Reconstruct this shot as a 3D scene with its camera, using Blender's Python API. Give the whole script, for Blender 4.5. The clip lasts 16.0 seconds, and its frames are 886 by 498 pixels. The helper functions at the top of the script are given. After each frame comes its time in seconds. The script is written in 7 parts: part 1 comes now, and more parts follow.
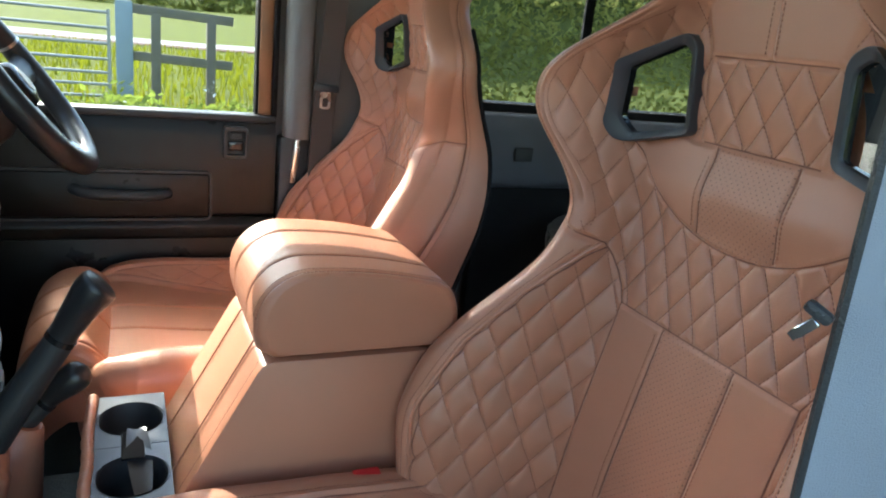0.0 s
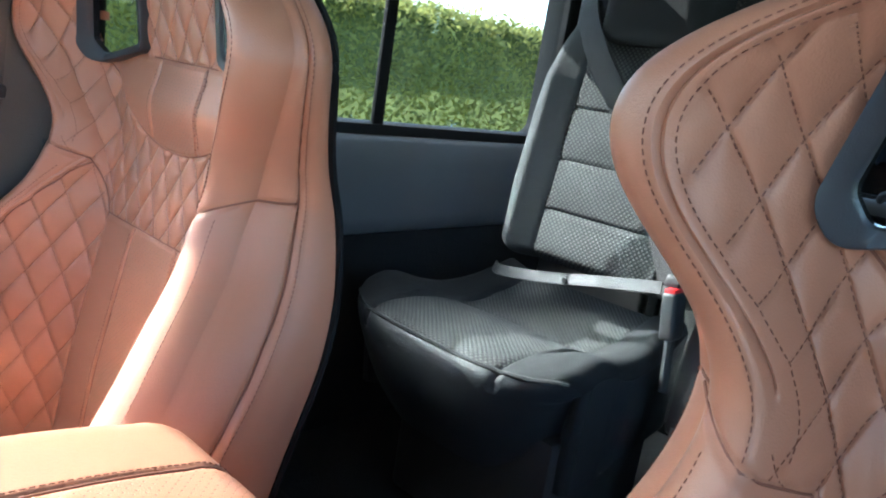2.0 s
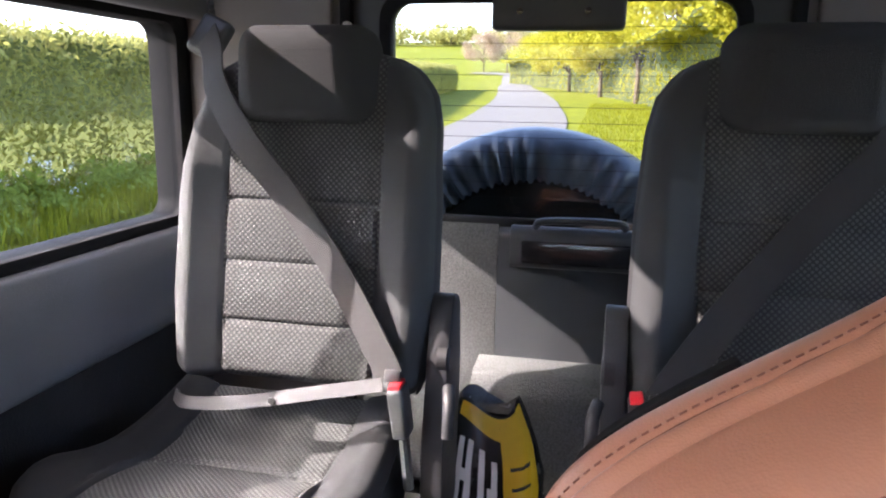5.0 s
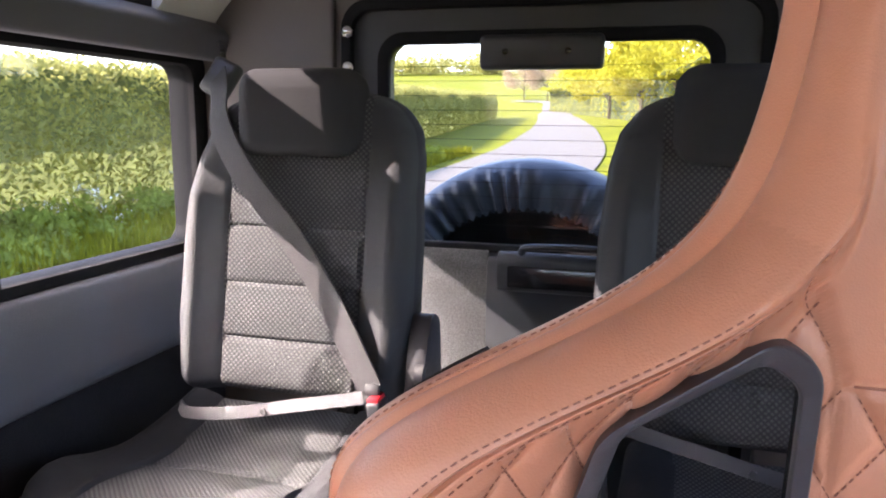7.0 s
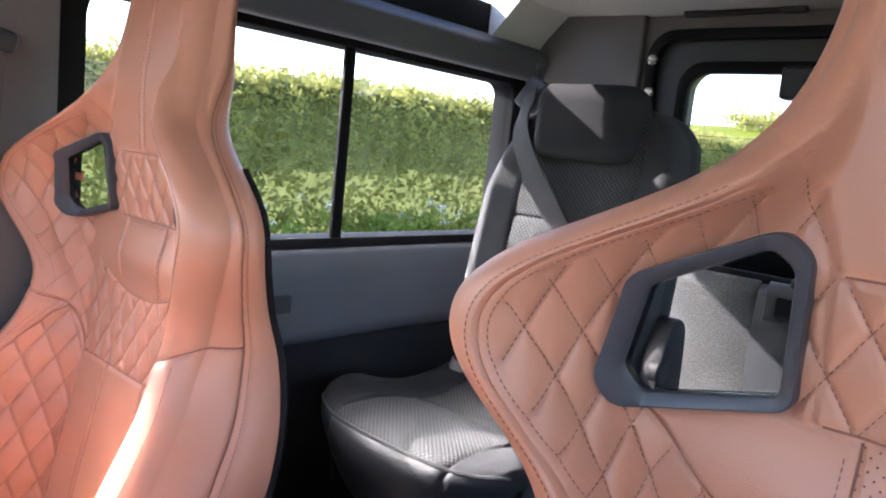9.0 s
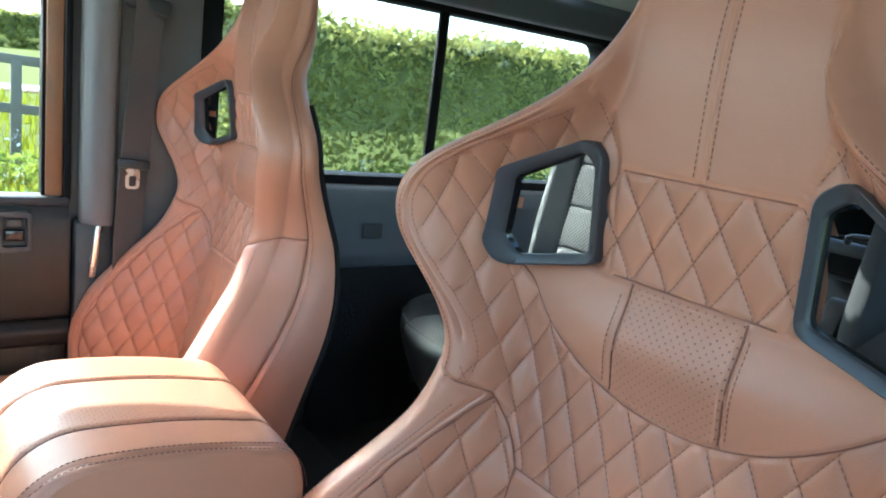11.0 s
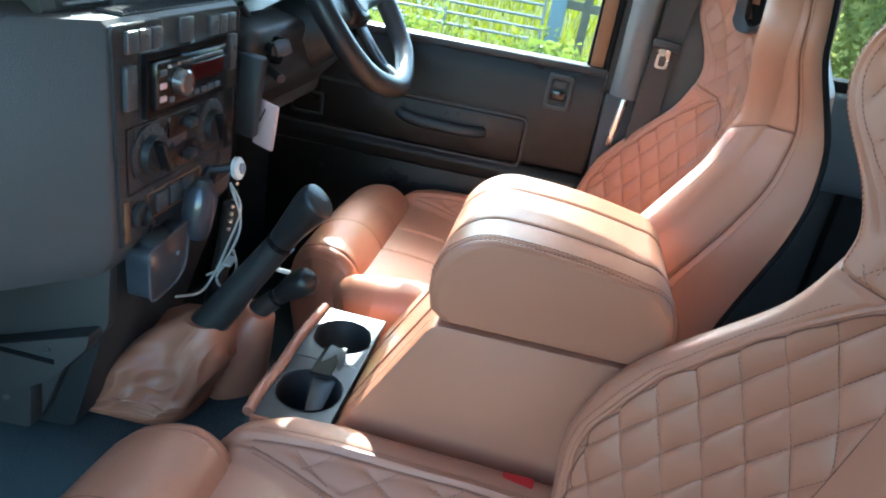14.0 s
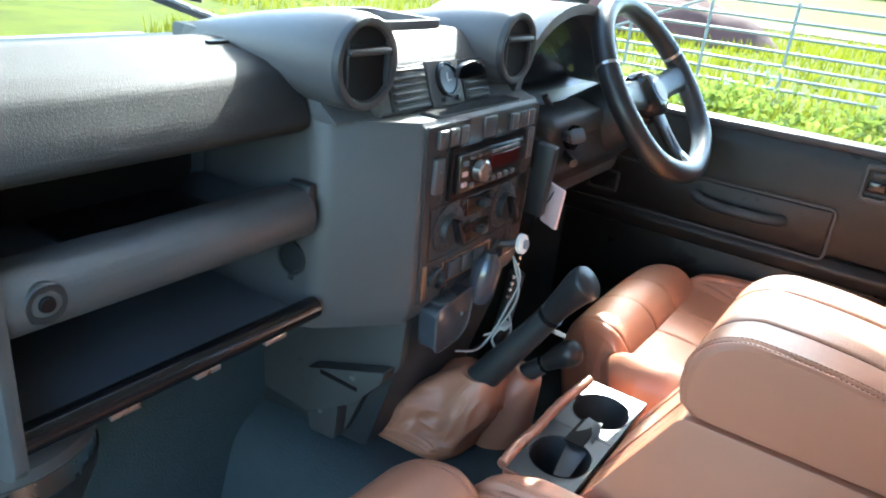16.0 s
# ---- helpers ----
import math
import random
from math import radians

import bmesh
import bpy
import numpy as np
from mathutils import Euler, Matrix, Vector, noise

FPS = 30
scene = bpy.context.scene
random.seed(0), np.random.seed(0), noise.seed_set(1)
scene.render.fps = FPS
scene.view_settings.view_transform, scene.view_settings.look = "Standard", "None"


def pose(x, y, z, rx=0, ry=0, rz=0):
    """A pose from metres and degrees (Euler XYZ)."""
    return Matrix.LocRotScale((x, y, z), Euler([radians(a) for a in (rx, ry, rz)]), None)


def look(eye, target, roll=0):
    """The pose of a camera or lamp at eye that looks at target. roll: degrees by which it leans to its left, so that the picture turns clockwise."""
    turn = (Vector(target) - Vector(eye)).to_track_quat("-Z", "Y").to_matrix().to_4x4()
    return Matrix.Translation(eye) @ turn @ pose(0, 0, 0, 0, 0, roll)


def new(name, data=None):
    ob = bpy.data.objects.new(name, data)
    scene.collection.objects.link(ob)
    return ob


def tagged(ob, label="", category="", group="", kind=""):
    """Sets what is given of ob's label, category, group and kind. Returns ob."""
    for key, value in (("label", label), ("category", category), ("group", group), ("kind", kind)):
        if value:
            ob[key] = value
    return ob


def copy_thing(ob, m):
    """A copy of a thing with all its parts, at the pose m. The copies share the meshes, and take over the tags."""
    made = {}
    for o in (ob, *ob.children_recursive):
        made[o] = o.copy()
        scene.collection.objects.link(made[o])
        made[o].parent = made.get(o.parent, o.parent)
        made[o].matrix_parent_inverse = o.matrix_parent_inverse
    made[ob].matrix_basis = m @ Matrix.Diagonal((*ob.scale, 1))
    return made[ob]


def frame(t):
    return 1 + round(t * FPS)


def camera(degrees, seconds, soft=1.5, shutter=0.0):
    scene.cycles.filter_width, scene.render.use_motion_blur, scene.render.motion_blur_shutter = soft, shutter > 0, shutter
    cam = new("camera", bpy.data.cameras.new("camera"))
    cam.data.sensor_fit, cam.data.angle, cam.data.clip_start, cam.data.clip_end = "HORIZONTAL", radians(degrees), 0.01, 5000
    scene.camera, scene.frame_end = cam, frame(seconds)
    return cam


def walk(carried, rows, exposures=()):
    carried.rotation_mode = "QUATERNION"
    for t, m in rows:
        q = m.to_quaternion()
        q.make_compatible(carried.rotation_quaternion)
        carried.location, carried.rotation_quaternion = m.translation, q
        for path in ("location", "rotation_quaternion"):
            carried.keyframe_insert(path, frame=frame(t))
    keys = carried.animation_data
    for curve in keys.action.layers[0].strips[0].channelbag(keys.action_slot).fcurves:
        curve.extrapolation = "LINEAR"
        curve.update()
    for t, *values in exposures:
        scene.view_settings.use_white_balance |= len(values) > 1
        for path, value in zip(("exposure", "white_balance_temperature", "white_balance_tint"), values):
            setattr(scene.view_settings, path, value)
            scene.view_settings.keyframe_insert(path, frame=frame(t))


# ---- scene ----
cam = camera(63.1, 16.0, soft=2.0)
PATH = [
    (0, (-0.479, -0.818, 1.416), (0.321, 0.922, 0.839), 6.3),
    (0.5, (-0.432, -0.652, 1.337), (0.478, 1.029, 0.748), 7.8),
    (1, (-0.385, -0.475, 1.319), (0.696, 1.107, 0.746), 8.9),
    (1.5, (-0.36, -0.336, 1.332), (0.911, 1.113, 0.8), 9.4),
    (2, (-0.342, -0.262, 1.37), (1.116, 1.026, 0.905), 9.0),
    (2.5, (-0.314, -0.199, 1.407), (1.308, 0.9, 1.009), 8.1),
    (3, (-0.276, -0.155, 1.44), (1.461, 0.771, 1.084), 5.5),
    (3.5, (-0.24, -0.11, 1.465), (1.584, 0.621, 1.092), 3.9),
    (4, (-0.219, -0.081, 1.477), (1.665, 0.46, 1.08), 2.2),
    (4.5, (-0.221, -0.081, 1.495), (1.692, 0.33, 1.078), 0.9),
    (7, (-0.287, -0.199, 1.521), (1.612, 0.325, 1.177), 0.6),
    (7.5, (-0.302, -0.234, 1.506), (1.535, 0.501, 1.215), 2.1),
    (8, (-0.336, -0.275, 1.486), (1.398, 0.688, 1.231), 3.7),
    (8.5, (-0.36, -0.309, 1.464), (1.241, 0.865, 1.225), 4.9),
    (11, (-0.398, -0.633, 1.457), (0.777, 0.932, 1.042), 7.3),
    (11.5, (-0.396, -0.639, 1.444), (0.651, 0.998, 0.971), 8.3),
    (12, (-0.385, -0.63, 1.437), (0.478, 1.09, 0.891), 9.2),
    (12.5, (-0.357, -0.653, 1.43), (0.285, 1.137, 0.81), 10.4),
    (13, (-0.341, -0.685, 1.424), (0.02, 1.153, 0.722), 10.9),
    (13.5, (-0.307, -0.708, 1.41), (-0.238, 1.136, 0.641), 10.8),
    (14, (-0.276, -0.717, 1.412), (-0.483, 1.097, 0.596), 10.1),
    (14.5, (-0.266, -0.73, 1.421), (-0.706, 1.03, 0.581), 9.2),
    (15, (-0.268, -0.757, 1.437), (-0.917, 0.936, 0.594), 8.1),
    (15.5, (-0.236, -0.761, 1.459), (-1.069, 0.862, 0.64), 7.1),
    (16, (-0.224, -0.756, 1.467), (-1.223, 0.793, 0.693), 6.0),
]
LIGHT = [(0.0, 2.2, 6500, 2), (1.0, 2.46, 5500, -4), (2.0, 2.56, 5650, 0), (2.5, 2.68, 6200, 8), (3.5, 2.86, 6600, 18), (4.5, 3.05, 6700, 23), (7.0, 3.3, 7000, 30), (8.5, 3.15, 6500, 27), (11.0, 2.83, 5750, -4), (12.5, 2.64, 5450, -6), (14.0, 2.68, 5550, -6), (15.0, 2.9, 5700, -5), (16.0, 3.0, 5950, -1)]
walk(cam, [(t, look(eye, target, roll)) for t, eye, target, roll in PATH], exposures=LIGHT)

# ---- light ----
SUN_TO = Vector((-0.37, 1.0, 0.68)).normalized()
scene.view_settings.exposure = 2.1
world = bpy.data.worlds.new("sky_world")
scene.world = world
world.use_nodes = True
wn = world.node_tree.nodes
sky = wn.new("ShaderNodeTexSky")
sky.sky_type = "NISHITA"
sky.sun_disc = False
sky.sun_elevation = math.asin(SUN_TO.z)
sky.sun_rotation = math.atan2(SUN_TO.x, SUN_TO.y)
sky.air_density, sky.dust_density, sky.ozone_density = 1.0, 0.6, 1.5
wn["Background"].inputs[1].default_value = 0.15
world.node_tree.links.new(sky.outputs[0], wn["Background"].inputs[0])
sun = new("sun", bpy.data.lights.new("sun", "SUN"))
sun.data.energy, sun.data.angle, sun.data.color = 3.0, radians(0.5), (1.0, 0.95, 0.87)
sun.matrix_world = look((0, 0, 6), Vector((0, 0, 6)) - SUN_TO)


# ---- materials ----
def material(name, color, rough=0.5, metal=0.0, grain=0.0, grain_scale=300.0, blotch=0.15, blotch_scale=9.0, spec=0.5, coat=0.0, vary=0.0, tint=None):
    """Principled surface with broad blotches of colour, fine relief and uneven gloss, in object space."""
    m = bpy.data.materials.new(name)
    m.use_nodes = True
    n, l = m.node_tree.nodes, m.node_tree.links
    p = n["Principled BSDF"]
    p.inputs["Roughness"].default_value, p.inputs["Metallic"].default_value = rough, metal
    p.inputs["Specular IOR Level"].default_value, p.inputs["Coat Weight"].default_value = spec, coat
    p.inputs["Coat Roughness"].default_value = 0.30
    at = n.new("ShaderNodeTexCoord")
    big = n.new("ShaderNodeTexNoise")
    big.inputs["Scale"].default_value, big.inputs["Detail"].default_value = blotch_scale, 5
    l.new(at.outputs["Object"], big.inputs["Vector"])
    ramp = n.new("ShaderNodeMix")
    ramp.data_type = "RGBA"
    dark = [c * (1 - blotch) for c in color]
    light = [min(1, c * (1 + blotch)) for c in (tint or color)]
    ramp.inputs[6].default_value, ramp.inputs[7].default_value = (*dark, 1), (*light, 1)
    l.new(big.outputs["Fac"], ramp.inputs[0])
    out = ramp.outputs[2]
    if vary:
        info, hsv, ma = n.new("ShaderNodeObjectInfo"), n.new("ShaderNodeHueSaturation"), n.new("ShaderNodeMapRange")
        ma.inputs[3].default_value, ma.inputs[4].default_value = 1 - vary, 1 + vary
        l.new(info.outputs["Random"], ma.inputs[0]); l.new(ma.outputs[0], hsv.inputs["Value"]); l.new(out, hsv.inputs["Color"])
        out = hsv.outputs[0]
    l.new(out, p.inputs["Base Color"])
    rr = n.new("ShaderNodeMapRange")
    rr.inputs[3].default_value, rr.inputs[4].default_value = max(0.02, rough - 0.09), min(1, rough + 0.09)
    l.new(big.outputs["Fac"], rr.inputs[0]); l.new(rr.outputs[0], p.inputs["Roughness"])
    if grain:
        fine = n.new("ShaderNodeTexVoronoi")
        fine.inputs["Scale"].default_value = grain_scale
        nz = n.new("ShaderNodeTexNoise")
        nz.inputs["Scale"].default_value, nz.inputs["Detail"].default_value = grain_scale * 0.4, 6
        add = n.new("ShaderNodeMath")
        b = n.new("ShaderNodeBump")
        b.inputs["Strength"].default_value, b.inputs["Distance"].default_value = grain, 0.001
        l.new(at.outputs["Object"], fine.inputs["Vector"]); l.new(at.outputs["Object"], nz.inputs["Vector"])
        l.new(fine.outputs["Distance"], add.inputs[0]); l.new(nz.outputs["Fac"], add.inputs[1])
        l.new(add.outputs[0], b.inputs["Height"]); l.new(b.outputs[0], p.inputs["Normal"])
    return m


def with_dots(m, axes, pitch, radius, shade, relief=0.0):
    """Rows of small punched holes over a leather, staggered, in the plane of two object axes."""
    n, l = m.node_tree.nodes, m.node_tree.links
    p = n["Principled BSDF"]
    sep, at = n.new("ShaderNodeSeparateXYZ"), n.new("ShaderNodeTexCoord")
    l.new(at.outputs["Object"], sep.inputs[0])

    def calc(op, a, b=None, c=None):
        k = n.new("ShaderNodeMath")
        k.operation = op
        for i, v in enumerate((a, b, c)):
            if v is None:
                continue
            if isinstance(v, (int, float)):
                k.inputs[i].default_value = v
            else:
                l.new(v, k.inputs[i])
        return k.outputs[0]
    u, v = (sep.outputs[a] for a in axes)
    s, d = calc("ADD", u, v), calc("SUBTRACT", u, v)
    cell = [calc("SUBTRACT", calc("FRACT", calc("MULTIPLY", q, 1 / pitch)), 0.5) for q in (s, d)]
    r = calc("SQRT", calc("ADD", calc("MULTIPLY", cell[0], cell[0]), calc("MULTIPLY", cell[1], cell[1])))
    hole = calc("LESS_THAN", r, radius)
    old = p.inputs["Base Color"].links[0].from_socket
    mix = n.new("ShaderNodeMix")
    mix.data_type = "RGBA"
    mix.inputs[7].default_value = (*shade, 1)
    l.new(hole, mix.inputs[0]); l.new(old, mix.inputs[6]); l.new(mix.outputs[2], p.inputs["Base Color"])
    if relief:
        b = n.new("ShaderNodeBump")
        b.inputs["Strength"].default_value, b.inputs["Distance"].default_value = 1.0, abs(relief)
        height = calc("MULTIPLY", calc("MINIMUM", calc("DIVIDE", r, radius * 1.35), 1.0), -1.0 if relief > 0 else 1.0)
        l.new(height, b.inputs["Height"])
        if p.inputs["Normal"].links:
            l.new(p.inputs["Normal"].links[0].from_socket, b.inputs["Normal"])
        l.new(b.outputs[0], p.inputs["Normal"])
    return m


def glass(name, tint=(0.76, 0.80, 0.80)):
    m = bpy.data.materials.new(name)
    m.use_nodes = True
    p = m.node_tree.nodes["Principled BSDF"]
    p.inputs["Base Color"].default_value = (*tint, 1)
    p.inputs["Transmission Weight"].default_value, p.inputs["Roughness"].default_value, p.inputs["IOR"].default_value = 1, 0.0, 1.22
    return m


TAN = (0.43, 0.188, 0.113)
M_LEATHER = material("tan_leather", TAN, 0.40, grain=0.14, grain_scale=900, blotch=0.10, blotch_scale=7, spec=0.46, coat=0.05)
M_LEATHER_SMOOTH = material("tan_leather_panel", (0.445, 0.196, 0.119), 0.38, grain=0.15, grain_scale=1100, blotch=0.09, blotch_scale=6, spec=0.46, coat=0.06)
M_PERF_BACK = with_dots(material("perforated_leather_upright", (0.42, 0.184, 0.112), 0.40, grain=0.15, grain_scale=1000, blotch=0.08, coat=0.05), (1, 2), 0.0070, 0.115, (0.12, 0.046, 0.028), -0.0005)
M_PERF_FLAT = with_dots(material("perforated_leather_flat", (0.42, 0.184, 0.112), 0.40, grain=0.15, grain_scale=1000, blotch=0.08, coat=0.05), (0, 1), 0.0070, 0.115, (0.12, 0.046, 0.028), -0.0005)
M_STITCH = material("brown_thread", (0.175, 0.063, 0.039), 0.7)
# Dark tubes laid in the sewn grooves: crease shade put into the colour.
M_SEAM_SHADE = material("seam_crease_shade", (0.20, 0.075, 0.045), 0.6)
M_BLACK = material("black_plastic", (0.026, 0.028, 0.030), 0.42, grain=0.35, grain_scale=700, blotch=0.2)
M_FRAME = material("satin_black_moulding", (0.040, 0.041, 0.047), 0.42, grain=0.08, grain_scale=900, blotch=0.1)
M_CASE = material("smoked_clear_charger_case", (0.045, 0.050, 0.062), 0.08, blotch=0.3, blotch_scale=60, coat=0.6)
M_SWITCH = material("satin_black_switch", (0.075, 0.077, 0.082), 0.30, grain=0.1, grain_scale=900, blotch=0.1)
M_FACIA = material("fine_grain_black_facia", (0.038, 0.038, 0.040), 0.26, grain=0.35, grain_scale=800, blotch=0.15)
M_BLACK_GLOSS = material("gloss_black_plastic", (0.010, 0.010, 0.011), 0.16, blotch=0.1)
M_RUBBER = material("black_rubber", (0.008, 0.008, 0.009), 0.75, spec=0.12, blotch=0.3, blotch_scale=25)
M_DASH = material("charcoal_grained_dash_plastic", (0.090, 0.086, 0.087), 0.38, grain=0.25, grain_scale=1000, blotch=0.10, spec=0.5)
M_DASH_TOP = material("charcoal_dash_top_vinyl", (0.044, 0.043, 0.043), 0.72, grain=0.30, grain_scale=800, blotch=0.25, blotch_scale=35, spec=0.12)
M_SHELF = material("grey_moulded_shelf_lining", (0.15, 0.165, 0.19), 0.5, grain=0.3, grain_scale=900, blotch=0.12)
M_REAR = material("dark_grey_corner_trim", (0.050, 0.049, 0.048), 0.55, grain=0.3, grain_scale=600, blotch=0.1)
M_DOOR = material("dark_brown_grey_door_trim", (0.0105, 0.0090, 0.0082), 0.30, grain=0.30, grain_scale=750, blotch=0.14, spec=0.30)
M_GREY_TRIM = material("mid_grey_moulded_trim", (0.088, 0.092, 0.102), 0.5, grain=0.4, grain_scale=600, blotch=0.1)
M_PILLAR = material("warm_grey_pillar_trim", (0.125, 0.112, 0.105), 0.55, grain=0.3, grain_scale=600, blotch=0.1)
M_HEADLINER = material("light_grey_headlining", (0.74, 0.73, 0.67), 0.9, grain=0.5, grain_scale=500, blotch=0.06)
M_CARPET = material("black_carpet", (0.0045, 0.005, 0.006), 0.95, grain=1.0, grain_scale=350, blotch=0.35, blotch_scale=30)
M_FLOOR = material("dark_blue_grey_floor_carpet", (0.040, 0.056, 0.064), 0.9, grain=0.8, grain_scale=350, blotch=0.3, blotch_scale=20)
M_GREY_CARPET = material("grey_flecked_carpet", (0.031, 0.033, 0.034), 0.95, grain=1.0, grain_scale=420, blotch=0.8, blotch_scale=240, tint=(0.072, 0.076, 0.076))
M_CLOTH = material("dark_grey_seat_cloth", (0.023, 0.024, 0.026), 0.85, grain=0.9, grain_scale=900, blotch=0.12, spec=0.25)
M_CLOTH_SIDE = material("grey_seat_side_cloth", (0.037, 0.039, 0.041), 0.85, grain=0.8, grain_scale=1000, blotch=0.1, spec=0.25)
M_WEAVE = with_dots(material("woven_grey_seat_cloth_upright", (0.030, 0.031, 0.033), 0.85, blotch=0.12, spec=0.2), (1, 2), 0.0090, 0.35, (0.066, 0.068, 0.066), 0.0009)
M_WEAVE_FLAT = with_dots(material("woven_grey_seat_cloth_flat", (0.030, 0.031, 0.033), 0.85, blotch=0.12, spec=0.2), (0, 1), 0.0090, 0.35, (0.066, 0.068, 0.066), 0.0009)
M_HINGE = material("matt_black_seat_hinge", (0.014, 0.014, 0.016), 0.5, grain=0.3, grain_scale=800, blotch=0.2)
M_VINYL = material("dark_grey_seat_vinyl", (0.024, 0.027, 0.030), 0.48, grain=0.4, grain_scale=700, blotch=0.15, spec=0.3)
# Rear shoulder webbing: the belt's colour darkened for shade.
M_BELT = material("shaded_belt_webbing", (0.014, 0.013, 0.014), 0.75, grain=0.7, grain_scale=1500, blotch=0.1)
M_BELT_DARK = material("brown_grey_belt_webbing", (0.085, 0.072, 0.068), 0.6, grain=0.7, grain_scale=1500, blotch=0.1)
# Rear lap webbing: the same belt, lightened for sun.
M_BELT_SUNLIT = material("sunlit_belt_webbing", (0.031, 0.031, 0.034), 0.6, grain=0.5, grain_scale=1500, blotch=0.1)
M_STEEL = material("brushed_steel", (0.62, 0.62, 0.60), 0.28, metal=1.0, blotch=0.1, blotch_scale=40)
M_CHROME = material("bright_chrome", (0.8, 0.8, 0.8), 0.12, metal=1.0, blotch=0.05)
M_TRAY = material("satin_silver_tray", (0.075, 0.078, 0.084), 0.30, metal=0.6, blotch=0.08)
M_RED = material("red_release_button", (0.55, 0.02, 0.025), 0.35, blotch=0.08)
M_WHITE = material("white_plastic", (0.78, 0.78, 0.76), 0.45, blotch=0.05)
M_LEAD = material("clear_grey_cable", (0.34, 0.345, 0.335), 0.35, blotch=0.15, blotch_scale=90)
M_PINK = material("pale_pink_tag", (0.72, 0.50, 0.48), 0.5, blotch=0.06)
M_DISPLAY = material("dark_red_radio_display", (0.05, 0.006, 0.006), 0.12, blotch=0.2)
M_BODY = material("blue_grey_body_paint", (0.20, 0.25, 0.30), 0.3, blotch=0.06, coat=0.4)
# Pale blue-grey puts the sky's sheen on the webbing into its colour.
M_STRAP = material("sky_sheen_webbing", (0.30, 0.33, 0.37), 0.5, grain=0.5, grain_scale=1500, blotch=0.08)
M_KNOB = material("smooth_black_leather_knob", (0.018, 0.018, 0.019), 0.33, grain=0.15, grain_scale=900, blotch=0.15)
M_BROWN_TRIM = material("brown_window_frame_trim", (0.20, 0.095, 0.045), 0.4, blotch=0.25, blotch_scale=14)
M_SPARE = material("black_vinyl_wheel_cover", (0.040, 0.055, 0.080), 0.4, grain=0.3, grain_scale=500, blotch=0.2)
M_BAG = material("black_polythene_bag", (0.015, 0.015, 0.016), 0.25, blotch=0.2, blotch_scale=40)
M_YELLOW = material("yellow_print", (0.72, 0.45, 0.02), 0.35, blotch=0.12, blotch_scale=30)
M_CLEAR = glass("clear_plastic", (0.75, 0.80, 0.88))
M_GLASS = glass("window_glass")
M_GRASS = material("meadow_grass", (0.094, 0.111, 0.008), 0.9, blotch=0.45, blotch_scale=1.3, tint=(0.130, 0.145, 0.008), spec=0.1)
M_BLADE = material("grass_blades", (0.145, 0.170, 0.012), 0.7, blotch=0.45, blotch_scale=2.0, tint=(0.24, 0.245, 0.020), spec=0.12)
M_LEAF = material("hedge_leaves", (0.15, 0.19, 0.05), 0.6, blotch=0.5, blotch_scale=1.5, tint=(0.40, 0.38, 0.12), spec=0.15)
M_LEAF_YELLOW = material("spring_yellow_leaves", (0.24, 0.26, 0.02), 0.55, blotch=0.4, blotch_scale=1.2, tint=(0.42, 0.38, 0.04), spec=0.15)
M_WEED = material("fresh_nettle_leaves", (0.12, 0.19, 0.03), 0.7, blotch=0.45, blotch_scale=2.5, tint=(0.30, 0.36, 0.07), spec=0.15)
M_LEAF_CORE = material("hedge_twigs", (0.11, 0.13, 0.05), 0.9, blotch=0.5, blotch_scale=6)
M_BARK = material("brown_bark", (0.10, 0.075, 0.05), 0.9, grain=1.0, grain_scale=60, blotch=0.4)
# For unseen ground, added to steer the light bounced into the cabin.
M_BOUNCE_GROUND = material("dark_bounce_ground", (0.060, 0.060, 0.059), 0.9, grain=0.8, grain_scale=120, blotch=0.25, blotch_scale=1.5)
M_APRON = material("pale_concrete", (0.42, 0.41, 0.385), 0.85, grain=0.7, grain_scale=90, blotch=0.18, blotch_scale=1.5)
M_BUD = material("bare_spring_twigs", (0.36, 0.27, 0.20), 0.8, blotch=0.3, blotch_scale=0.8, tint=(0.46, 0.36, 0.26), spec=0.1)
M_ROAD = material("pale_lane_asphalt", (0.118, 0.110, 0.102), 0.85, grain=0.8, grain_scale=120, blotch=0.15, blotch_scale=2)
M_WOOD = material("weathered_fence_wood", (0.20, 0.17, 0.13), 0.85, grain=0.8, grain_scale=90, blotch=0.3)
M_POST = material("pale_blue_grey_gate_post", (0.30, 0.36, 0.40), 0.6, blotch=0.2)
M_GALV = material("galvanised_gate_steel", (0.36, 0.36, 0.35), 0.55, metal=0.3, blotch=0.15)
M_RUST = material("red_brown_soil_bank", (0.15, 0.06, 0.045), 0.9, blotch=0.4, blotch_scale=4)
for leafy in (M_LEAF, M_BUD, M_LEAF_YELLOW, M_BLADE, M_WEED, M_LEAF_CORE):
    n, l = leafy.node_tree.nodes, leafy.node_tree.links
    tr, mx = n.new("ShaderNodeBsdfTranslucent"), n.new("ShaderNodeMixShader")
    mx.inputs[0].default_value = 0.58
    l.new(n["Principled BSDF"].inputs["Base Color"].links[0].from_socket, tr.inputs[0])
    l.new(n["Principled BSDF"].outputs[0], mx.inputs[1]); l.new(tr.outputs[0], mx.inputs[2]); l.new(mx.outputs[0], n["Material Output"].inputs[0])


# ---- mesh helpers ----
def shaded(me, smooth=True):
    me.polygons.foreach_set("use_smooth", [smooth] * len(me.polygons))
    return me


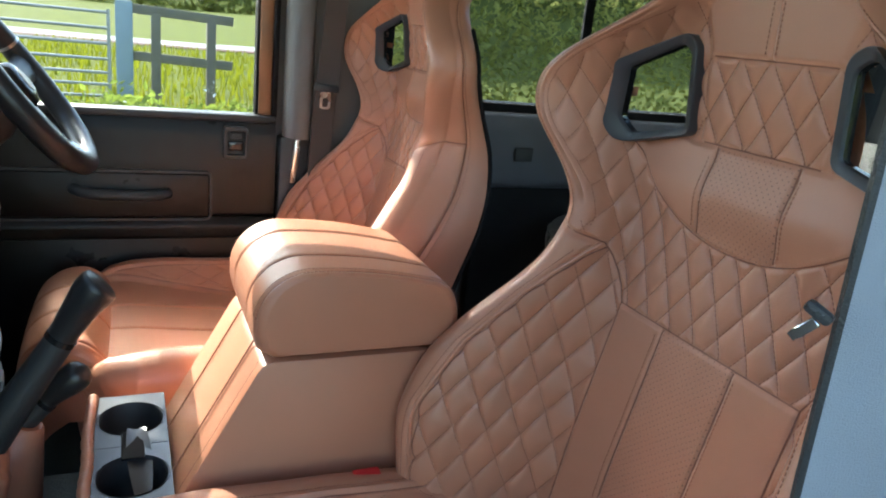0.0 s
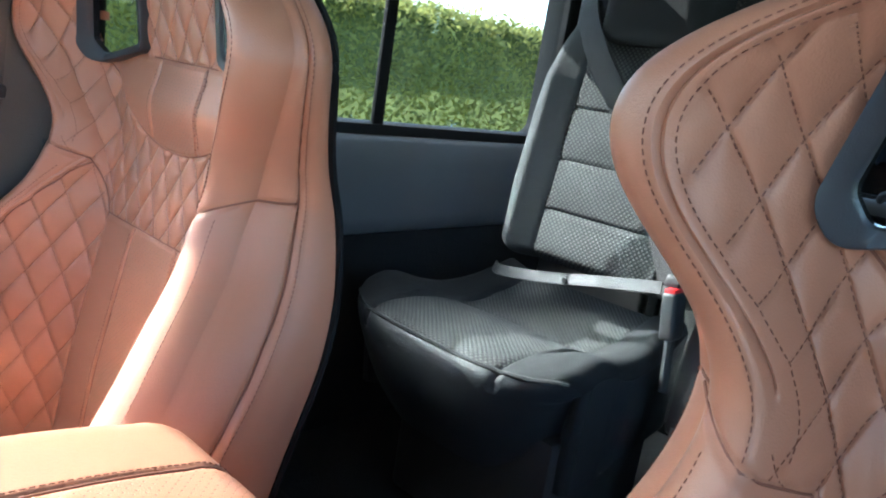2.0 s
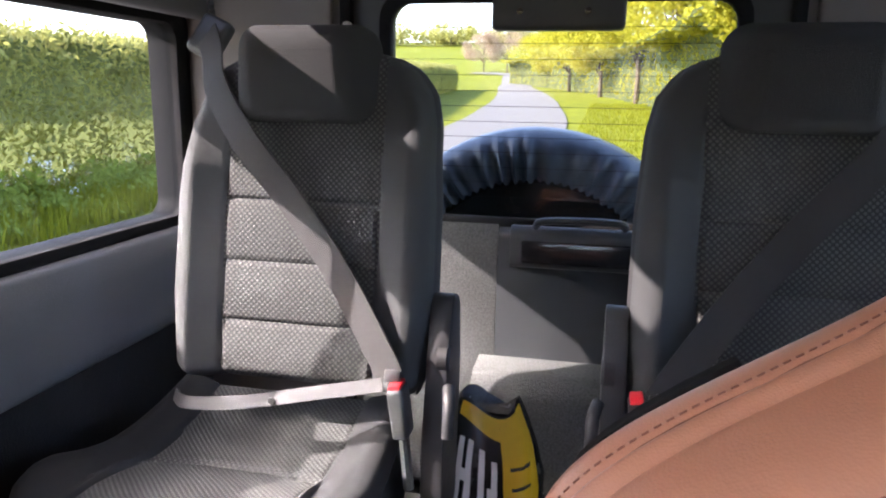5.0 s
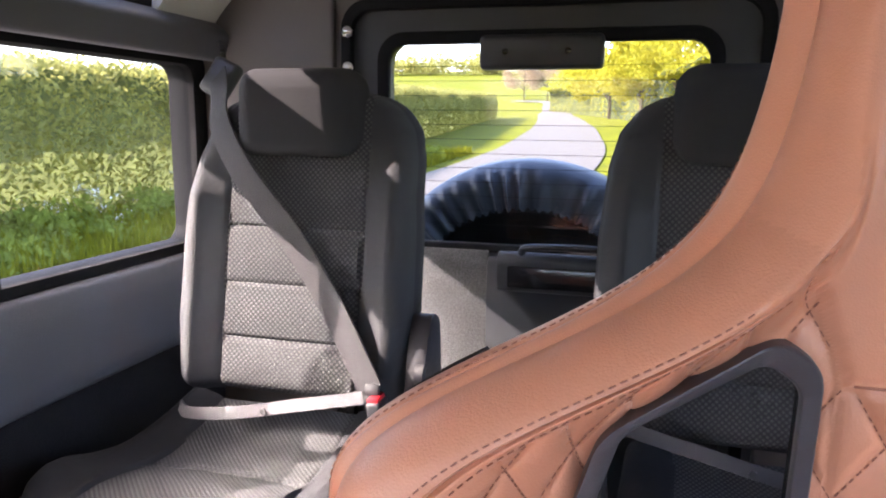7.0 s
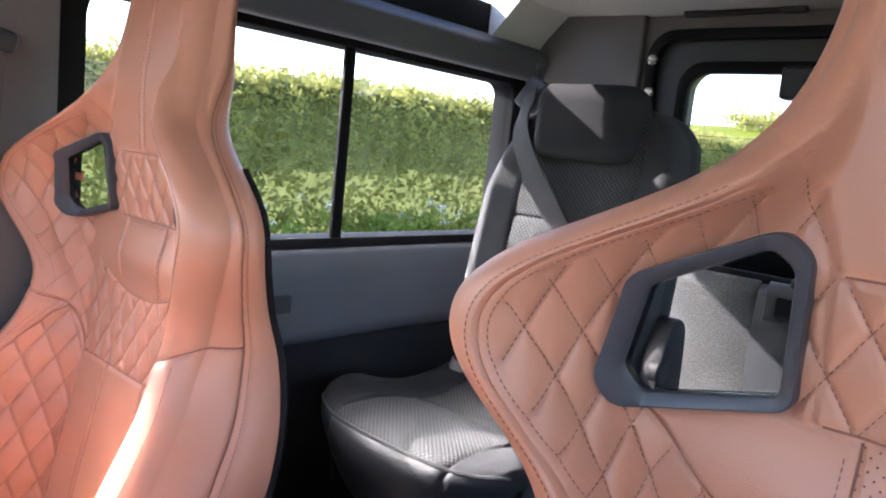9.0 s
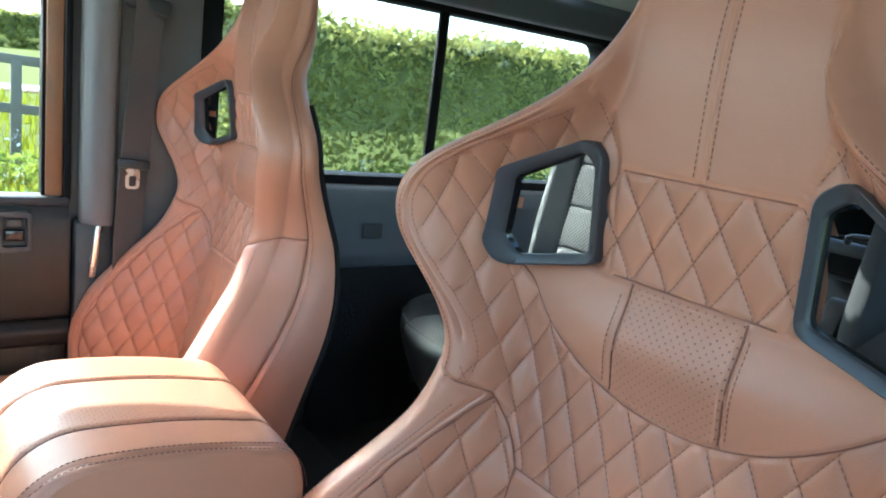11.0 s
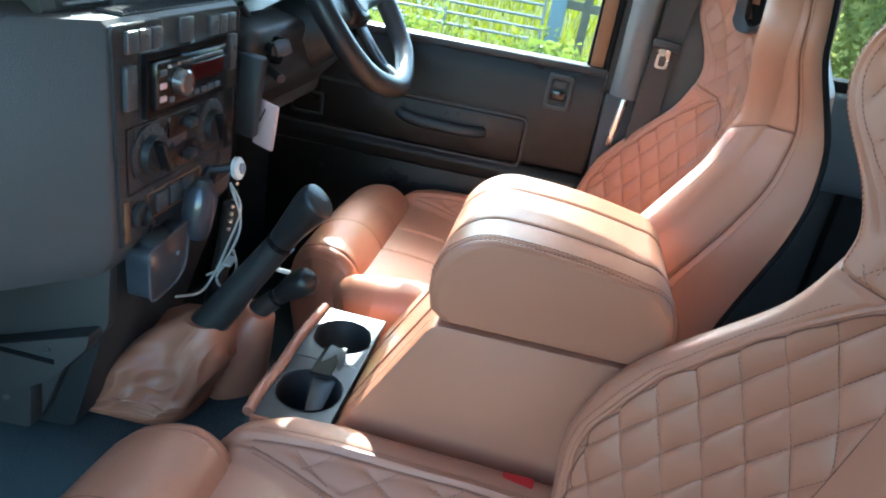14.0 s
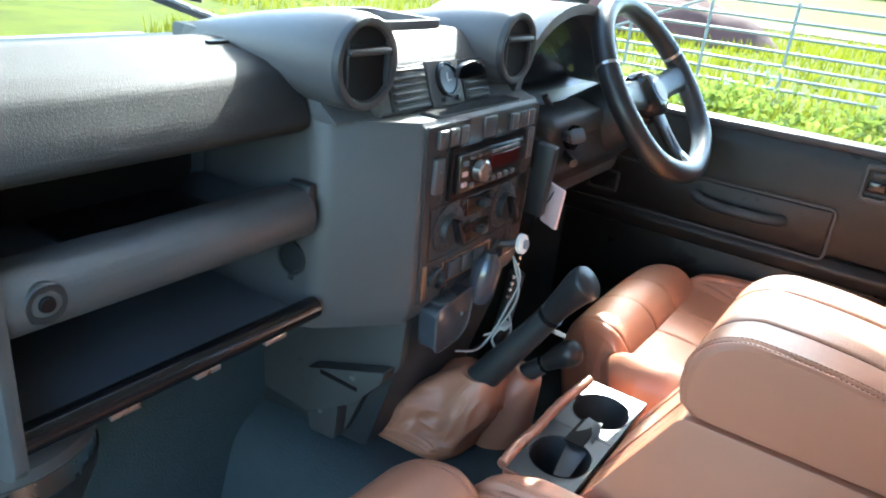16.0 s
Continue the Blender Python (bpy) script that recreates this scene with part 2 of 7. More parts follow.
def part(name, bm, mat, parent=None, label="", smooth=True, m=None):
    """Links a bmesh, or a (points, faces) pair, as one mesh object under a thing or a part."""
    me = bpy.data.meshes.new(name)
    if isinstance(bm, tuple):
        me.from_pydata([tuple(map(float, v)) for v in bm[0]], [], [tuple(map(int, f)) for f in bm[1]])
        me.validate()
    else:
        bm.to_mesh(me)
        bm.free()
    me.materials.append(mat)
    shaded(me, smooth)
    ob = new(name, me)
    if smooth:
        me.set_sharp_from_angle(angle=radians(42))
    if m is not None and (parent is None or parent.parent is None):
        ob.matrix_basis = m
    if parent is not None:
        ob.parent = parent
    if label:
        tagged(ob, label)
    return ob


def thing(name, label, category, at=(0, 0, 0), group="", kind=""):
    ob = new(name)
    ob.empty_display_size = 0.05
    ob.location = at
    return tagged(ob, label, category, group, kind)


def rbox(size, bevel=0.005, seg=2, m=None, bm=None):
    """A box with rounded edges, centred on the pose m."""
    out = bmesh.new()
    bmesh.ops.create_cube(out, size=1)
    bmesh.ops.scale(out, vec=size, verts=out.verts)
    if bevel:
        bmesh.ops.bevel(out, geom=out.edges[:], offset=bevel, segments=seg, profile=0.5, affect="EDGES")
    if m is not None:
        bmesh.ops.transform(out, matrix=m, verts=out.verts)
    if bm is None:
        return out
    join(bm, out)
    return bm


def join(bm, other):
    me = bpy.data.meshes.new("tmp")
    other.to_mesh(me)
    other.free()
    bm.from_mesh(me)
    bpy.data.meshes.remove(me)
    return bm


def span(x0, x1, y0, y1, z0, z1, bevel=0.004, seg=2, bm=None):
    return rbox((abs(x1 - x0), abs(y1 - y0), abs(z1 - z0)), bevel, seg, pose((x0 + x1) / 2, (y0 + y1) / 2, (z0 + z1) / 2), bm)


def prism(outline, axis, a, b, bevel=0.0, seg=2, bm=None):
    """A closed outline in the plane across the axis, pushed from a to b; the outline's pairs are the two other axes in order."""
    out = bmesh.new()
    def put(p, h):
        v = list(p)
        v.insert("xyz".index(axis), h)
        return out.verts.new(v)
    lo, hi = [put(p, a) for p in outline], [put(p, b) for p in outline]
    n = len(outline)
    out.faces.new(lo); out.faces.new(hi[::-1])
    for i in range(n):
        out.faces.new((lo[i], hi[i], hi[(i + 1) % n], lo[(i + 1) % n]))
    bmesh.ops.recalc_face_normals(out, faces=out.faces)
    if bevel:
        bmesh.ops.bevel(out, geom=out.edges[:], offset=bevel, segments=seg, profile=0.5, affect="EDGES", clamp_overlap=True)
    if bm is None:
        return out
    return join(bm, out)


def smooth_path(points, n=8):
    """Catmull-Rom through the points."""
    p = [Vector(q) for q in points]
    p = [p[0] * 2 - p[1], *p, p[-1] * 2 - p[-2]]
    out = []
    for i in range(1, len(p) - 2):
        for k in range(n):
            t = k / n
            a, b, c, d = p[i - 1:i + 3]
            out.append(0.5 * ((2 * b) + (c - a) * t + (2 * a - 5 * b + 4 * c - d) * t * t + (3 * b - a - 3 * c + d) * t ** 3))
    return out + [p[-2]]


def tube(points, r, sides=8, closed=False, bm=None, flat=1.0, up=(0, 0, 1)):
    """A round bar along the points; r may be one radius or one a point."""
    bm = bm or bmesh.new()
    pts = [Vector(p) for p in points]
    n = len(pts)
    rings = []
    for i, p in enumerate(pts):
        a = pts[(i - 1) % n] if closed or i else p
        b = pts[(i + 1) % n] if closed or i < n - 1 else p
        d = (b - a).normalized()
        side = d.cross(Vector(up))
        side = side.normalized() if side.length > 1e-4 else d.orthogonal().normalized()
        top = side.cross(d).normalized()
        rr = r[i] if isinstance(r, (list, tuple)) else r
        rings.append([bm.verts.new(p + side * rr * math.cos(q) + top * rr * flat * math.sin(q)) for q in (2 * math.pi * k / sides for k in range(sides))])
    for i in range(n if closed else n - 1):
        u, v = rings[i], rings[(i + 1) % n]
        for k in range(sides):
            bm.faces.new((u[k], u[(k + 1) % sides], v[(k + 1) % sides], v[k]))
    if not closed:
        bm.faces.new(rings[0][::-1]); bm.faces.new(rings[-1])
    bmesh.ops.recalc_face_normals(bm, faces=bm.faces)
    return bm


def lathe(profile, m, n=32, bm=None):
    """Turned about the local z axis: pairs of radius and height, then posed by m."""
    bm = bm or bmesh.new()
    rings = [[bm.verts.new(m @ Vector((r * math.cos(a), r * math.sin(a), h))) for a in (2 * math.pi * k / n for k in range(n))] for r, h in profile]
    for u, v in zip(rings, rings[1:]):
        for k in range(n):
            bm.faces.new((u[k], u[(k + 1) % n], v[(k + 1) % n], v[k]))
    if profile[0][0] > 1e-5: bm.faces.new(rings[0][::-1])
    if profile[-1][0] > 1e-5: bm.faces.new(rings[-1])
    bmesh.ops.remove_doubles(bm, verts=bm.verts, dist=1e-6)
    bmesh.ops.recalc_face_normals(bm, faces=bm.faces)
    return bm


def loft(rings, bm=None, caps=True):
    """Skins closed rings of equal length."""
    bm = bm or bmesh.new()
    made = [[bm.verts.new(p) for p in r] for r in rings]
    n = len(made[0])
    for u, v in zip(made, made[1:]):
        for k in range(n):
            bm.faces.new((u[k], u[(k + 1) % n], v[(k + 1) % n], v[k]))
    if caps:
        bm.faces.new(made[0][::-1]); bm.faces.new(made[-1])
    bmesh.ops.recalc_face_normals(bm, faces=bm.faces)
    return bm


def round_rect(w, h, r, n=4):
    """Outline of a rounded rectangle, centred, as pairs."""
    out = []
    for cx, cy, a0 in ((w / 2 - r, h / 2 - r, 0), (-w / 2 + r, h / 2 - r, 90), (-w / 2 + r, -h / 2 + r, 180), (w / 2 - r, -h / 2 + r, 270)):
        out += [(cx + r * math.cos(radians(a0 + 90 * k / n)), cy + r * math.sin(radians(a0 + 90 * k / n))) for k in range(n + 1)]
    return out


def rounded(poly, r, n=4):
    """A polygon with its corners rounded."""
    out = []
    k = len(poly)
    for i in range(k):
        a, b, c = (Vector(poly[j % k]) for j in (i - 1, i, i + 1))
        u, v = (a - b), (c - b)
        q = min(r, u.length * 0.45, v.length * 0.45)
        p0, p1 = b + u.normalized() * q, b + v.normalized() * q
        out += [tuple((1 - t) ** 2 * p0 + 2 * t * (1 - t) * b + t * t * p1) for t in (j / n for j in range(n + 1))]
    return out


def ring_frame(outer, inner, axis, a, b, bevel=0.0):
    """A flat frame between two outlines of equal length, with depth from a to b."""
    bm = bmesh.new()
    def put(p, h):
        v = list(p)
        v.insert("xyz".index(axis), h)
        return bm.verts.new(v)
    q = [[put(p, h) for p in o] for o, h in ((outer, a), (outer, b), (inner, b), (inner, a))]
    n = len(outer)
    for u, v in ((0, 1), (1, 2), (2, 3), (3, 0)):
        for i in range(n):
            bm.faces.new((q[u][i], q[u][(i + 1) % n], q[v][(i + 1) % n], q[v][i]))
    bmesh.ops.recalc_face_normals(bm, faces=bm.faces)
    if bevel:
        long = [e for e in bm.edges if abs(e.verts[0].co["xyz".index(axis)] - e.verts[1].co["xyz".index(axis)]) < 1e-6 and len(e.link_faces) == 2 and abs(e.calc_face_angle(0)) > 0.8]
        bmesh.ops.bevel(bm, geom=long, offset=bevel, segments=2, profile=0.5, affect="EDGES")
    return bm


def ramp(z, table):
    """Smooth interpolation in a table of (z, value)."""
    xs, ys = np.array([a for a, _ in table]), np.array([b for _, b in table])
    return np.interp(z, xs, ys)


def softened(table, n=8):
    """A finer, smoother copy of a table."""
    xs = np.linspace(table[0][0], table[-1][0], 400)
    ys = ramp(xs, table)
    k = np.exp(-np.linspace(-2, 2, 4 * n + 1) ** 2)
    ys = np.convolve(np.pad(ys, 2 * n, mode="edge"), k / k.sum(), "valid")
    return list(zip(xs, ys))


def strap(points, width, side, thick=0.0016):
    """A webbing band along the points; side: the direction of its width."""
    bm = bmesh.new()
    pts = [Vector(p) for p in points]
    rings = []
    for i, p in enumerate(pts):
        d = (pts[min(i + 1, len(pts) - 1)] - pts[max(i - 1, 0)]).normalized()
        s = Vector(side)
        s = (s - d * s.dot(d)).normalized()
        nrm = s.cross(d).normalized()
        rings.append([p + s * (width / 2) * a + nrm * thick * b for a, b in ((1, -1), (1, 1), (-1, 1), (-1, -1))])
    return loft(rings, bm)


# ---- the cabin's structure: x runs to the rear, y to the driver's side, z up from the road ----
WALL_R, WALL_L = 0.74, -0.74


def structure(name, bm, mat, label, category, smooth=True):
    return tagged(part(name, bm, mat, None, label, smooth), label, category, kind="structure")


# floors
structure("floor", span(-1.12, 0.30, -0.80, 0.80, 0.50, 0.55, 0), M_FLOOR, "dark carpeted front cabin floor", "floor")
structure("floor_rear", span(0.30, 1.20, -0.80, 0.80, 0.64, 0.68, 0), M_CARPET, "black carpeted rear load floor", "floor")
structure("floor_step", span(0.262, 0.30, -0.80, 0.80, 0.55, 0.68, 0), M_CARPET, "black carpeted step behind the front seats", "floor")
# transmission tunnel and seat boxes
structure("tunnel", prism(rounded([(-0.17, 0.55), (-0.15, 0.74), (-0.10, 0.78), (0.16, 0.78), (0.20, 0.74), (0.22, 0.55)], 0.03), "x", -1.10, -0.42, 0.0), M_FLOOR, "dark carpeted transmission tunnel", "tunnel")
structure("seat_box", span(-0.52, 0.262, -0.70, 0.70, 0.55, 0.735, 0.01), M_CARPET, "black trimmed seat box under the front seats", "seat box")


def side_wall(name, y_in, y_out, holes, x0, x1, z0, z1, mat, label):
    """A wall along x with rounded openings cut right through."""
    xs = sorted({x0, x1, *(v for h in holes for v in h[:2])})
    bm = bmesh.new()
    def strip(a, b, c, d):
        if b - a > 1e-4 and d - c > 1e-4:
            span(a, b, y_in, y_out, c, d, 0, bm=bm)
    for a, b in zip(xs, xs[1:]):
        cut = [h for h in holes if h[0] <= a + 1e-6 and h[1] >= b - 1e-6]
        lo = z0
        for h in sorted(cut, key=lambda h: h[2]):
            strip(a, b, lo, h[2]); lo = h[3]
        strip(a, b, lo, z1)
    return structure(name, bm, mat, label, "wall", False)


SIDE_HOLE = (0.048, 1.098, 1.250, 1.650)
side_wall("wall_right", 0.745, 0.80, [(0.023, 1.118, 1.225, 1.70), (-0.86, -0.185, 0.60, 1.72), (-1.0, -0.86, 1.26, 1.72)], -1.0, 1.20, 0.45, 1.72, M_REAR, "dark grey right side of the car body")
side_wall("wall_left", -0.80, -0.745, [(0.023, 1.118, 1.225, 1.70), (-0.86, -0.16, 0.60, 1.72)], -1.0, 1.20, 0.45, 1.72, M_PILLAR, "warm grey left side of the car body with the front door open")


def window_surround(name, y0, y1, hole, mullion, tagy, sign):
    """Black rubber surround, sliding glass and centre bar of a rear side window."""
    x0, x1, z0, z1 = hole
    w = thing(name, "black framed sliding rear side window", "window", ((x0 + x1) / 2, y0, z0), kind="structure")
    base = Matrix.Translation(-w.location)
    outer = [(x + (x0 + x1) / 2, z + (z0 + z1) / 2) for x, z in round_rect(x1 - x0 + 0.06, z1 - z0 + 0.06, 0.05)]
    inner = [(x + (x0 + x1) / 2, z + (z0 + z1) / 2) for x, z in round_rect(x1 - x0 - 0.03, z1 - z0 - 0.03, 0.035)]
    part("window_frame", ring_frame(outer, inner, "y", y0, y1, 0.003), M_RUBBER, w, m=base)
    inner_y = math.copysign(abs(y0) + 0.014, y0)
    part("mullion", span(mullion - 0.013, mullion + 0.013, min(y0, inner_y) + 0.002, max(y0, inner_y) - 0.001, z0 + 0.005, z1 - 0.005, 0.003), M_RUBBER, w, m=base)
    for a, b, o in ((x0, mullion, 0.0), (mullion, x1, 0.006)):
        g = part("pane", span(a, b, tagy + o, tagy + o + 0.003, z0, z1, 0), M_GLASS, w, m=base)
        g.visible_shadow = False
    return w


window_surround("window_1", 0.732, 0.797, SIDE_HOLE, 0.555, 0.739, 1)
window_surround("window_2", -0.732, -0.750, SIDE_HOLE, 0.555, -0.748, -1)

# roof: headlining with the alpine lights' slots between it and the sides
structure("ceiling", span(-0.60, 1.20, -0.62, 0.62, 1.80, 1.84, 0.01), M_HEADLINER, "light grey moulded headlining", "ceiling")
for sign, tag in ((1, "right"), (-1, "left")):
    bm = bmesh.new()
    ya, yb = sorted((sign * 0.75, sign * 0.62))
    for a, b in ((-0.17 if sign > 0 else -0.60, 0.40), (0.92, 1.20)):
        prism([(sign * 0.715, 1.70), (sign * 0.80, 1.70), (sign * 0.66, 1.86), (sign * 0.60, 1.82)], "x", a, b, bm=bm)
    structure("cantrail_" + tag, bm, M_HEADLINER, "light grey roof side with alpine lights", "roof side", False)
    for a, b in ((0.40, 0.92),):
        fr = prism([(sign * 0.702, 1.70), (sign * 0.80, 1.70), (sign * 0.748, 1.795), (sign * 0.702, 1.793)], "x", a, b)
        prism([(sign * 0.615, 1.80), (sign * 0.67, 1.86), (sign * 0.66, 1.87), (sign * 0.60, 1.81)], "x", a, b, bm=fr)
        structure("alpine_frame_" + tag, fr, M_RUBBER, "black rubber frame of an alpine roof light", "window frame", False)
structure("roof_rail_right", prism(rounded([(0.672, 1.640), (0.745, 1.655), (0.745, 1.73), (0.70, 1.73), (0.655, 1.70)], 0.015), "x", -0.20, 1.14), M_GREY_TRIM, "grey roof side trim above the rear window", "trim")
structure("roof_rail_left", prism(rounded([(-0.66, 1.655), (-0.745, 1.655), (-0.745, 1.73), (-0.70, 1.73), (-0.655, 1.70)], 0.015), "x", -0.20, 1.14), M_GREY_TRIM, "grey roof side trim above the left window", "trim")
head = span(-0.90, -0.17, 0.62, 0.752, 1.658, 1.85, 0.012)
span(-0.90, -0.17, 0.752, 0.80, 1.72, 1.85, 0.004, bm=head)
structure("door_head_right", head, M_HEADLINER, "light grey roof edge above the driver's door", "trim")
structure("roof_front", span(-0.66, -0.56, -0.72, 0.72, 1.72, 1.80, 0.02), M_HEADLINER, "light grey header above the windscreen", "trim")

# rear wall with the back door opening
bm = span(1.15, 1.20, 0.40, 0.80, 0.45, 1.80, 0)
span(1.15, 1.20, -0.80, -0.40, 0.45, 1.80, 0, bm=bm)
span(1.15, 1.20, -0.40, 0.40, 1.755, 1.86, 0, bm=bm)
structure("wall_rear", bm, M_PILLAR, "warm grey rear end of the car body", "wall", False)
for s, tag in ((1, "right"), (-1, "left")):
    structure("rear_corner_" + tag, prism(rounded([(1.132, s * 0.742), (1.15, s * 0.742), (1.15, s * 0.43), (1.130, s * 0.43), (1.112, s * 0.60), (1.105, s * 0.68)], 0.03), "z", 0.68, 1.80), M_PILLAR, "grey moulded rear corner trim", "trim")

# grey panels under the rear side windows
for s, tag in ((1, "right"), (-1, "left")):
    bm = prism(rounded([(s * 0.745, 1.245), (s * 0.715, 1.245), (s * 0.700, 1.205), (s * 0.690, 1.09), (s * 0.700, 1.065), (s * 0.745, 1.065)], 0.012), "x", -0.02, 1.118)
    structure("side_trim_" + tag, bm, M_GREY_TRIM, "grey moulded panel under the rear side window", "trim")
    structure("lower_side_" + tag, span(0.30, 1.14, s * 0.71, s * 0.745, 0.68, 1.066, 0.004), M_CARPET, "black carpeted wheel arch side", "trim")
structure("side_switch", rbox((0.05, 0.008, 0.035), 0.004, 2, pose(0.40, 0.692, 1.15)), M_BLACK, "small black socket on the grey side panel", "socket")

# front bulkhead
structure("bulkhead", prism([(-1.12, 0.50), (-1.0, 0.50), (-0.92, 1.0), (-0.94, 1.32), (-1.12, 1.32)], "y", -0.80, 0.80), M_FLOOR, "dark carpeted front bulkhead behind the dashboard", "bulkhead", False)
structure("bonnet", prism(rounded([(-2.6, 0.60), (-2.6, 1.05), (-2.5, 1.10), (-1.06, 1.21), (-1.06, 0.60)], 0.03), "y", -0.72, 0.72, 0.02), M_BODY, "blue grey painted bonnet", "bonnet")
for s, tag in ((1, "right"), (-1, "left")):
    structure("windscreen_pillar_" + tag, tube([(-0.985, s * 0.735, 1.28), (-0.66, s * 0.70, 1.78)], 0.028, 8), M_BLACK, "black windscreen pillar", "pillar")
structure("windscreen_base", span(-1.06, -0.975, -0.76, 0.76, 1.20, 1.324, 0.01), M_BLACK, "black seal along the base of the windscreen", "trim")
ws = structure("windscreen", prism([(-0.998, 1.30), (-0.994, 1.30), (-0.664, 1.78), (-0.668, 1.78)], "y", -0.72, 0.72), M_GLASS, "clear flat windscreen", "windscreen", False)
ws.visible_shadow = False


# ---- front sports seats ----
W_OUT = softened([(0.80, 0.22), (0.88, 0.245), (0.98, 0.262), (1.05, 0.264), (1.10, 0.249), (1.15, 0.222), (1.20, 0.201), (1.25, 0.196), (1.29, 0.216), (1.33, 0.258), (1.365, 0.274), (1.395, 0.262), (1.425, 0.205), (1.455, 0.135), (1.49, 0.104), (1.55, 0.087), (1.65, 0.080), (1.72, 0.072), (1.76, 0.05)], 12)
W_REAR = softened([(0.80, 0.225), (0.95, 0.242), (1.10, 0.242), (1.20, 0.224), (1.25, 0.219), (1.29, 0.228), (1.33, 0.258), (1.365, 0.274), (1.395, 0.262), (1.425, 0.205), (1.455, 0.135), (1.49, 0.104), (1.55, 0.087), (1.65, 0.080), (1.72, 0.072), (1.76, 0.05)], 12)
X_MID = softened([(0.80, -0.060), (0.88, -0.050), (1.0, -0.030), (1.157, 0.006), (1.25, 0.022), (1.33, 0.028), (1.42, 0.016), (1.50, 0.012), (1.76, 0.045)])
X_BOL = softened([(0.80, -0.16), (0.88, -0.19), (0.98, -0.195), (1.05, -0.167), (1.12, -0.112), (1.18, -0.062), (1.25, -0.034), (1.29, -0.042), (1.34, -0.062), (1.40, -0.060), (1.45, -0.036), (1.49, -0.010), (1.53, 0.010), (1.76, 0.045)])
H_IN = softened([(0.80, 0.115), (0.88, 0.115), (1.157, 0.118), (1.25, 0.135), (1.32, 0.145), (1.40, 0.12), (1.47, 0.07), (1.76, 0.05)])
X_BACK = softened([(0.80, 0.01), (0.88, 0.02), (1.0, 0.035), (1.12, 0.065), (1.235, 0.090), (1.35, 0.075), (1.45, 0.065), (1.55, 0.070), (1.76, 0.085)])
X_EDGE = softened([(0.80, -0.015), (0.95, 0.000), (1.03, 0.026), (1.117, 0.058), (1.17, 0.070), (1.235, 0.068), (1.29, 0.042), (1.35, 0.004), (1.41, 0.006), (1.46, 0.040), (1.50, 0.070), (1.76, 0.085)], 12)
D_WELT = [(0.80, 0.19), (0.88, 0.205), (1.0, 0.218), (1.08, 0.208), (1.15, 0.180), (1.215, 0.148)]
HOLE = [(0.080, 1.427), (0.096, 1.438), (0.160, 1.404), (0.177, 1.343), (0.167, 1.324), (0.080, 1.346)]
QK, QP, WING = 1.62, 0.055, 0.86


def seat_x(d, z):
    """The front face of the backrest, before seams and quilting."""
    d = np.abs(d)
    w, hi = ramp(z, W_OUT), ramp(z, H_IN)
    q = np.clip((d - hi) / np.maximum(w - 0.028 - hi, 0.01), 0, 1)
    q = q * q * (3 - 2 * q)
    x = ramp(z, X_MID) + (ramp(z, X_BOL) - ramp(z, X_MID)) * q
    r = np.minimum(0.034, w * 0.5)
    e = np.clip((d - (w - r)) / r, 0, 1)
    lum = 0.010 * np.exp(-((z - 1.295) / 0.03) ** 2 - (d / 0.13) ** 4)
    return x - lum + r * (1 - np.sqrt(np.maximum(1 - e * e, 0))) * 0.95


def back_x(d, z):
    """The back of the shell: thin behind the shoulders, full behind spine and head."""
    w, edge, mid = float(ramp(z, W_OUT)), float(ramp(z, X_EDGE)), float(ramp(z, X_BACK)) + 0.02
    shoulder = min(1, max(0, (z - 1.29) / 0.04)) * min(1, max(0, (1.475 - z) / 0.03))
    reach = w + (0.088 - w) * shoulder
    q = max(0.0, 1 - (abs(d) / reach) ** 2.2)
    front = float(seat_x(np.array(min(abs(d), w - 0.006)), np.array(z)))
    return max(edge + (mid - edge) * q, front + 0.026 if abs(d) < w - 0.03 else edge)


def lumbar_low(d):
    return 1.248 + 0.078 * np.minimum(np.abs(d) / 0.16, 1.2) ** 2.2


def seat_region(d, z):
    """0 base bolster edge, 1 quilted wing, 2 lower panel, 3 lower perforated, 4 upper quilt, 5 lumbar, 6 lumbar perforated, 7 neck quilt, 8 headrest."""
    d = np.abs(d)
    split = np.where(d < 0.118, 1.157, np.where(d < 0.148, 1.157 + (d - 0.118) / 0.030 * 0.058, 1.215 + (d - 0.148) * 0.55))
    low = z < split
    out = np.where(low, np.where(d < 0.118, np.where(d < 0.0475, 3, 2), np.where(d < ramp(z, D_WELT), 1, 0)), 4)
    up = ~low
    out = np.where(up & (z > lumbar_low(d)) & (z < 1.341 + 0.25 * np.maximum(d - 0.08, 0)) & (d < 0.165), np.where(d < 0.047, 6, 5), out)
    out = np.where(up & (z >= 1.341) & (z < 1.420) & (d < 0.072), 7, out)
    out = np.where(up & (z >= 1.420) & (d < 0.072 + 0.35 * np.maximum(z - 1.425, 0) + 2.0 * np.maximum(z - 1.48, 0)), 8, out)
    return out


def quilt_lines(a, z):
    """The two families of sewn lines: their numbers at arc a and height z."""
    return [(z + s * QK * a) / QP + 0.15 for s in (1, -1)]


def quilt_depth(a, z):
    """Puffed diamonds between sewn lines: how far below the crown of the padding a place lies."""
    puff, crease = 1.0, 0.0
    for f in quilt_lines(a, z):
        u = np.abs(f - np.round(f))
        puff = puff * (1 - (1 - 2 * u) ** 2.4)
        crease = np.maximum(crease, np.exp(-(u * QP / math.hypot(1, QK) / 0.0015) ** 2))
    return 0.0030 * (1 - puff) + 0.0011 * crease


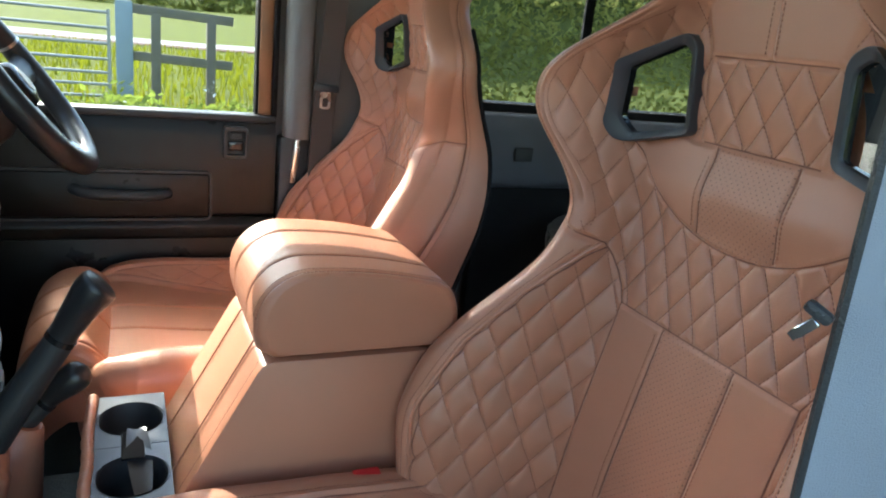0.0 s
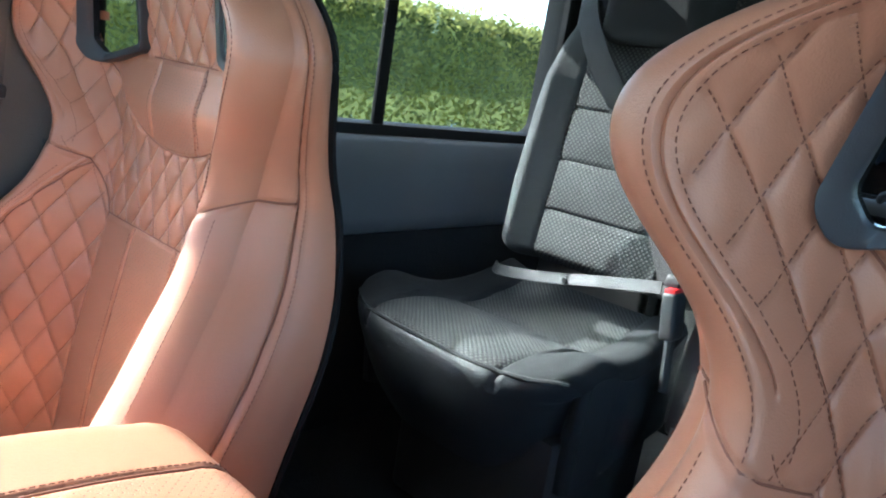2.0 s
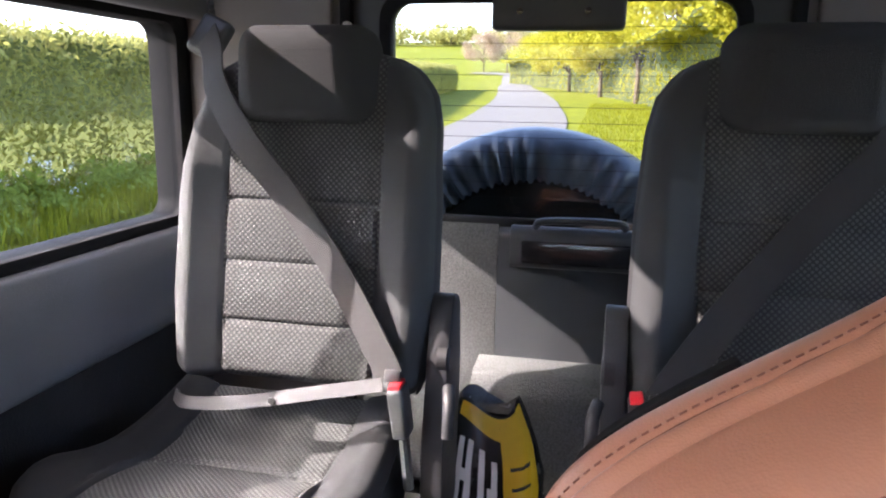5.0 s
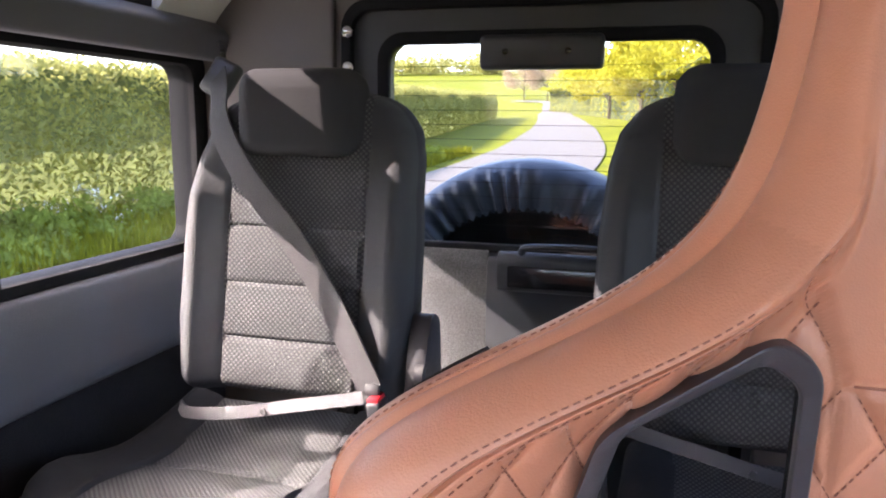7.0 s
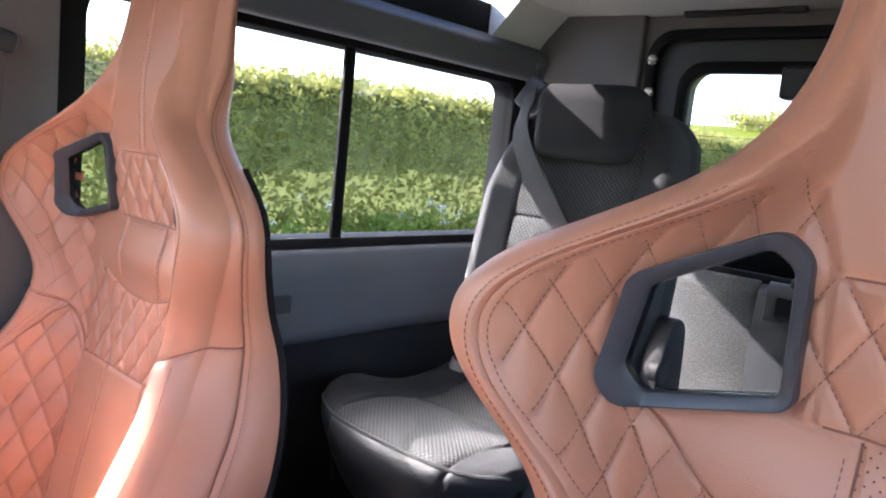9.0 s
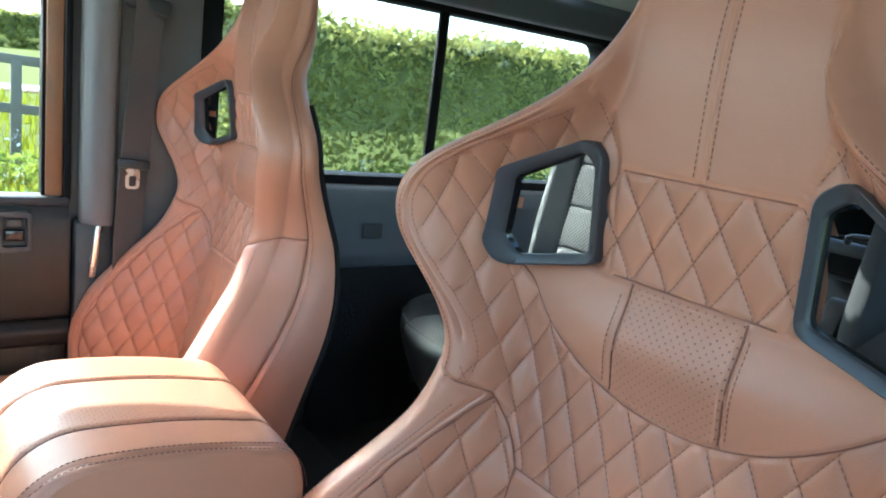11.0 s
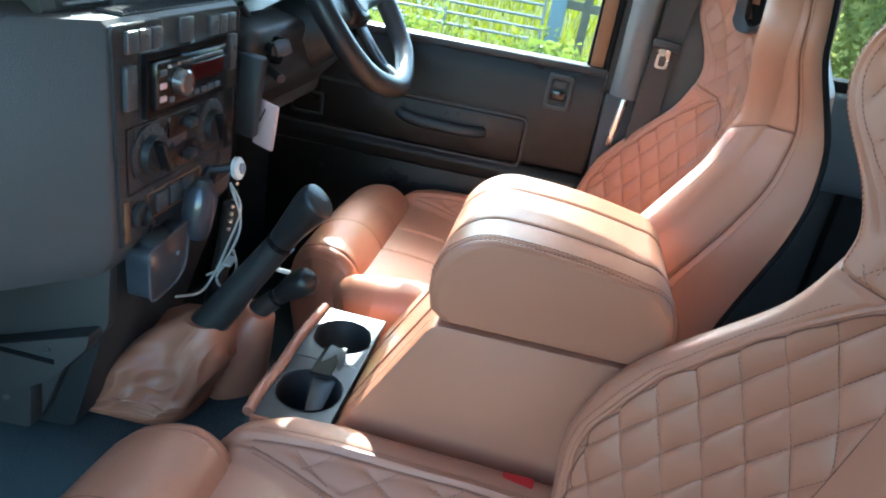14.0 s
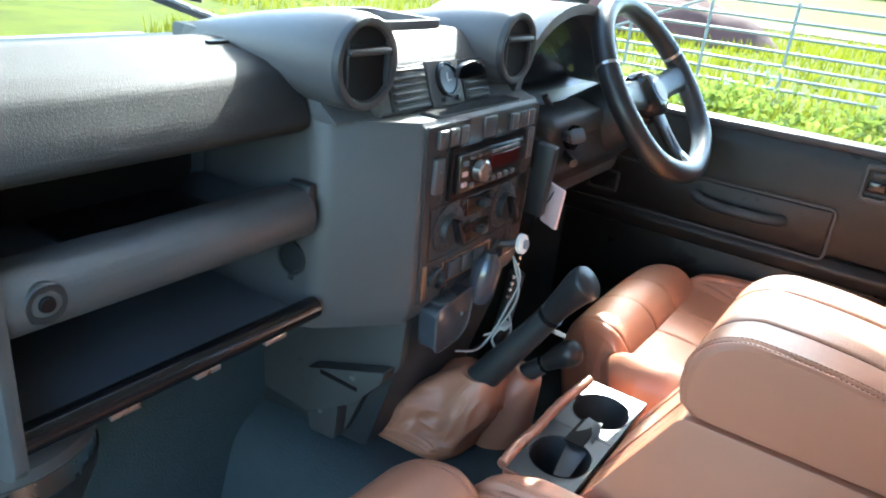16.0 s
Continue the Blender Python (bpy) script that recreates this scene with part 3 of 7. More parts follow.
def blurred(field, times):
    """A grid of values softened by a three-by-three mean, several times over."""
    for _ in range(times):
        k3 = np.pad(field, 1, mode="edge")
        field = sum(k3[i:i + field.shape[0], j:j + field.shape[1]] for i in range(3) for j in range(3)) / 9
    return field


def in_poly(px, pz, poly):
    inside = np.zeros_like(px, bool)
    n = len(poly)
    for i in range(n):
        (x0, z0), (x1, z1) = poly[i], poly[(i + 1) % n]
        inside ^= ((z0 > pz) != (z1 > pz)) & (px < (x1 - x0) * (pz - z0) / (z1 - z0 + 1e-12) + x0)
    return inside


def stitch_mesh(lines, surface, length=0.0027, gap=0.0017, r=0.00038):
    """Rows of short threads laid on a surface along lines of (d, z)."""
    verts, faces = [], []
    for line in lines:
        pts = [Vector(surface(*p) if isinstance(p, tuple) else surface(p)) for p in line]
        cum = [0.0]
        for a, b in zip(pts, pts[1:]):
            cum.append(cum[-1] + (b - a).length)
        def spot(q):
            return Vector([float(np.interp(q, cum, [p[k] for p in pts])) for k in range(3)])
        pos = 0.0
        while pos + length < cum[-1]:
            c0, c1 = spot(pos), spot(pos + length)
            u = (c1 - c0).normalized()
            side = u.orthogonal().normalized()
            other = u.cross(side)
            k = len(verts)
            for c in (c0, c1):
                for s, o in ((1, 0), (0, 1), (-1, 0), (0, -1)):
                    verts.append(c + side * r * s + other * r * o)
            for q in range(4):
                faces.append((k + q, k + (q + 1) % 4, k + 4 + (q + 1) % 4, k + 4 + q))
            pos += length + gap
    return verts, faces


def sport_seat(at_y, label):
    seat = thing("sports_seat", label, "seat", (0, at_y, 0.735), "front sports seats")
    base = Matrix.Translation((0, 0, -0.735))
    nf, na, nv = 190, 26, 640
    z = np.linspace(0.80, 1.755, nv + 1)
    w1 = ramp(z, W_OUT)
    r1 = np.minimum(0.034, w1 * 0.5)
    # half a row: even steps over the face, then even angles round the rim
    rel = np.concatenate([np.linspace(0, 1, nf + 1), np.ones(na)])
    ang = np.concatenate([np.zeros(nf + 1), np.linspace(0, math.pi / 2, na + 1)[1:]])
    half = (w1 - r1)[:, None] * rel[None] + r1[:, None] * np.sin(ang)[None]
    D = np.concatenate([-half[:, :0:-1], half], 1)
    Z = np.repeat(z[:, None], D.shape[1], 1)
    X = seat_x(D, Z)
    centre = nf + na
    step = np.hypot(np.diff(D, axis=1), np.diff(X, axis=1))
    A = np.concatenate([np.zeros((nv + 1, 1)), np.cumsum(step, 1)], 1)
    A = A - A[:, centre:centre + 1]
    reg = seat_region(D, Z)
    quilted = np.isin(reg, (1, 4, 7))
    rim = ramp(Z, W_OUT) - np.abs(D)
    low, high = np.clip((Z - 1.255) / 0.012, 0, 1), np.clip((1.475 - Z) / 0.03, 0, 1)
    fade = np.where(np.isin(reg, (4, 7)), np.clip((rim - 0.041) / 0.006, 0, 1), 1)
    # the wings carry larger diamonds than the bolsters; the padding dies away at the seams round each field
    SW = np.where(reg == 1, WING, 1.0)
    for field in ((1,), (4,), (7,)):
        inside = blurred(np.isin(reg, field).astype(float), 7)
        fade = np.where(np.isin(reg, field), fade * np.clip((inside - 0.5) * 2.3, 0, 1), fade)
    DX = np.where(quilted, quilt_depth(A * SW, Z * SW), 0) * high * fade
    # sewn welt inside the bolster's rim
    DX = DX + (0.0024 * np.exp(-((rim - 0.0365) / 0.0011) ** 2) - 0.0007 * np.exp(-((rim - 0.0335) / 0.0020) ** 2) - 0.0005 * np.exp(-((rim - 0.0395) / 0.0020) ** 2)) * low * np.clip((1.462 - Z) / 0.02, 0, 1)
    seam = np.zeros_like(X)
    seam[:-1] += reg[:-1] != reg[1:]
    seam[:, :-1] += reg[:, :-1] != reg[:, 1:]
    seam[:3], seam[-3:], seam[:, :8], seam[:, -8:] = 0, 0, 0, 0
    seam = np.minimum(seam, 1)
    seam = blurred(seam, 2)
    DX = DX + np.minimum(seam / 0.33, 1) * 0.0026 * np.where(rim < 0.03, np.clip((1.412 - Z) / 0.02, 0.15, 1), 1)
    # double seam down the middle of the headrest
    DX = DX + np.where(reg == 8, 0.0025 * np.exp(-(np.abs(D) / 0.0022) ** 2), 0)
    # sink the face along its own normal
    gx_d = np.gradient(X, axis=1) / np.maximum(np.abs(np.gradient(D, axis=1)), 1e-4) * np.sign(np.gradient(D, axis=1))
    gx_d = np.clip(gx_d, -6, 6)
    nl = np.sqrt(1 + gx_d ** 2)
    X = X + DX * np.minimum(nl, 2.2)
    pts = np.stack([X, D, Z], -1).reshape(-1, 3)
    nc = D.shape[1]
    idx = np.arange(nc * (nv + 1)).reshape(nv + 1, nc)
    quads = np.stack([idx[:-1, :-1], idx[:-1, 1:], idx[1:, 1:], idx[1:, :-1]], -1)
    dc, zc = (D[:-1, :-1] + D[1:, 1:]) / 2, (Z[:-1, :-1] + Z[1:, 1:]) / 2
    rc = seat_region(dc, zc)
    grown = [(0.119 + (p - 0.119) * 0.92, 1.383 + (q - 1.383) * 0.92) for p, q in HOLE]
    keep = ~in_poly(np.abs(dc), zc, grown)
    named = ((0, "bolster_edge", M_LEATHER_SMOOTH, "plain tan leather bolster edge"), (1, "quilted_wing", M_LEATHER, "diamond-quilted tan leather wing"), (2, "centre_panel", M_LEATHER_SMOOTH, "plain tan leather centre panel"), (3, "perforated_panel", M_PERF_BACK, "perforated tan leather panel"), (4, "quilted_bolster", M_LEATHER, "diamond-quilted tan leather bolster"), (5, "lumbar_panel", M_LEATHER_SMOOTH, "plain tan leather lumbar panel"), (6, "perforated_lumbar", M_PERF_BACK, "perforated tan leather panel"), (7, "neck_panel", M_LEATHER, "diamond-quilted tan leather neck panel"), (8, "headrest", M_LEATHER_SMOOTH, "plain tan leather headrest with a double seam"))
    for r, name, mat, lab in named:
        for half in ((dc > 0, dc <= 0) if r in (0, 1, 2, 5) else (dc < 9,)):
            f = quads[(rc == r) & keep & half]
            used, inv = np.unique(f, return_inverse=True)
            part(name, (pts[used], inv.reshape(f.shape)), mat, seat, lab, m=base)
    # sides: a front roll and a rear panel, sewn together along a curved welt
    ns = 36
    T = np.linspace(0, 1, ns + 1)
    ZS = np.repeat(np.linspace(0.80, 1.755, nv + 1)[:, None], ns + 1, 1)
    TS = np.repeat(T[None], nv + 1, 0)
    WS = ramp(ZS, W_OUT)
    XE = seat_x(WS, ZS) + 0.0
    XB = ramp(ZS, X_EDGE)
    welt = ramp(ZS, [(0.80, 0.30), (1.0, 0.36), (1.15, 0.46), (1.25, 0.46), (1.30, 0.38), (1.35, 0.27), (1.39, 0.22), (1.43, 0.25), (1.47, 0.38), (1.51, 0.56), (1.57, 0.72), (1.66, 0.80), (1.76, 0.82)])
    welt = np.repeat(blurred(np.repeat(welt[:, :1], 5, 1), 60)[:, :1], ns + 1, 1)
    WB = ramp(ZS, W_REAR)
    bulge = 0.009 * np.sin(math.pi * TS) + 0.0032 * np.sin(math.pi * np.clip(TS / welt, 0, 1)) ** 0.8 + 0.0016 * np.sin(math.pi * np.clip((TS - welt) / (1 - welt), 0, 1))
    bulge = bulge - 0.0030 * np.exp(-((TS - welt) / 0.020) ** 2) + 0.0012 * np.exp(-((TS - welt - 0.06) / 0.028) ** 2)
    bulge = bulge - 0.0030 * np.exp(-((ZS - 1.245) / 0.0028) ** 2) * (TS < welt) * (TS > 0.01)
    bulge = bulge * np.clip(TS / 0.05, 0, 1)
    XS = XE + (XB - XE) * TS
    idx2 = np.arange((nv + 1) * (ns + 1)).reshape(nv + 1, ns + 1)
    q2 = np.stack([idx2[:-1, :-1], idx2[:-1, 1:], idx2[1:, 1:], idx2[1:, :-1]], -1)
    tc, wc = (TS[:-1, :-1] + TS[1:, 1:]) / 2, (welt[:-1, :-1] + welt[1:, 1:]) / 2
    zc2 = ZS[:-1, :-1]
    for sgn in (1, -1):
        p2 = np.stack([XS, sgn * (WS + (WB - WS) * TS + bulge), ZS], -1).reshape(-1, 3)
        for name, sel in (("side_roll", tc < wc), ("side_panel", tc >= wc)):
            f = q2[sel]
            used, inv = np.unique(f, return_inverse=True)
            part(name, (p2[used], inv.reshape(f.shape)), M_LEATHER_SMOOTH, seat, m=base)
        P3 = p2.reshape(nv + 1, ns + 1, 3)
        def on_side(t, zz, lift=0.0):
            i0 = min(int((zz - 0.80) / 0.955 * nv), nv)
            k = min(int(t * ns), ns - 1)
            fr = t * ns - k
            return P3[i0, k] * (1 - fr) + P3[i0, k + 1] * fr + np.array((0, sgn * lift, 0))
        def welt_at(zz):
            return float(np.interp(zz, ZS[:, 0], welt[:, 0]))
        part("side_seam", tube([tuple(on_side(welt_at(zz), zz, 0.0002)) for zz in np.linspace(0.90, 1.70, 120)], 0.0011, 6), M_SEAM_SHADE, seat, "sewn seam with its crease shade painted dark", m=base)
        part("side_seam", tube([tuple(on_side(t, 1.245, 0.0002)) for t in np.linspace(0.03, welt_at(1.245), 14)], 0.0011, 6), M_SEAM_SHADE, seat, "sewn seam with its crease shade painted dark", m=base)
        th = [on_side(welt_at(zz) + 0.065, zz, 0.0005) for zz in np.arange(0.90, 1.68, 0.006)]
        tagged(part("side_stitching", stitch_mesh([list(range(len(th)))], lambda k: th[k]), M_STITCH, seat, m=base), kind="stuff")
        pipe = [(float(ramp(zz, X_EDGE)) + 0.001, sgn * (float(ramp(zz, W_REAR)) + 0.001), zz) for zz in np.linspace(0.89, 1.42, 60)]
        part("back_piping", tube(pipe, 0.004, 6), M_RUBBER, seat, "black piping along the back edge", m=base)
    rows = []
    for zz in np.linspace(0.80, 1.755, 200):
        w = float(ramp(zz, W_REAR))
        ring = [(float(ramp(zz, X_EDGE)), w, zz)]
        for k in range(1, 72):
            dd = w * math.cos(math.pi * k / 72)
            ring.append((back_x(dd, zz), dd, zz))
        ring.append((float(ramp(zz, X_EDGE)), -w, zz))
        rows.append(ring)
    n = len(rows[0])
    v = [p for r in rows for p in r]
    f = [(i * n + k, i * n + k + 1, (i + 1) * n + k + 1, (i + 1) * n + k) for i in range(len(rows) - 1) for k in range(n - 1)]
    rear_cut = [(0.119 + (p - 0.119) * 1.12, 1.383 + (q - 1.383) * 1.12) for p, q in HOLE]
    kept = []
    for q in f:
        c = [sum(v[i][a] for i in q) / 4 for a in range(3)]
        if not bool(in_poly(np.array(abs(c[1])), np.array(c[2]), rear_cut)):
            kept.append(q)
    part("back_panel", (v, kept), M_LEATHER, seat, "plain tan leather back", m=base)
    cap = [(float(pts.reshape(nv + 1, nc, 3)[-1, k][0]), float(pts.reshape(nv + 1, nc, 3)[-1, k][1]), 1.755) for k in range(nc)] + [rows[-1][k] for k in range(n)]
    part("top_cap", (cap, [tuple(range(len(cap)))]), M_LEATHER_SMOOTH, seat, m=base)
    for sgn in (1, -1):
        # harness opening frame
        flip = [(sgn * a, b) for a, b in HOLE]
        def grow(loop, k, c=(sgn * 0.119, 1.383)):
            return [(c[0] + (p[0] - c[0]) * k, c[1] + (p[1] - c[1]) * k) for p in loop]
        outer = grow(rounded(flip, 0.010, 6), 1.035)
        inner = grow(rounded(flip, 0.007, 6), 0.83)
        face = [(outer, 0.010), (outer, -0.0055), (grow(outer, 0.992), -0.0074), (grow(outer, 0.975), -0.0082), (grow(inner, 1.035), -0.0074), (grow(inner, 1.012), -0.0064), (inner, -0.0035)]
        wall = [(inner, -0.0035), (inner, 0.004), (grow(inner, 1.14), 0.011), (grow(inner, 1.34), 0.019)]
        def hoop(stations):
            n8 = len(outer)
            v8 = [(float(seat_x(np.array(abs(d)), np.array(zz))) + dx, d, zz) for loop, dx in stations for d, zz in loop]
            return v8, [(q * n8 + k, q * n8 + (k + 1) % n8, (q + 1) * n8 + (k + 1) % n8, (q + 1) * n8 + k) for q in range(len(stations) - 1) for k in range(n8)]
        part("harness_opening_frame", hoop(face), M_FRAME, seat, "black plastic harness opening surround", m=base)
        part("harness_opening_throat", hoop(wall), M_BLACK_GLOSS, seat, "glossy black inner wall of the opening", m=base)
    # threads
    def on(d, zz):
        fi = (zz - 0.80) / 0.955 * nv
        i = min(max(int(fi), 0), nv - 1)
        p = fi - i
        x0, x1 = np.interp(d, D[i], X[i]), np.interp(d, D[i + 1], X[i + 1])
        return (float(x0 * (1 - p) + x1 * p) - 0.0004, d, zz)
    lines = []
    for fam, grid_f, fields in [(fam, quilt_lines(A * sc, Z * sc), fields) for fam in (0, 1) for sc, fields in ((1.0, (4, 7)), (WING, (1,)))]:
        for k in range(-20, 70):
            run = []
            for zi in range(0, nv, 3):
                row = grid_f[fam][zi]
                order = row if fam == 0 else row[::-1]
                if not order[na] <= k <= order[-na]:
                    if len(run) > 2: lines.append(run)
                    run = []
                    continue
                d = float(np.interp(k, order, D[zi] if fam == 0 else D[zi][::-1]))
                zz = float(z[zi])
                ok = 0.90 < zz < 1.47 and abs(d) < float(w1[zi]) - (0.043 if zz > 1.24 else 0.001)
                if ok:
                    ok = int(seat_region(np.array(d), np.array(zz))) in fields and not bool(in_poly(np.array(abs(d)), np.array(zz), HOLE))
                if ok:
                    run.append((d, zz))
                else:
                    if len(run) > 2: lines.append(run)
                    run = []
            if len(run) > 2: lines.append(run)
    for sgn in (1, -1):
        lines += [[(sgn * (float(ramp(zz, W_OUT)) - o), zz) for zz in np.arange(1.232, 1.462, 0.003)] for o in (0.0300, 0.0430)]
        lines += [[(sgn * (float(ramp(zz, W_OUT)) - 0.011), zz) for zz in np.arange(0.90, 1.228, 0.003)]]
        lines += [[(sgn * o, zz) for zz in np.arange(1.425, 1.70, 0.006)] for o in (0.0055,)]
        lines += [[(sgn * 0.053, zz) for zz in np.arange(1.262, 1.336, 0.005)], [(sgn * 0.053, zz) for zz in np.arange(0.90, 1.152, 0.005)]]
        lines += [[(sgn * (float(ramp(zz, D_WELT)) + 0.005), zz) for zz in np.arange(0.90, 1.21, 0.005)]]
    # dark tubes paint the shade in the creases of the sewn lines
    for sgn in (1, -1):
        split = [(0.118, 1.157)] + [(d, 1.157 + (d - 0.118) / 0.030 * 0.058) for d in (0.126, 0.134, 0.142)] + [(d, 1.215 + (d - 0.148) * 0.55) for d in np.linspace(0.148, 0.205, 9)]
        for name, run in (("split_seam", split), ("wing_seam", [(0.118, q) for q in np.linspace(0.90, 1.157, 30)]), ("lumbar_seam", [(0.047, q) for q in np.linspace(1.256, 1.339, 12)]), ("panel_seam", [(0.0475, q) for q in np.linspace(0.90, 1.155, 24)]), ("welt_seam", [(float(ramp(q, D_WELT)) - 0.0036, q) for q in np.linspace(0.90, 1.210, 46)])):
            part(name, tube([(lambda p: (p[0] + 0.0006, p[1], p[2]))(on(sgn * d, q)) for d, q in run], 0.0009, 6), M_SEAM_SHADE, seat, "sewn seam with its crease shade painted dark", m=base)
        welt_run = [(float(ramp(q, D_WELT)), q) for q in np.linspace(0.90, 1.213, 46)]
        part("wing_welt", tube([on(sgn * d, q) for d, q in welt_run], 0.0030, 8), M_LEATHER_SMOOTH, seat, "raised tan leather welt", m=base)
    for name, run in (("cross_seam", [(d, 1.157) for d in np.linspace(-0.117, 0.117, 30)]), ("lumbar_edge", [(d, float(lumbar_low(np.array(d)))) for d in np.linspace(-0.163, 0.163, 50)]), ("neck_seam", [(d, 1.341) for d in np.linspace(-0.066, 0.066, 20)]), ("headrest_seam", [(d, 1.420) for d in np.linspace(-0.066, 0.066, 20)])):
        part(name, tube([(lambda p: (p[0] + 0.0006, p[1], p[2]))(on(d, q)) for d, q in run], 0.0009, 6), M_SEAM_SHADE, seat, "sewn seam with its crease shade painted dark", m=base)
    tagged(part("stitching", stitch_mesh(lines, on), M_STITCH, seat, "brown stitching", m=base), kind="stuff")

    # cushion: a skin over a profile that runs from the back over the rounded noses of the bolsters
    prof = smooth_path([(0.02, 0, 0.865), (-0.12, 0, 0.860), (-0.28, 0, 0.866), (-0.40, 0, 0.878), (-0.48, 0, 0.886), (-0.525, 0, 0.880), (-0.550, 0, 0.852), (-0.557, 0, 0.80), (-0.548, 0, 0.735)], 34)
    prof = np.array([(p.x, p.z) for p in prof])
    tang = np.gradient(prof, axis=0)
    tang /= np.linalg.norm(tang, axis=1)[:, None]
    nrm = np.stack([tang[:, 1], -tang[:, 0]], 1)
    if nrm[5, 1] < 0:
        nrm = -nrm
    nd = 340
    P, Sg = np.meshgrid(np.arange(len(prof)), np.linspace(-1, 1, nd + 1), indexing="ij")
    xx, zz = prof[P, 0], prof[P, 1]
    half = np.interp(xx, [-0.557, -0.545, -0.52, -0.47, 0.02], [0.205, 0.224, 0.244, 0.260, 0.262])
    Dg = Sg * half
    a = np.abs(Dg)
    D_IN = [(-0.56, 0.198), (-0.50, 0.194), (-0.40, 0.165), (-0.30, 0.138), (0.02, 0.126)]
    D_OUT = [(-0.56, 0.201), (-0.50, 0.203), (-0.40, 0.202), (0.02, 0.199)]
    di, dw = ramp(xx, D_IN), ramp(xx, D_OUT)
    top = zz > 0.845
    t = np.clip((a - di + 0.022) / (dw - di + 0.036), 0, 1)
    up = ramp(xx, [(-0.56, 0.0), (-0.51, 0.022), (-0.42, 0.038), (-0.28, 0.048), (-0.05, 0.046), (0.02, 0.0)]) * t * t * (3 - 2 * t)
    e = np.clip((a - (half - 0.046)) / 0.046, 0, 1)
    drop = 0.044 * (1 - np.sqrt(np.maximum(1 - e * e, 0)))
    lane = 0.0030 * np.exp(-((a - 0.050) / 0.0026) ** 2) + (0.0030 * np.exp(-((a - di) / 0.0026) ** 2) + 0.0030 * np.exp(-((a - dw + 0.004) / 0.0020) ** 2) - 0.0022 * np.exp(-((a - dw) / 0.0028) ** 2)) * top
    fade = np.clip((a - di - 0.002) / 0.005, 0, 1) * np.clip((dw - 0.006 - a) / 0.005, 0, 1) * np.clip((xx + 0.49) / 0.03, 0, 1)
    h = up - drop - lane - quilt_depth(Dg * 0.92, xx * 0.80 + 1.0) * fade
    xs, zs = xx + nrm[P, 0] * h, zz + nrm[P, 1] * h
    pts = np.stack([xs, Dg, zs], -1)
    np_, nq = pts.shape[:2]
    idx = np.arange(np_ * nq).reshape(np_, nq)
    quads = np.stack([idx[:-1, :-1], idx[1:, :-1], idx[1:, 1:], idx[:-1, 1:]], -1)
    am, xm, dm = (a[:-1, :-1] + a[1:, 1:]) / 2, (xx[:-1, :-1] + xx[1:, 1:]) / 2, (Dg[:-1, :-1] + Dg[1:, 1:]) / 2
    dim, dwm = ramp(xm, D_IN), ramp(xm, D_OUT)
    kind = np.where((xm < -0.505) | (am > dwm), 3, np.where(am > dim, 2, np.where(am < 0.05, 1, 0)))
    flat = pts.reshape(-1, 3)
    for r, name, mat, lab in ((0, "cushion_panel", M_LEATHER_SMOOTH, ""), (1, "perforated_cushion", M_PERF_FLAT, "perforated tan leather cushion centre"), (2, "cushion_bolster", M_LEATHER, "quilted tan leather cushion bolster"), (3, "cushion_edge", M_LEATHER_SMOOTH, "plain tan leather rolled cushion edge")):
        for half_sel in ((dm > 0, dm <= 0) if r != 1 else (dm < 9,)):
            f = quads[(kind == r) & half_sel]
            used, inv = np.unique(f, return_inverse=True)
            part(name, (flat[used], inv.reshape(f.shape)), mat, seat, lab, m=base)
    for sgn, col in ((-1, 0), (1, nq - 1)):
        v, f = [], []
        for i in range(np_):
            p = pts[i, col]
            v += [tuple(p), (p[0], p[1] + sgn * 0.005, 0.7 * p[2] + 0.2205), (p[0], p[1] + sgn * 0.004, 0.4 * p[2] + 0.441), (p[0], p[1] - sgn * 0.006, 0.735)]
        for i in range(np_ - 1):
            f += [(4 * i + q, 4 * i + q + 1, 4 * i + q + 5, 4 * i + q + 4) for q in range(3)]
        part("cushion_side", (v, f), M_LEATHER, seat, m=base)
    def on_cushion(d, i):
        return tuple(float(np.interp(d, Dg[i], k[i])) for k in (xs, Dg, zs))
    run = [i for i in range(4, np_, 2) if prof[i, 0] > -0.50 and prof[i, 1] > 0.80]
    threads = []
    for sgn in (1, -1):
        for name, line in (("panel_seam", [(0.050, i) for i in run]), ("bolster_seam", [(float(ramp(prof[i, 0], D_IN)), i) for i in run]), ("welt_seam", [(float(ramp(prof[i, 0], D_OUT)) - 0.004, i) for i in run])):
            part(name, tube([(lambda p: (p[0], p[1], p[2] - 0.0004))(on_cushion(sgn * d, i)) for d, i in line], 0.0009, 6), M_SEAM_SHADE, seat, "sewn seam with its crease shade painted dark", m=base)
        threads += [[on_cushion(sgn * 0.056, i) for i in run], [on_cushion(sgn * (float(ramp(prof[i, 0], D_OUT)) + 0.006), i) for i in run]]
        threads.append([on_cushion(sgn * (float(ramp(prof[i, 0], D_IN)) - 0.006), i) for i in run])
        # sewn diamonds of the cushion bolsters
        grid = quilt_lines(Dg * 0.92, xx * 0.80 + 1.0)
        for fam in (0, 1):
            for k in range(-10, 60):
                row = []
                for i in run:
                    seq, dd = (grid[fam][i], Dg[i]) if fam == 0 else (grid[fam][i][::-1], Dg[i][::-1])
                    d = float(np.interp(k, seq, dd))
                    if ramp(prof[i, 0], D_IN) + 0.003 < d * sgn < ramp(prof[i, 0], D_OUT) - 0.006 and seq[0] < k < seq[-1] and prof[i, 0] > -0.485:
                        row.append(on_cushion(d, i))
                if len(row) > 2: threads.append(row)
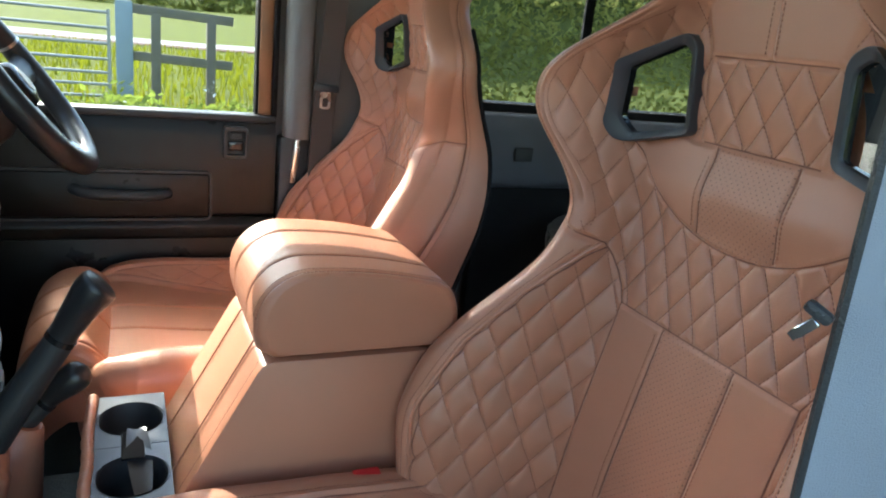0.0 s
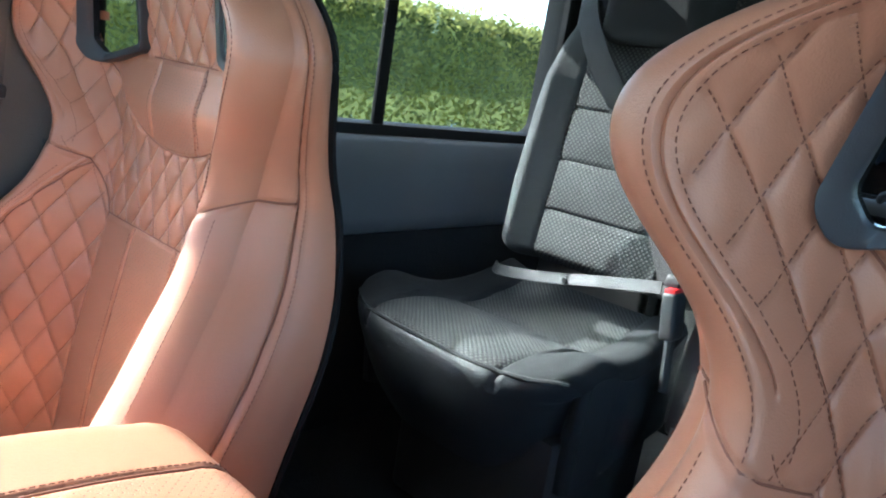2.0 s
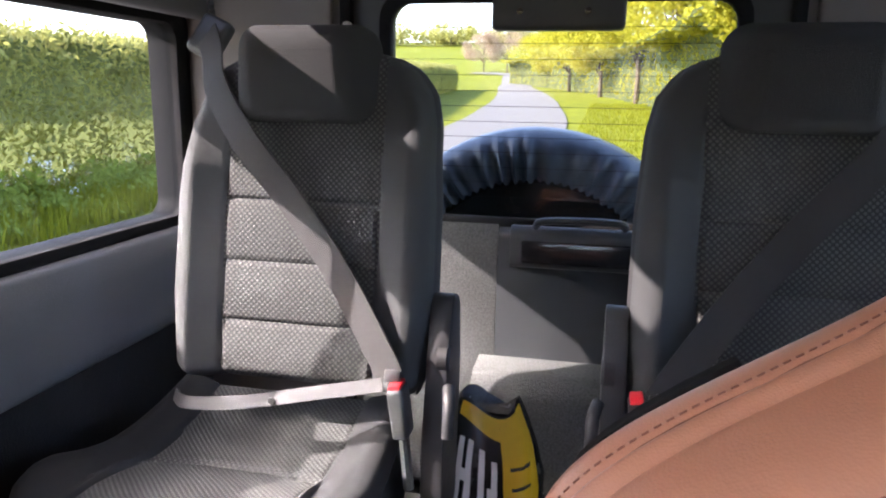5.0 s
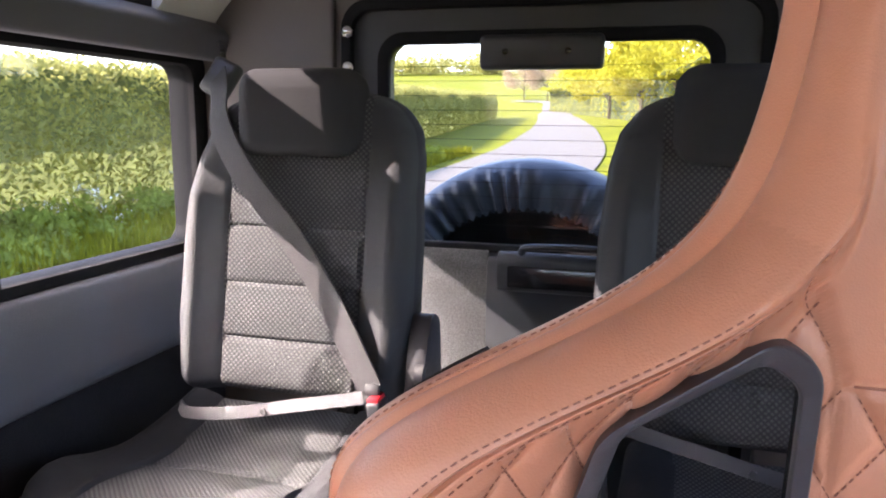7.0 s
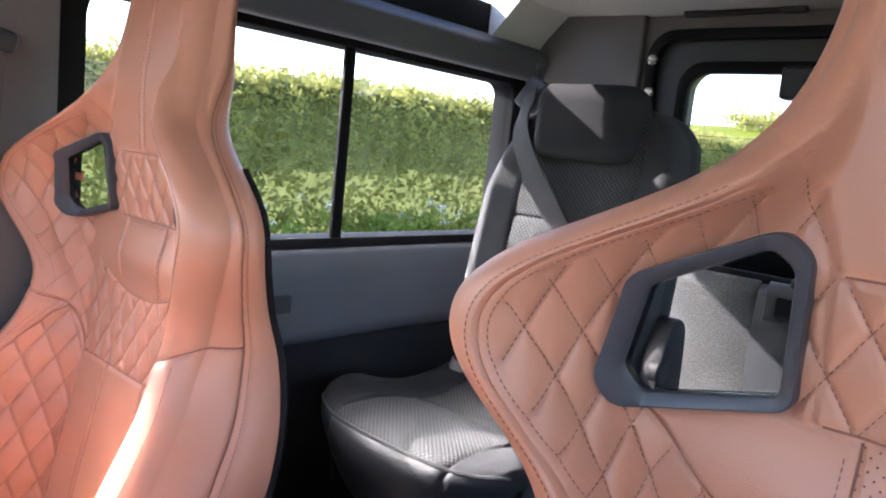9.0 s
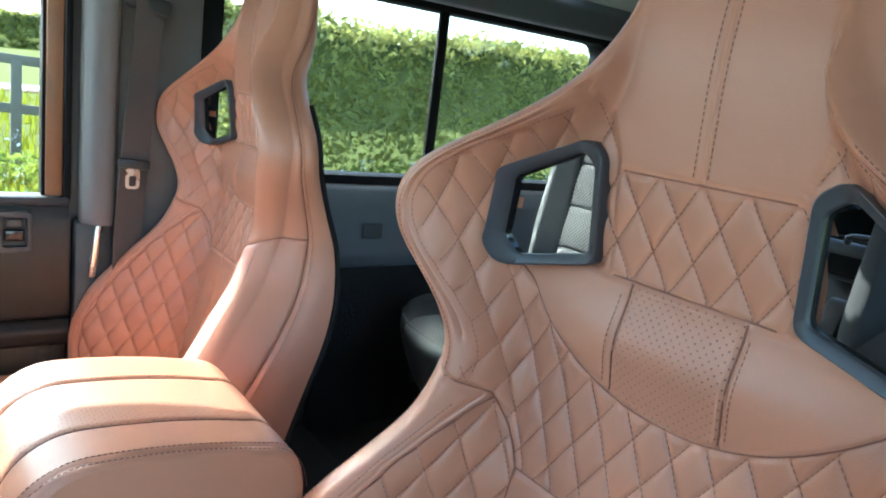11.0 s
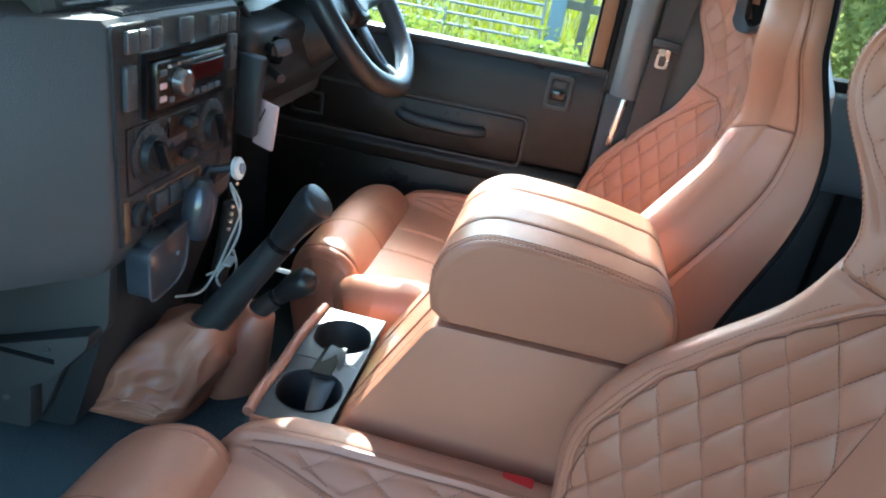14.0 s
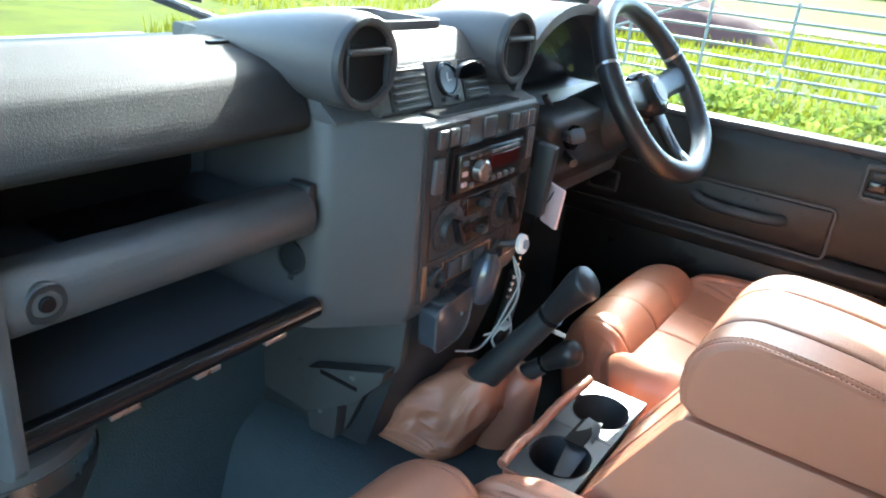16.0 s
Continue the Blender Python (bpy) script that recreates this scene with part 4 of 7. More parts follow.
    tagged(part("cushion_stitching", stitch_mesh(threads, lambda x, y, z: (x, y, z + 0.0004)), M_STITCH, seat, "brown stitching", m=base), kind="stuff")

    # thigh roll: a drum set between the bolsters, tapering towards its nose
    sec = smooth_path([(-0.509, 0, 0.80), (-0.508, 0, 0.868), (-0.521, 0, 0.900), (-0.550, 0, 0.920), (-0.588, 0, 0.919), (-0.620, 0, 0.898), (-0.637, 0, 0.858), (-0.635, 0, 0.80), (-0.618, 0, 0.735)], 6)
    sec = [(p.x, p.z) for p in sec]
    cx, cz, nsec = -0.565, 0.80, len(sec)
    S = np.linspace(-1, 1, 141)
    v, f = [], []
    def on_roll(sv, q, lift=0.0):
        px, pz = sec[q]
        e = min(1.0, max(0.0, (abs(sv) - 0.86) / 0.14))
        d = sv * float(np.interp(px, [-0.64, -0.60, -0.55, -0.51], [0.152, 0.174, 0.186, 0.190]))
        sink = 0.016 * (1 - math.sqrt(max(0.0, 1 - e * e))) + 0.0026 * math.exp(-((abs(d) - 0.050) / 0.0026) ** 2) + 0.0022 * math.exp(-((abs(sv) - 0.90) / 0.014) ** 2) - lift
        crown = 0.004 * (1 - sv * sv)
        ln = math.hypot(px - cx, pz - cz)
        g = 1 + (crown - sink) / ln
        return (cx + (px - cx) * g, d, cz + (pz - cz) * g)
    for sv in S:
        v += [on_roll(float(sv), q) for q in range(nsec)]
    for i in range(len(S) - 1):
        f += [(i * nsec + q, (i + 1) * nsec + q, (i + 1) * nsec + q + 1, i * nsec + q + 1) for q in range(nsec - 1)]
    middle = [q for q in f if max(abs(v[k][1]) for k in q) < 0.0505]
    chosen = set(middle)
    for name, fs, mat, lab in (("thigh_roll", [q for q in f if q not in chosen and v[q[0]][1] < 0], M_LEATHER_SMOOTH, "tan leather front roll of the cushion"), ("thigh_roll", [q for q in f if q not in chosen and v[q[0]][1] >= 0], M_LEATHER_SMOOTH, "tan leather front roll of the cushion"), ("perforated_roll", middle, M_PERF_FLAT, "perforated tan leather strip on the front roll")):
        used = sorted({k for q in fs for k in q})
        at = {k: n for n, k in enumerate(used)}
        part(name, ([v[k] for k in used], [tuple(at[k] for k in q) for q in fs]), mat, seat, lab, m=base)
    rolled = []
    for sgn in (1, -1):
        loop = [on_roll(float(sgn), q) for q in range(nsec)]
        inner = [(cx + (p[0] - cx) * 0.55, p[1] + sgn * 0.006, cz + (p[2] - cz) * 0.55) for p in loop]
        ring = loop + inner + [(cx, loop[0][1] + sgn * 0.004, cz)]
        part("roll_end", (ring, [(q, q + 1, nsec + q + 1, nsec + q) for q in range(nsec - 1)] + [(nsec + q, nsec + q + 1, 2 * nsec) for q in range(nsec - 1)]), M_LEATHER_SMOOTH, seat, m=base)
        ends = [on_roll(sgn * 0.90, q, -0.0012) for q in range(4, nsec)]
        part("roll_seam", tube(ends, 0.0009, 6), M_SEAM_SHADE, seat, "sewn seam with its crease shade painted dark", m=base)
        mids = []
        for q in range(3, nsec):
            half_here = float(np.interp(sec[q][0], [-0.64, -0.60, -0.55, -0.51], [0.152, 0.174, 0.186, 0.190]))
            mids.append(on_roll(sgn * 0.050 / half_here, q, 0.0004))
            rolled.append((sgn, 0.056 / half_here, q))
        part("roll_seam", tube(mids, 0.0009, 6), M_SEAM_SHADE, seat, "sewn seam with its crease shade painted dark", m=base)
    lines_r = [[on_roll(sg * k, q, 0.0004) for sg, k, q in rolled if sg == sgn] for sgn in (1, -1)]
    tagged(part("roll_stitching", stitch_mesh(lines_r, lambda x, y, z: (x, y, z)), M_STITCH, seat, "brown stitching", m=base), kind="stuff")
    return seat


passenger_seat = sport_seat(-0.350, "quilted tan leather passenger sports seat with perforated panels")
driver_seat = copy_thing(passenger_seat, pose(0, 0.450, 0.735))
tagged(driver_seat, "quilted tan leather driver's sports seat with perforated panels")


# ---- driver's door ----
def drivers_door():
    d = thing("car_door", "closed driver's door with dark brown-grey trim and pull handle", "door", (-0.52, 0.74, 0.60))
    b = Matrix.Translation(-d.location)
    sheet = prism([(-0.860, 0.62), (-0.185, 0.62), (-0.185, 1.19), (-0.860, 1.19)], "y", 0.745, 0.795)
    part("door_skin", sheet, M_BODY, d, m=b, smooth=False)
    # trim: lower card, proud ledge, upper band
    card = span(-0.858, -0.187, 0.728, 0.745, 0.62, 0.985, 0.004)
    part("lower_card", card, M_DOOR, d, m=b)
    shelf = prism(rounded([(0.745, 0.935), (0.712, 0.945), (0.708, 0.972), (0.720, 0.990), (0.745, 0.992)], 0.006), "x", -0.858, -0.187)
    part("ridge", shelf, M_DOOR, d, m=b)
    upper = prism(rounded([(0.745, 0.990), (0.722, 0.990), (0.720, 1.10), (0.724, 1.165), (0.734, 1.196), (0.745, 1.198)], 0.008), "x", -0.858, -0.187)
    part("upper_card", upper, M_DOOR, d, m=b)
    # raised pocket outline
    o = [(x - 0.585, z + 1.035) for x, z in round_rect(0.54, 0.105, 0.014)]
    i = [(x - 0.585, z + 1.035) for x, z in round_rect(0.530, 0.095, 0.011)]
    part("pocket_outline", ring_frame(o, i, "y", 0.714, 0.730), M_BLACK, d, "dark moulded line round the handle panel", m=b)
    part("handle_panel", span(-0.848, -0.322, 0.7165, 0.730, 0.990, 1.080, 0.003), M_DOOR, d, m=b)
    grip = [(-0.575, 0.713, 1.049), (-0.560, 0.698, 1.046), (-0.530, 0.688, 1.043), (-0.450, 0.688, 1.041), (-0.418, 0.698, 1.041), (-0.402, 0.713, 1.041)]
    part("pull_handle", tube(smooth_path(grip, 5), 0.0125, 10, flat=0.85), M_BLACK, d, "black moulded pull handle", m=b)
    bez = part("latch_bezel", ring_frame([(x - 0.270, z + 1.149) for x, z in round_rect(0.050, 0.068, 0.008)], [(x - 0.270, z + 1.149) for x, z in round_rect(0.036, 0.050, 0.005)], "y", 0.708, 0.724, 0.001), M_BLACK, d, "black plastic latch bezel", m=b)
    part("latch_lever", rbox((0.030, 0.008, 0.020), 0.003, 2, pose(-0.270, 0.717, 1.142)), M_BLACK_GLOSS, bez, m=b)
    part("lock_slide", rbox((0.022, 0.008, 0.012), 0.002, 2, pose(-0.270, 0.717, 1.164)), M_BLACK, bez, m=b)
    part("small_recess", ring_frame([(x - 0.775, z + 1.030) for x, z in round_rect(0.070, 0.048, 0.006)], [(x - 0.775, z + 1.030) for x, z in round_rect(0.060, 0.038, 0.004)], "y", 0.710, 0.722), M_BLACK, d, m=b)
    part("sill", span(-0.858, -0.187, 0.726, 0.775, 1.190, 1.206, 0.005), M_BLACK, d, "black window sill strip", m=b)
    g = part("pane", span(-0.845, -0.222, 0.760, 0.764, 1.19, 1.72, 0), M_GLASS, d, m=b, smooth=False)
    g.visible_shadow = False
    fr = span(-0.196, -0.185, 0.73, 0.79, 1.20, 1.735, 0.003)
    span(-0.86, -0.185, 0.735, 0.752, 1.654, 1.672, 0.003, bm=fr)
    part("window_frame", fr, M_RUBBER, d, m=b)
    part("glass_channel", span(-0.228, -0.222, 0.745, 0.78, 1.20, 1.715, 0.002), M_RUBBER, d, m=b)
    part("inner_frame_strip", span(-0.2225, -0.1965, 0.738, 0.774, 1.206, 1.715, 0.003), M_BROWN_TRIM, d, "glossy brown strip beside the glass", m=b)
    front = prism([(-0.858, 1.20), (-0.836, 1.20), (-0.828, 1.50), (-0.745, 1.645), (-0.770, 1.645), (-0.850, 1.505)], "y", 0.742, 0.770)
    part("front_frame", front, M_RUBBER, d, m=b, smooth=False)
    return d


drivers_door()

# pillar trim beside the driver's seat, with its belt
bm = prism(rounded([(-0.172, 0.745), (-0.176, 0.700), (-0.160, 0.672), (-0.130, 0.668), (-0.120, 0.69), (-0.120, 0.745)], 0.012), "z", 1.168, 1.72)
structure("pillar_trim_right", bm, M_PILLAR, "warm grey rounded pillar cover beside the door", "pillar trim")
structure("pillar_right", span(-0.120, 0.018, 0.705, 0.745, 0.62, 1.72, 0.006), M_PILLAR, "warm grey centre pillar panel", "pillar")
structure("pillar_post_right", span(-0.182, -0.120, 0.700, 0.745, 0.62, 1.168, 0.006), M_BLACK, "black lower centre pillar", "pillar")
structure("pillar_left", span(-0.155, 0.018, -0.745, -0.705, 0.62, 1.72, 0.006), M_PILLAR, "warm grey left centre pillar panel", "pillar")


def front_belt():
    b = thing("seat_belt", "brown-grey seat belt hanging on the centre pillar", "seat belt", (-0.1, 0.68, 1.1))
    o = Matrix.Translation(-b.location)
    path = smooth_path([(-0.080, 0.668, 1.545), (-0.088, 0.662, 1.45), (-0.098, 0.660, 1.30), (-0.105, 0.664, 1.17), (-0.105, 0.672, 0.98), (-0.10, 0.69, 0.80)], 6)
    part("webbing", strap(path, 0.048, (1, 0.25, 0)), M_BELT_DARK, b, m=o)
    part("anchor", rbox((0.075, 0.022, 0.030), 0.009, 3, pose(-0.082, 0.676, 1.542, 0, 12, 0)), M_BLACK, b, "black upper belt guide", m=o)
    t = part("tongue_grip", rbox((0.052, 0.010, 0.016), 0.004, 2, pose(-0.102, 0.650, 1.279, 0, 4, 0)), M_BLACK, b, "black tongue grip", m=o)
    pl = [(x - 0.104, z + 1.254) for x, z in round_rect(0.022, 0.034, 0.005)]
    hl = [(x - 0.104, z + 1.250) for x, z in round_rect(0.012, 0.018, 0.003)]
    part("tongue_plate", ring_frame(pl, hl, "y", 0.648, 0.651), M_STEEL, t, "bright steel tongue plate", m=o)
    part("reel_slot", rbox((0.012, 0.012, 0.10), 0.003, 2, pose(-0.150, 0.697, 1.12, 0, 6, 0)), M_STEEL, b, m=o)
    return b


front_belt()

left_belt = thing("seat_belt", "seat belt coloured with blue-grey sky sheen beside the passenger pillar", "seat belt", (-0.22, -0.67, 1.20))
o = Matrix.Translation(-left_belt.location)
part("webbing", strap([(-0.176, -0.634, 1.62), (-0.178, -0.634, 1.45), (-0.170, -0.634, 1.25), (-0.160, -0.64, 0.90)], 0.046, (0.75, -0.65, 0), 0.0022), M_STRAP, left_belt, "webbing with the sky's sheen in its blue-grey colour", m=o)
part("webbing_edge", tube([(-0.195, -0.618, 1.62), (-0.197, -0.618, 1.45), (-0.188, -0.618, 1.25), (-0.178, -0.624, 0.90)], 0.0028, 6), M_BLACK, left_belt, m=o)
lt = part("tongue_grip", rbox((0.006, 0.013, 0.006), 0.002, 2, pose(-0.206, -0.618, 1.317, 25, 0, 25)), M_BLACK, left_belt, m=o)
part("tongue_plate", rbox((0.0015, 0.005, 0.014), 0.0005, 1, pose(-0.209, -0.615, 1.308, 40, 0, 25)), M_CHROME, lt, "bright steel tongue plate", m=o)


# ---- cubby box between the seats ----
def cubby():
    c = thing("cubby_box", "tan leather centre cubby box with a padded armrest lid", "storage box", (-0.27, 0.02, 0.70))
    o = Matrix.Translation(-c.location)
    y0, y1 = -0.089, 0.130
    prof = [(-0.455, 0.70), (-0.440, 0.872), (-0.345, 1.046), (-0.118, 1.046), (-0.112, 0.70)]
    part("body", prism(rounded(prof, 0.012, 3), "y", y0, y1, 0.006, 2), M_LEATHER, c, "plain tan leather box body", m=o)
    # sewn lines down the sloping front, their crease shade painted dark
    for yy in (-0.030, 0.068):
        part("front_seam", tube([(-0.4418, yy, 0.874), (-0.3463, yy, 1.0475)], 0.0011, 6), M_SEAM_SHADE, c, m=o)
    st = stitch_mesh([[(yy, t) for t in np.linspace(0, 1, 12)] for yy in (y0 + 0.007, -0.034)], lambda yy, t: (-0.4425 + 0.0955 * t - 0.001, yy, 0.874 + 0.1735 * t + 0.0005))
    tagged(part("stitching", st, M_STITCH, c, m=o), kind="stuff")
    # lid: pillow with rounded top
    rings = []
    x0, x1, zb, zt = -0.356, -0.112, 1.052, 1.152
    nu, nv = 60, 121
    ys = np.linspace(y0 - 0.006, y1 + 0.004, nv)
    verts, faces = [], []
    def lid_section(n):
        out = [(x0 + 0.018, zb), (x0 + 0.004, zb + 0.010), (x0, zb + 0.028)]
        for k in range(12):
            a = math.pi - (math.pi / 2) * (k + 1) / 12
            out.append((x0 + 0.062 + 0.062 * math.cos(a), zb + 0.040 + (zt - zb - 0.040) * math.sin(a)))
        out += [(x0 + 0.062 + (x1 - 0.040 - x0 - 0.062) * t, zt - 0.016 * t * t) for t in np.linspace(0.08, 1, 14)]
        for k in range(8):
            a = math.pi / 2 - (math.pi / 2) * (k + 1) / 8
            out.append((x1 - 0.040 + 0.040 * math.cos(a), zb + 0.034 + (zt - 0.016 - zb - 0.034) * math.sin(a)))
        out += [(x1, zb + 0.014), (x1 - 0.012, zb)]
        return out
    sec = lid_section(0)
    cx, cz = (x0 + x1) / 2, (zb + zt) / 2
    n = len(sec)
    for yy in ys:
        e = max(0.0, max(y0 + 0.012 - yy, yy - (y1 - 0.014)) / 0.018)
        e = min(e, 1.0)
        k = 1 - 0.10 * (1 - math.sqrt(max(0, 1 - e * e)))
        for q, (px, pz) in enumerate(sec):
            groove = 0.0
            if 3 <= q < n - 2:
                groove = sum(0.0030 * math.exp(-((yy - s) / 0.0025) ** 2) for s in (-0.030, 0.068))
                groove += 0.002 * math.exp(-((yy - (y0 + 0.004)) / 0.002) ** 2)
            ln = math.hypot(px - cx, pz - cz)
            f = k - groove / ln
            verts.append((cx + (px - cx) * f, yy, cz + (pz - cz) * f))
    for i in range(len(ys) - 1):
        for q in range(n):
            faces.append((i * n + q, i * n + (q + 1) % n, (i + 1) * n + (q + 1) % n, (i + 1) * n + q))
    mid = [f for f in faces if -0.030 < verts[f[0]][1] < 0.066]
    in_mid = set(mid)
    rest = [f for f in faces if f not in in_mid]
    for name, fs, mat, lab in (("lid_cover", rest, M_LEATHER, "padded tan leather armrest lid"), ("lid_centre_strip", mid, M_PERF_FLAT, "perforated tan leather strip on the lid")):
        used = sorted({i for f in fs for i in f})
        at = {i: k for k, i in enumerate(used)}
        part(name, ([verts[i] for i in used], [tuple(at[i] for i in f) for f in fs]), mat, c, lab, m=o)
    caps = [tuple(range(n)), tuple(range(n, 2 * n))]
    for row, flip in ((0, 1), (len(ys) - 1, 0)):
        loop = [verts[row * n + q] for q in range(n)]
        ctr = (cx, loop[0][1] + (-0.004 if row == 0 else 0.004), cz)
        part("lid_end", (loop + [ctr], [(q, (q + 1) % n, n) for q in range(n)]), M_LEATHER, c, m=o)
    def on_lid(yy, t):
        q = 3 + t * (n - 6)
        a, b = sec[int(q)], sec[min(int(q) + 1, n - 1)]
        f = q - int(q)
        px, pz = a[0] + (b[0] - a[0]) * f, a[1] + (b[1] - a[1]) * f
        ln = math.hypot(px - cx, pz - cz)
        k = 1 + 0.0004 / ln
        if yy < y0 + 0.004: k -= 0.006
        return (cx + (px - cx) * k, yy, cz + (pz - cz) * k)
    for yy in (-0.030, 0.068):
        line = []
        for px, pz in sec[3:n - 2]:
            ln = math.hypot(px - cx, pz - cz)
            line.append((cx + (px - cx) * (1 - 0.0022 / ln), yy, cz + (pz - cz) * (1 - 0.0022 / ln)))
        part("lid_seam", tube(line, 0.0012, 5), M_SEAM_SHADE, c, m=o)
    rows = [[(yy, t) for t in np.linspace(0, 1, 60)] for yy in (-0.034, 0.072, y0 + 0.009, y0 - 0.0015)]
    tagged(part("lid_stitching", stitch_mesh(rows, on_lid), M_STITCH, c, m=o), kind="stuff")
    return c


cubby()

# cup holder tray in front of the cubby box
tray = thing("cup_holder_tray", "satin silver twin cup holder with a leather edge", "cup holder", (-0.48, 0.015, 0.78))
o = Matrix.Translation(-tray.location)
top = bmesh.new()
for yy in (-0.041, 0.087):
    sq = [(x - 0.4795, y + yy) for x, y in ((0.0425 * max(-1, min(1, 1.42 * math.cos(a))), 0.0635 * max(-1, min(1, 1.42 * math.sin(a)))) for a in (2 * math.pi * k / 48 for k in range(48)))]
    rd = [(-0.4795 + 0.0385 * math.cos(a), yy + 0.0405 * math.sin(a)) for a in (2 * math.pi * k / 48 for k in range(48))]
    join(top, ring_frame(sq, rd, "z", 0.885, 0.893))
    part("cup_well", lathe([(0.0, 0.0), (0.034, 0.0), (0.036, 0.004), (0.0390, 0.080), (0.0402, 0.0845), (0.0392, 0.080), (0.037, 0.002)], pose(-0.4795, yy, 0.810), 40), M_BLACK, tray, "black cup well", m=o)
part("top_plate", top, M_TRAY, tray, "satin silver plate", m=o)
part("link_slot", rbox((0.026, 0.062, 0.003), 0.001, 1, pose(-0.4785, 0.023, 0.8932)), M_RUBBER, tray, "dark slot joining the cup wells", m=o)
leaf = []
for t in np.linspace(0, 1, 12):
    w = 0.004 + 0.010 * math.sin(math.pi * (0.25 + 0.75 * t) * 0.9)
    y, z = 0.055 - 0.125 * t, 0.8955 - 0.026 * t ** 1.6
    leaf.append([(-0.474 + 0.006 * t + w, y, z + 0.003), (-0.474 + 0.006 * t, y, z), (-0.474 + 0.006 * t - w, y, z + 0.003), (-0.474 + 0.006 * t, y, z - 0.002)])
part("divider_tongue", loft(leaf), M_TRAY, tray, "curved silver divider between the cups", m=o)
edge = smooth_path([(-0.527, -0.104, 0.893), (-0.529, -0.06, 0.896), (-0.5275, -0.01, 0.895), (-0.5295, 0.05, 0.896), (-0.5275, 0.11, 0.895), (-0.526, 0.150, 0.893)], 10)
part("leather_edge", tube(edge, [0.0068 + 0.0009 * math.sin(2.1 * k) * math.sin(0.7 * k) for k in range(len(edge))], 10), M_LEATHER, tray, "rolled tan leather edge", m=o)
part("side_skirt", span(-0.528, -0.440, -0.100, 0.146, 0.735, 0.808, 0.005), M_LEATHER, tray, m=o)
for yy in (-0.1045, 0.1505):
    part("end_skirt", span(-0.524, -0.440, yy - 0.003, yy + 0.003, 0.735, 0.892, 0.002), M_LEATHER, tray, m=o)


# red belt buckle between passenger seat and cubby box
def buckle(name_label, at, tilt=0, turn=0, stalk=True):
    b = thing("belt_buckle", name_label, "belt buckle", at, "belt buckles")
    m = pose(0, 0, 0, 0, tilt, turn)
    part("housing", rbox((0.024, 0.040, 0.075), 0.006, 3, m), M_BLACK, b)
    part("release_button", rbox((0.018, 0.034, 0.014), 0.003, 2, m @ pose(0, 0, 0.036)), M_RED, b, "red release button")
    if stalk:
        part("stalk", tube([m @ Vector((0, 0, -0.035)), m @ Vector((0.004, 0, -0.12))], 0.008, 8), M_BLACK, b)
    return b


buckle("black belt buckle with red button beside the cubby box", (-0.226, -0.118, 0.868), -8, 90)


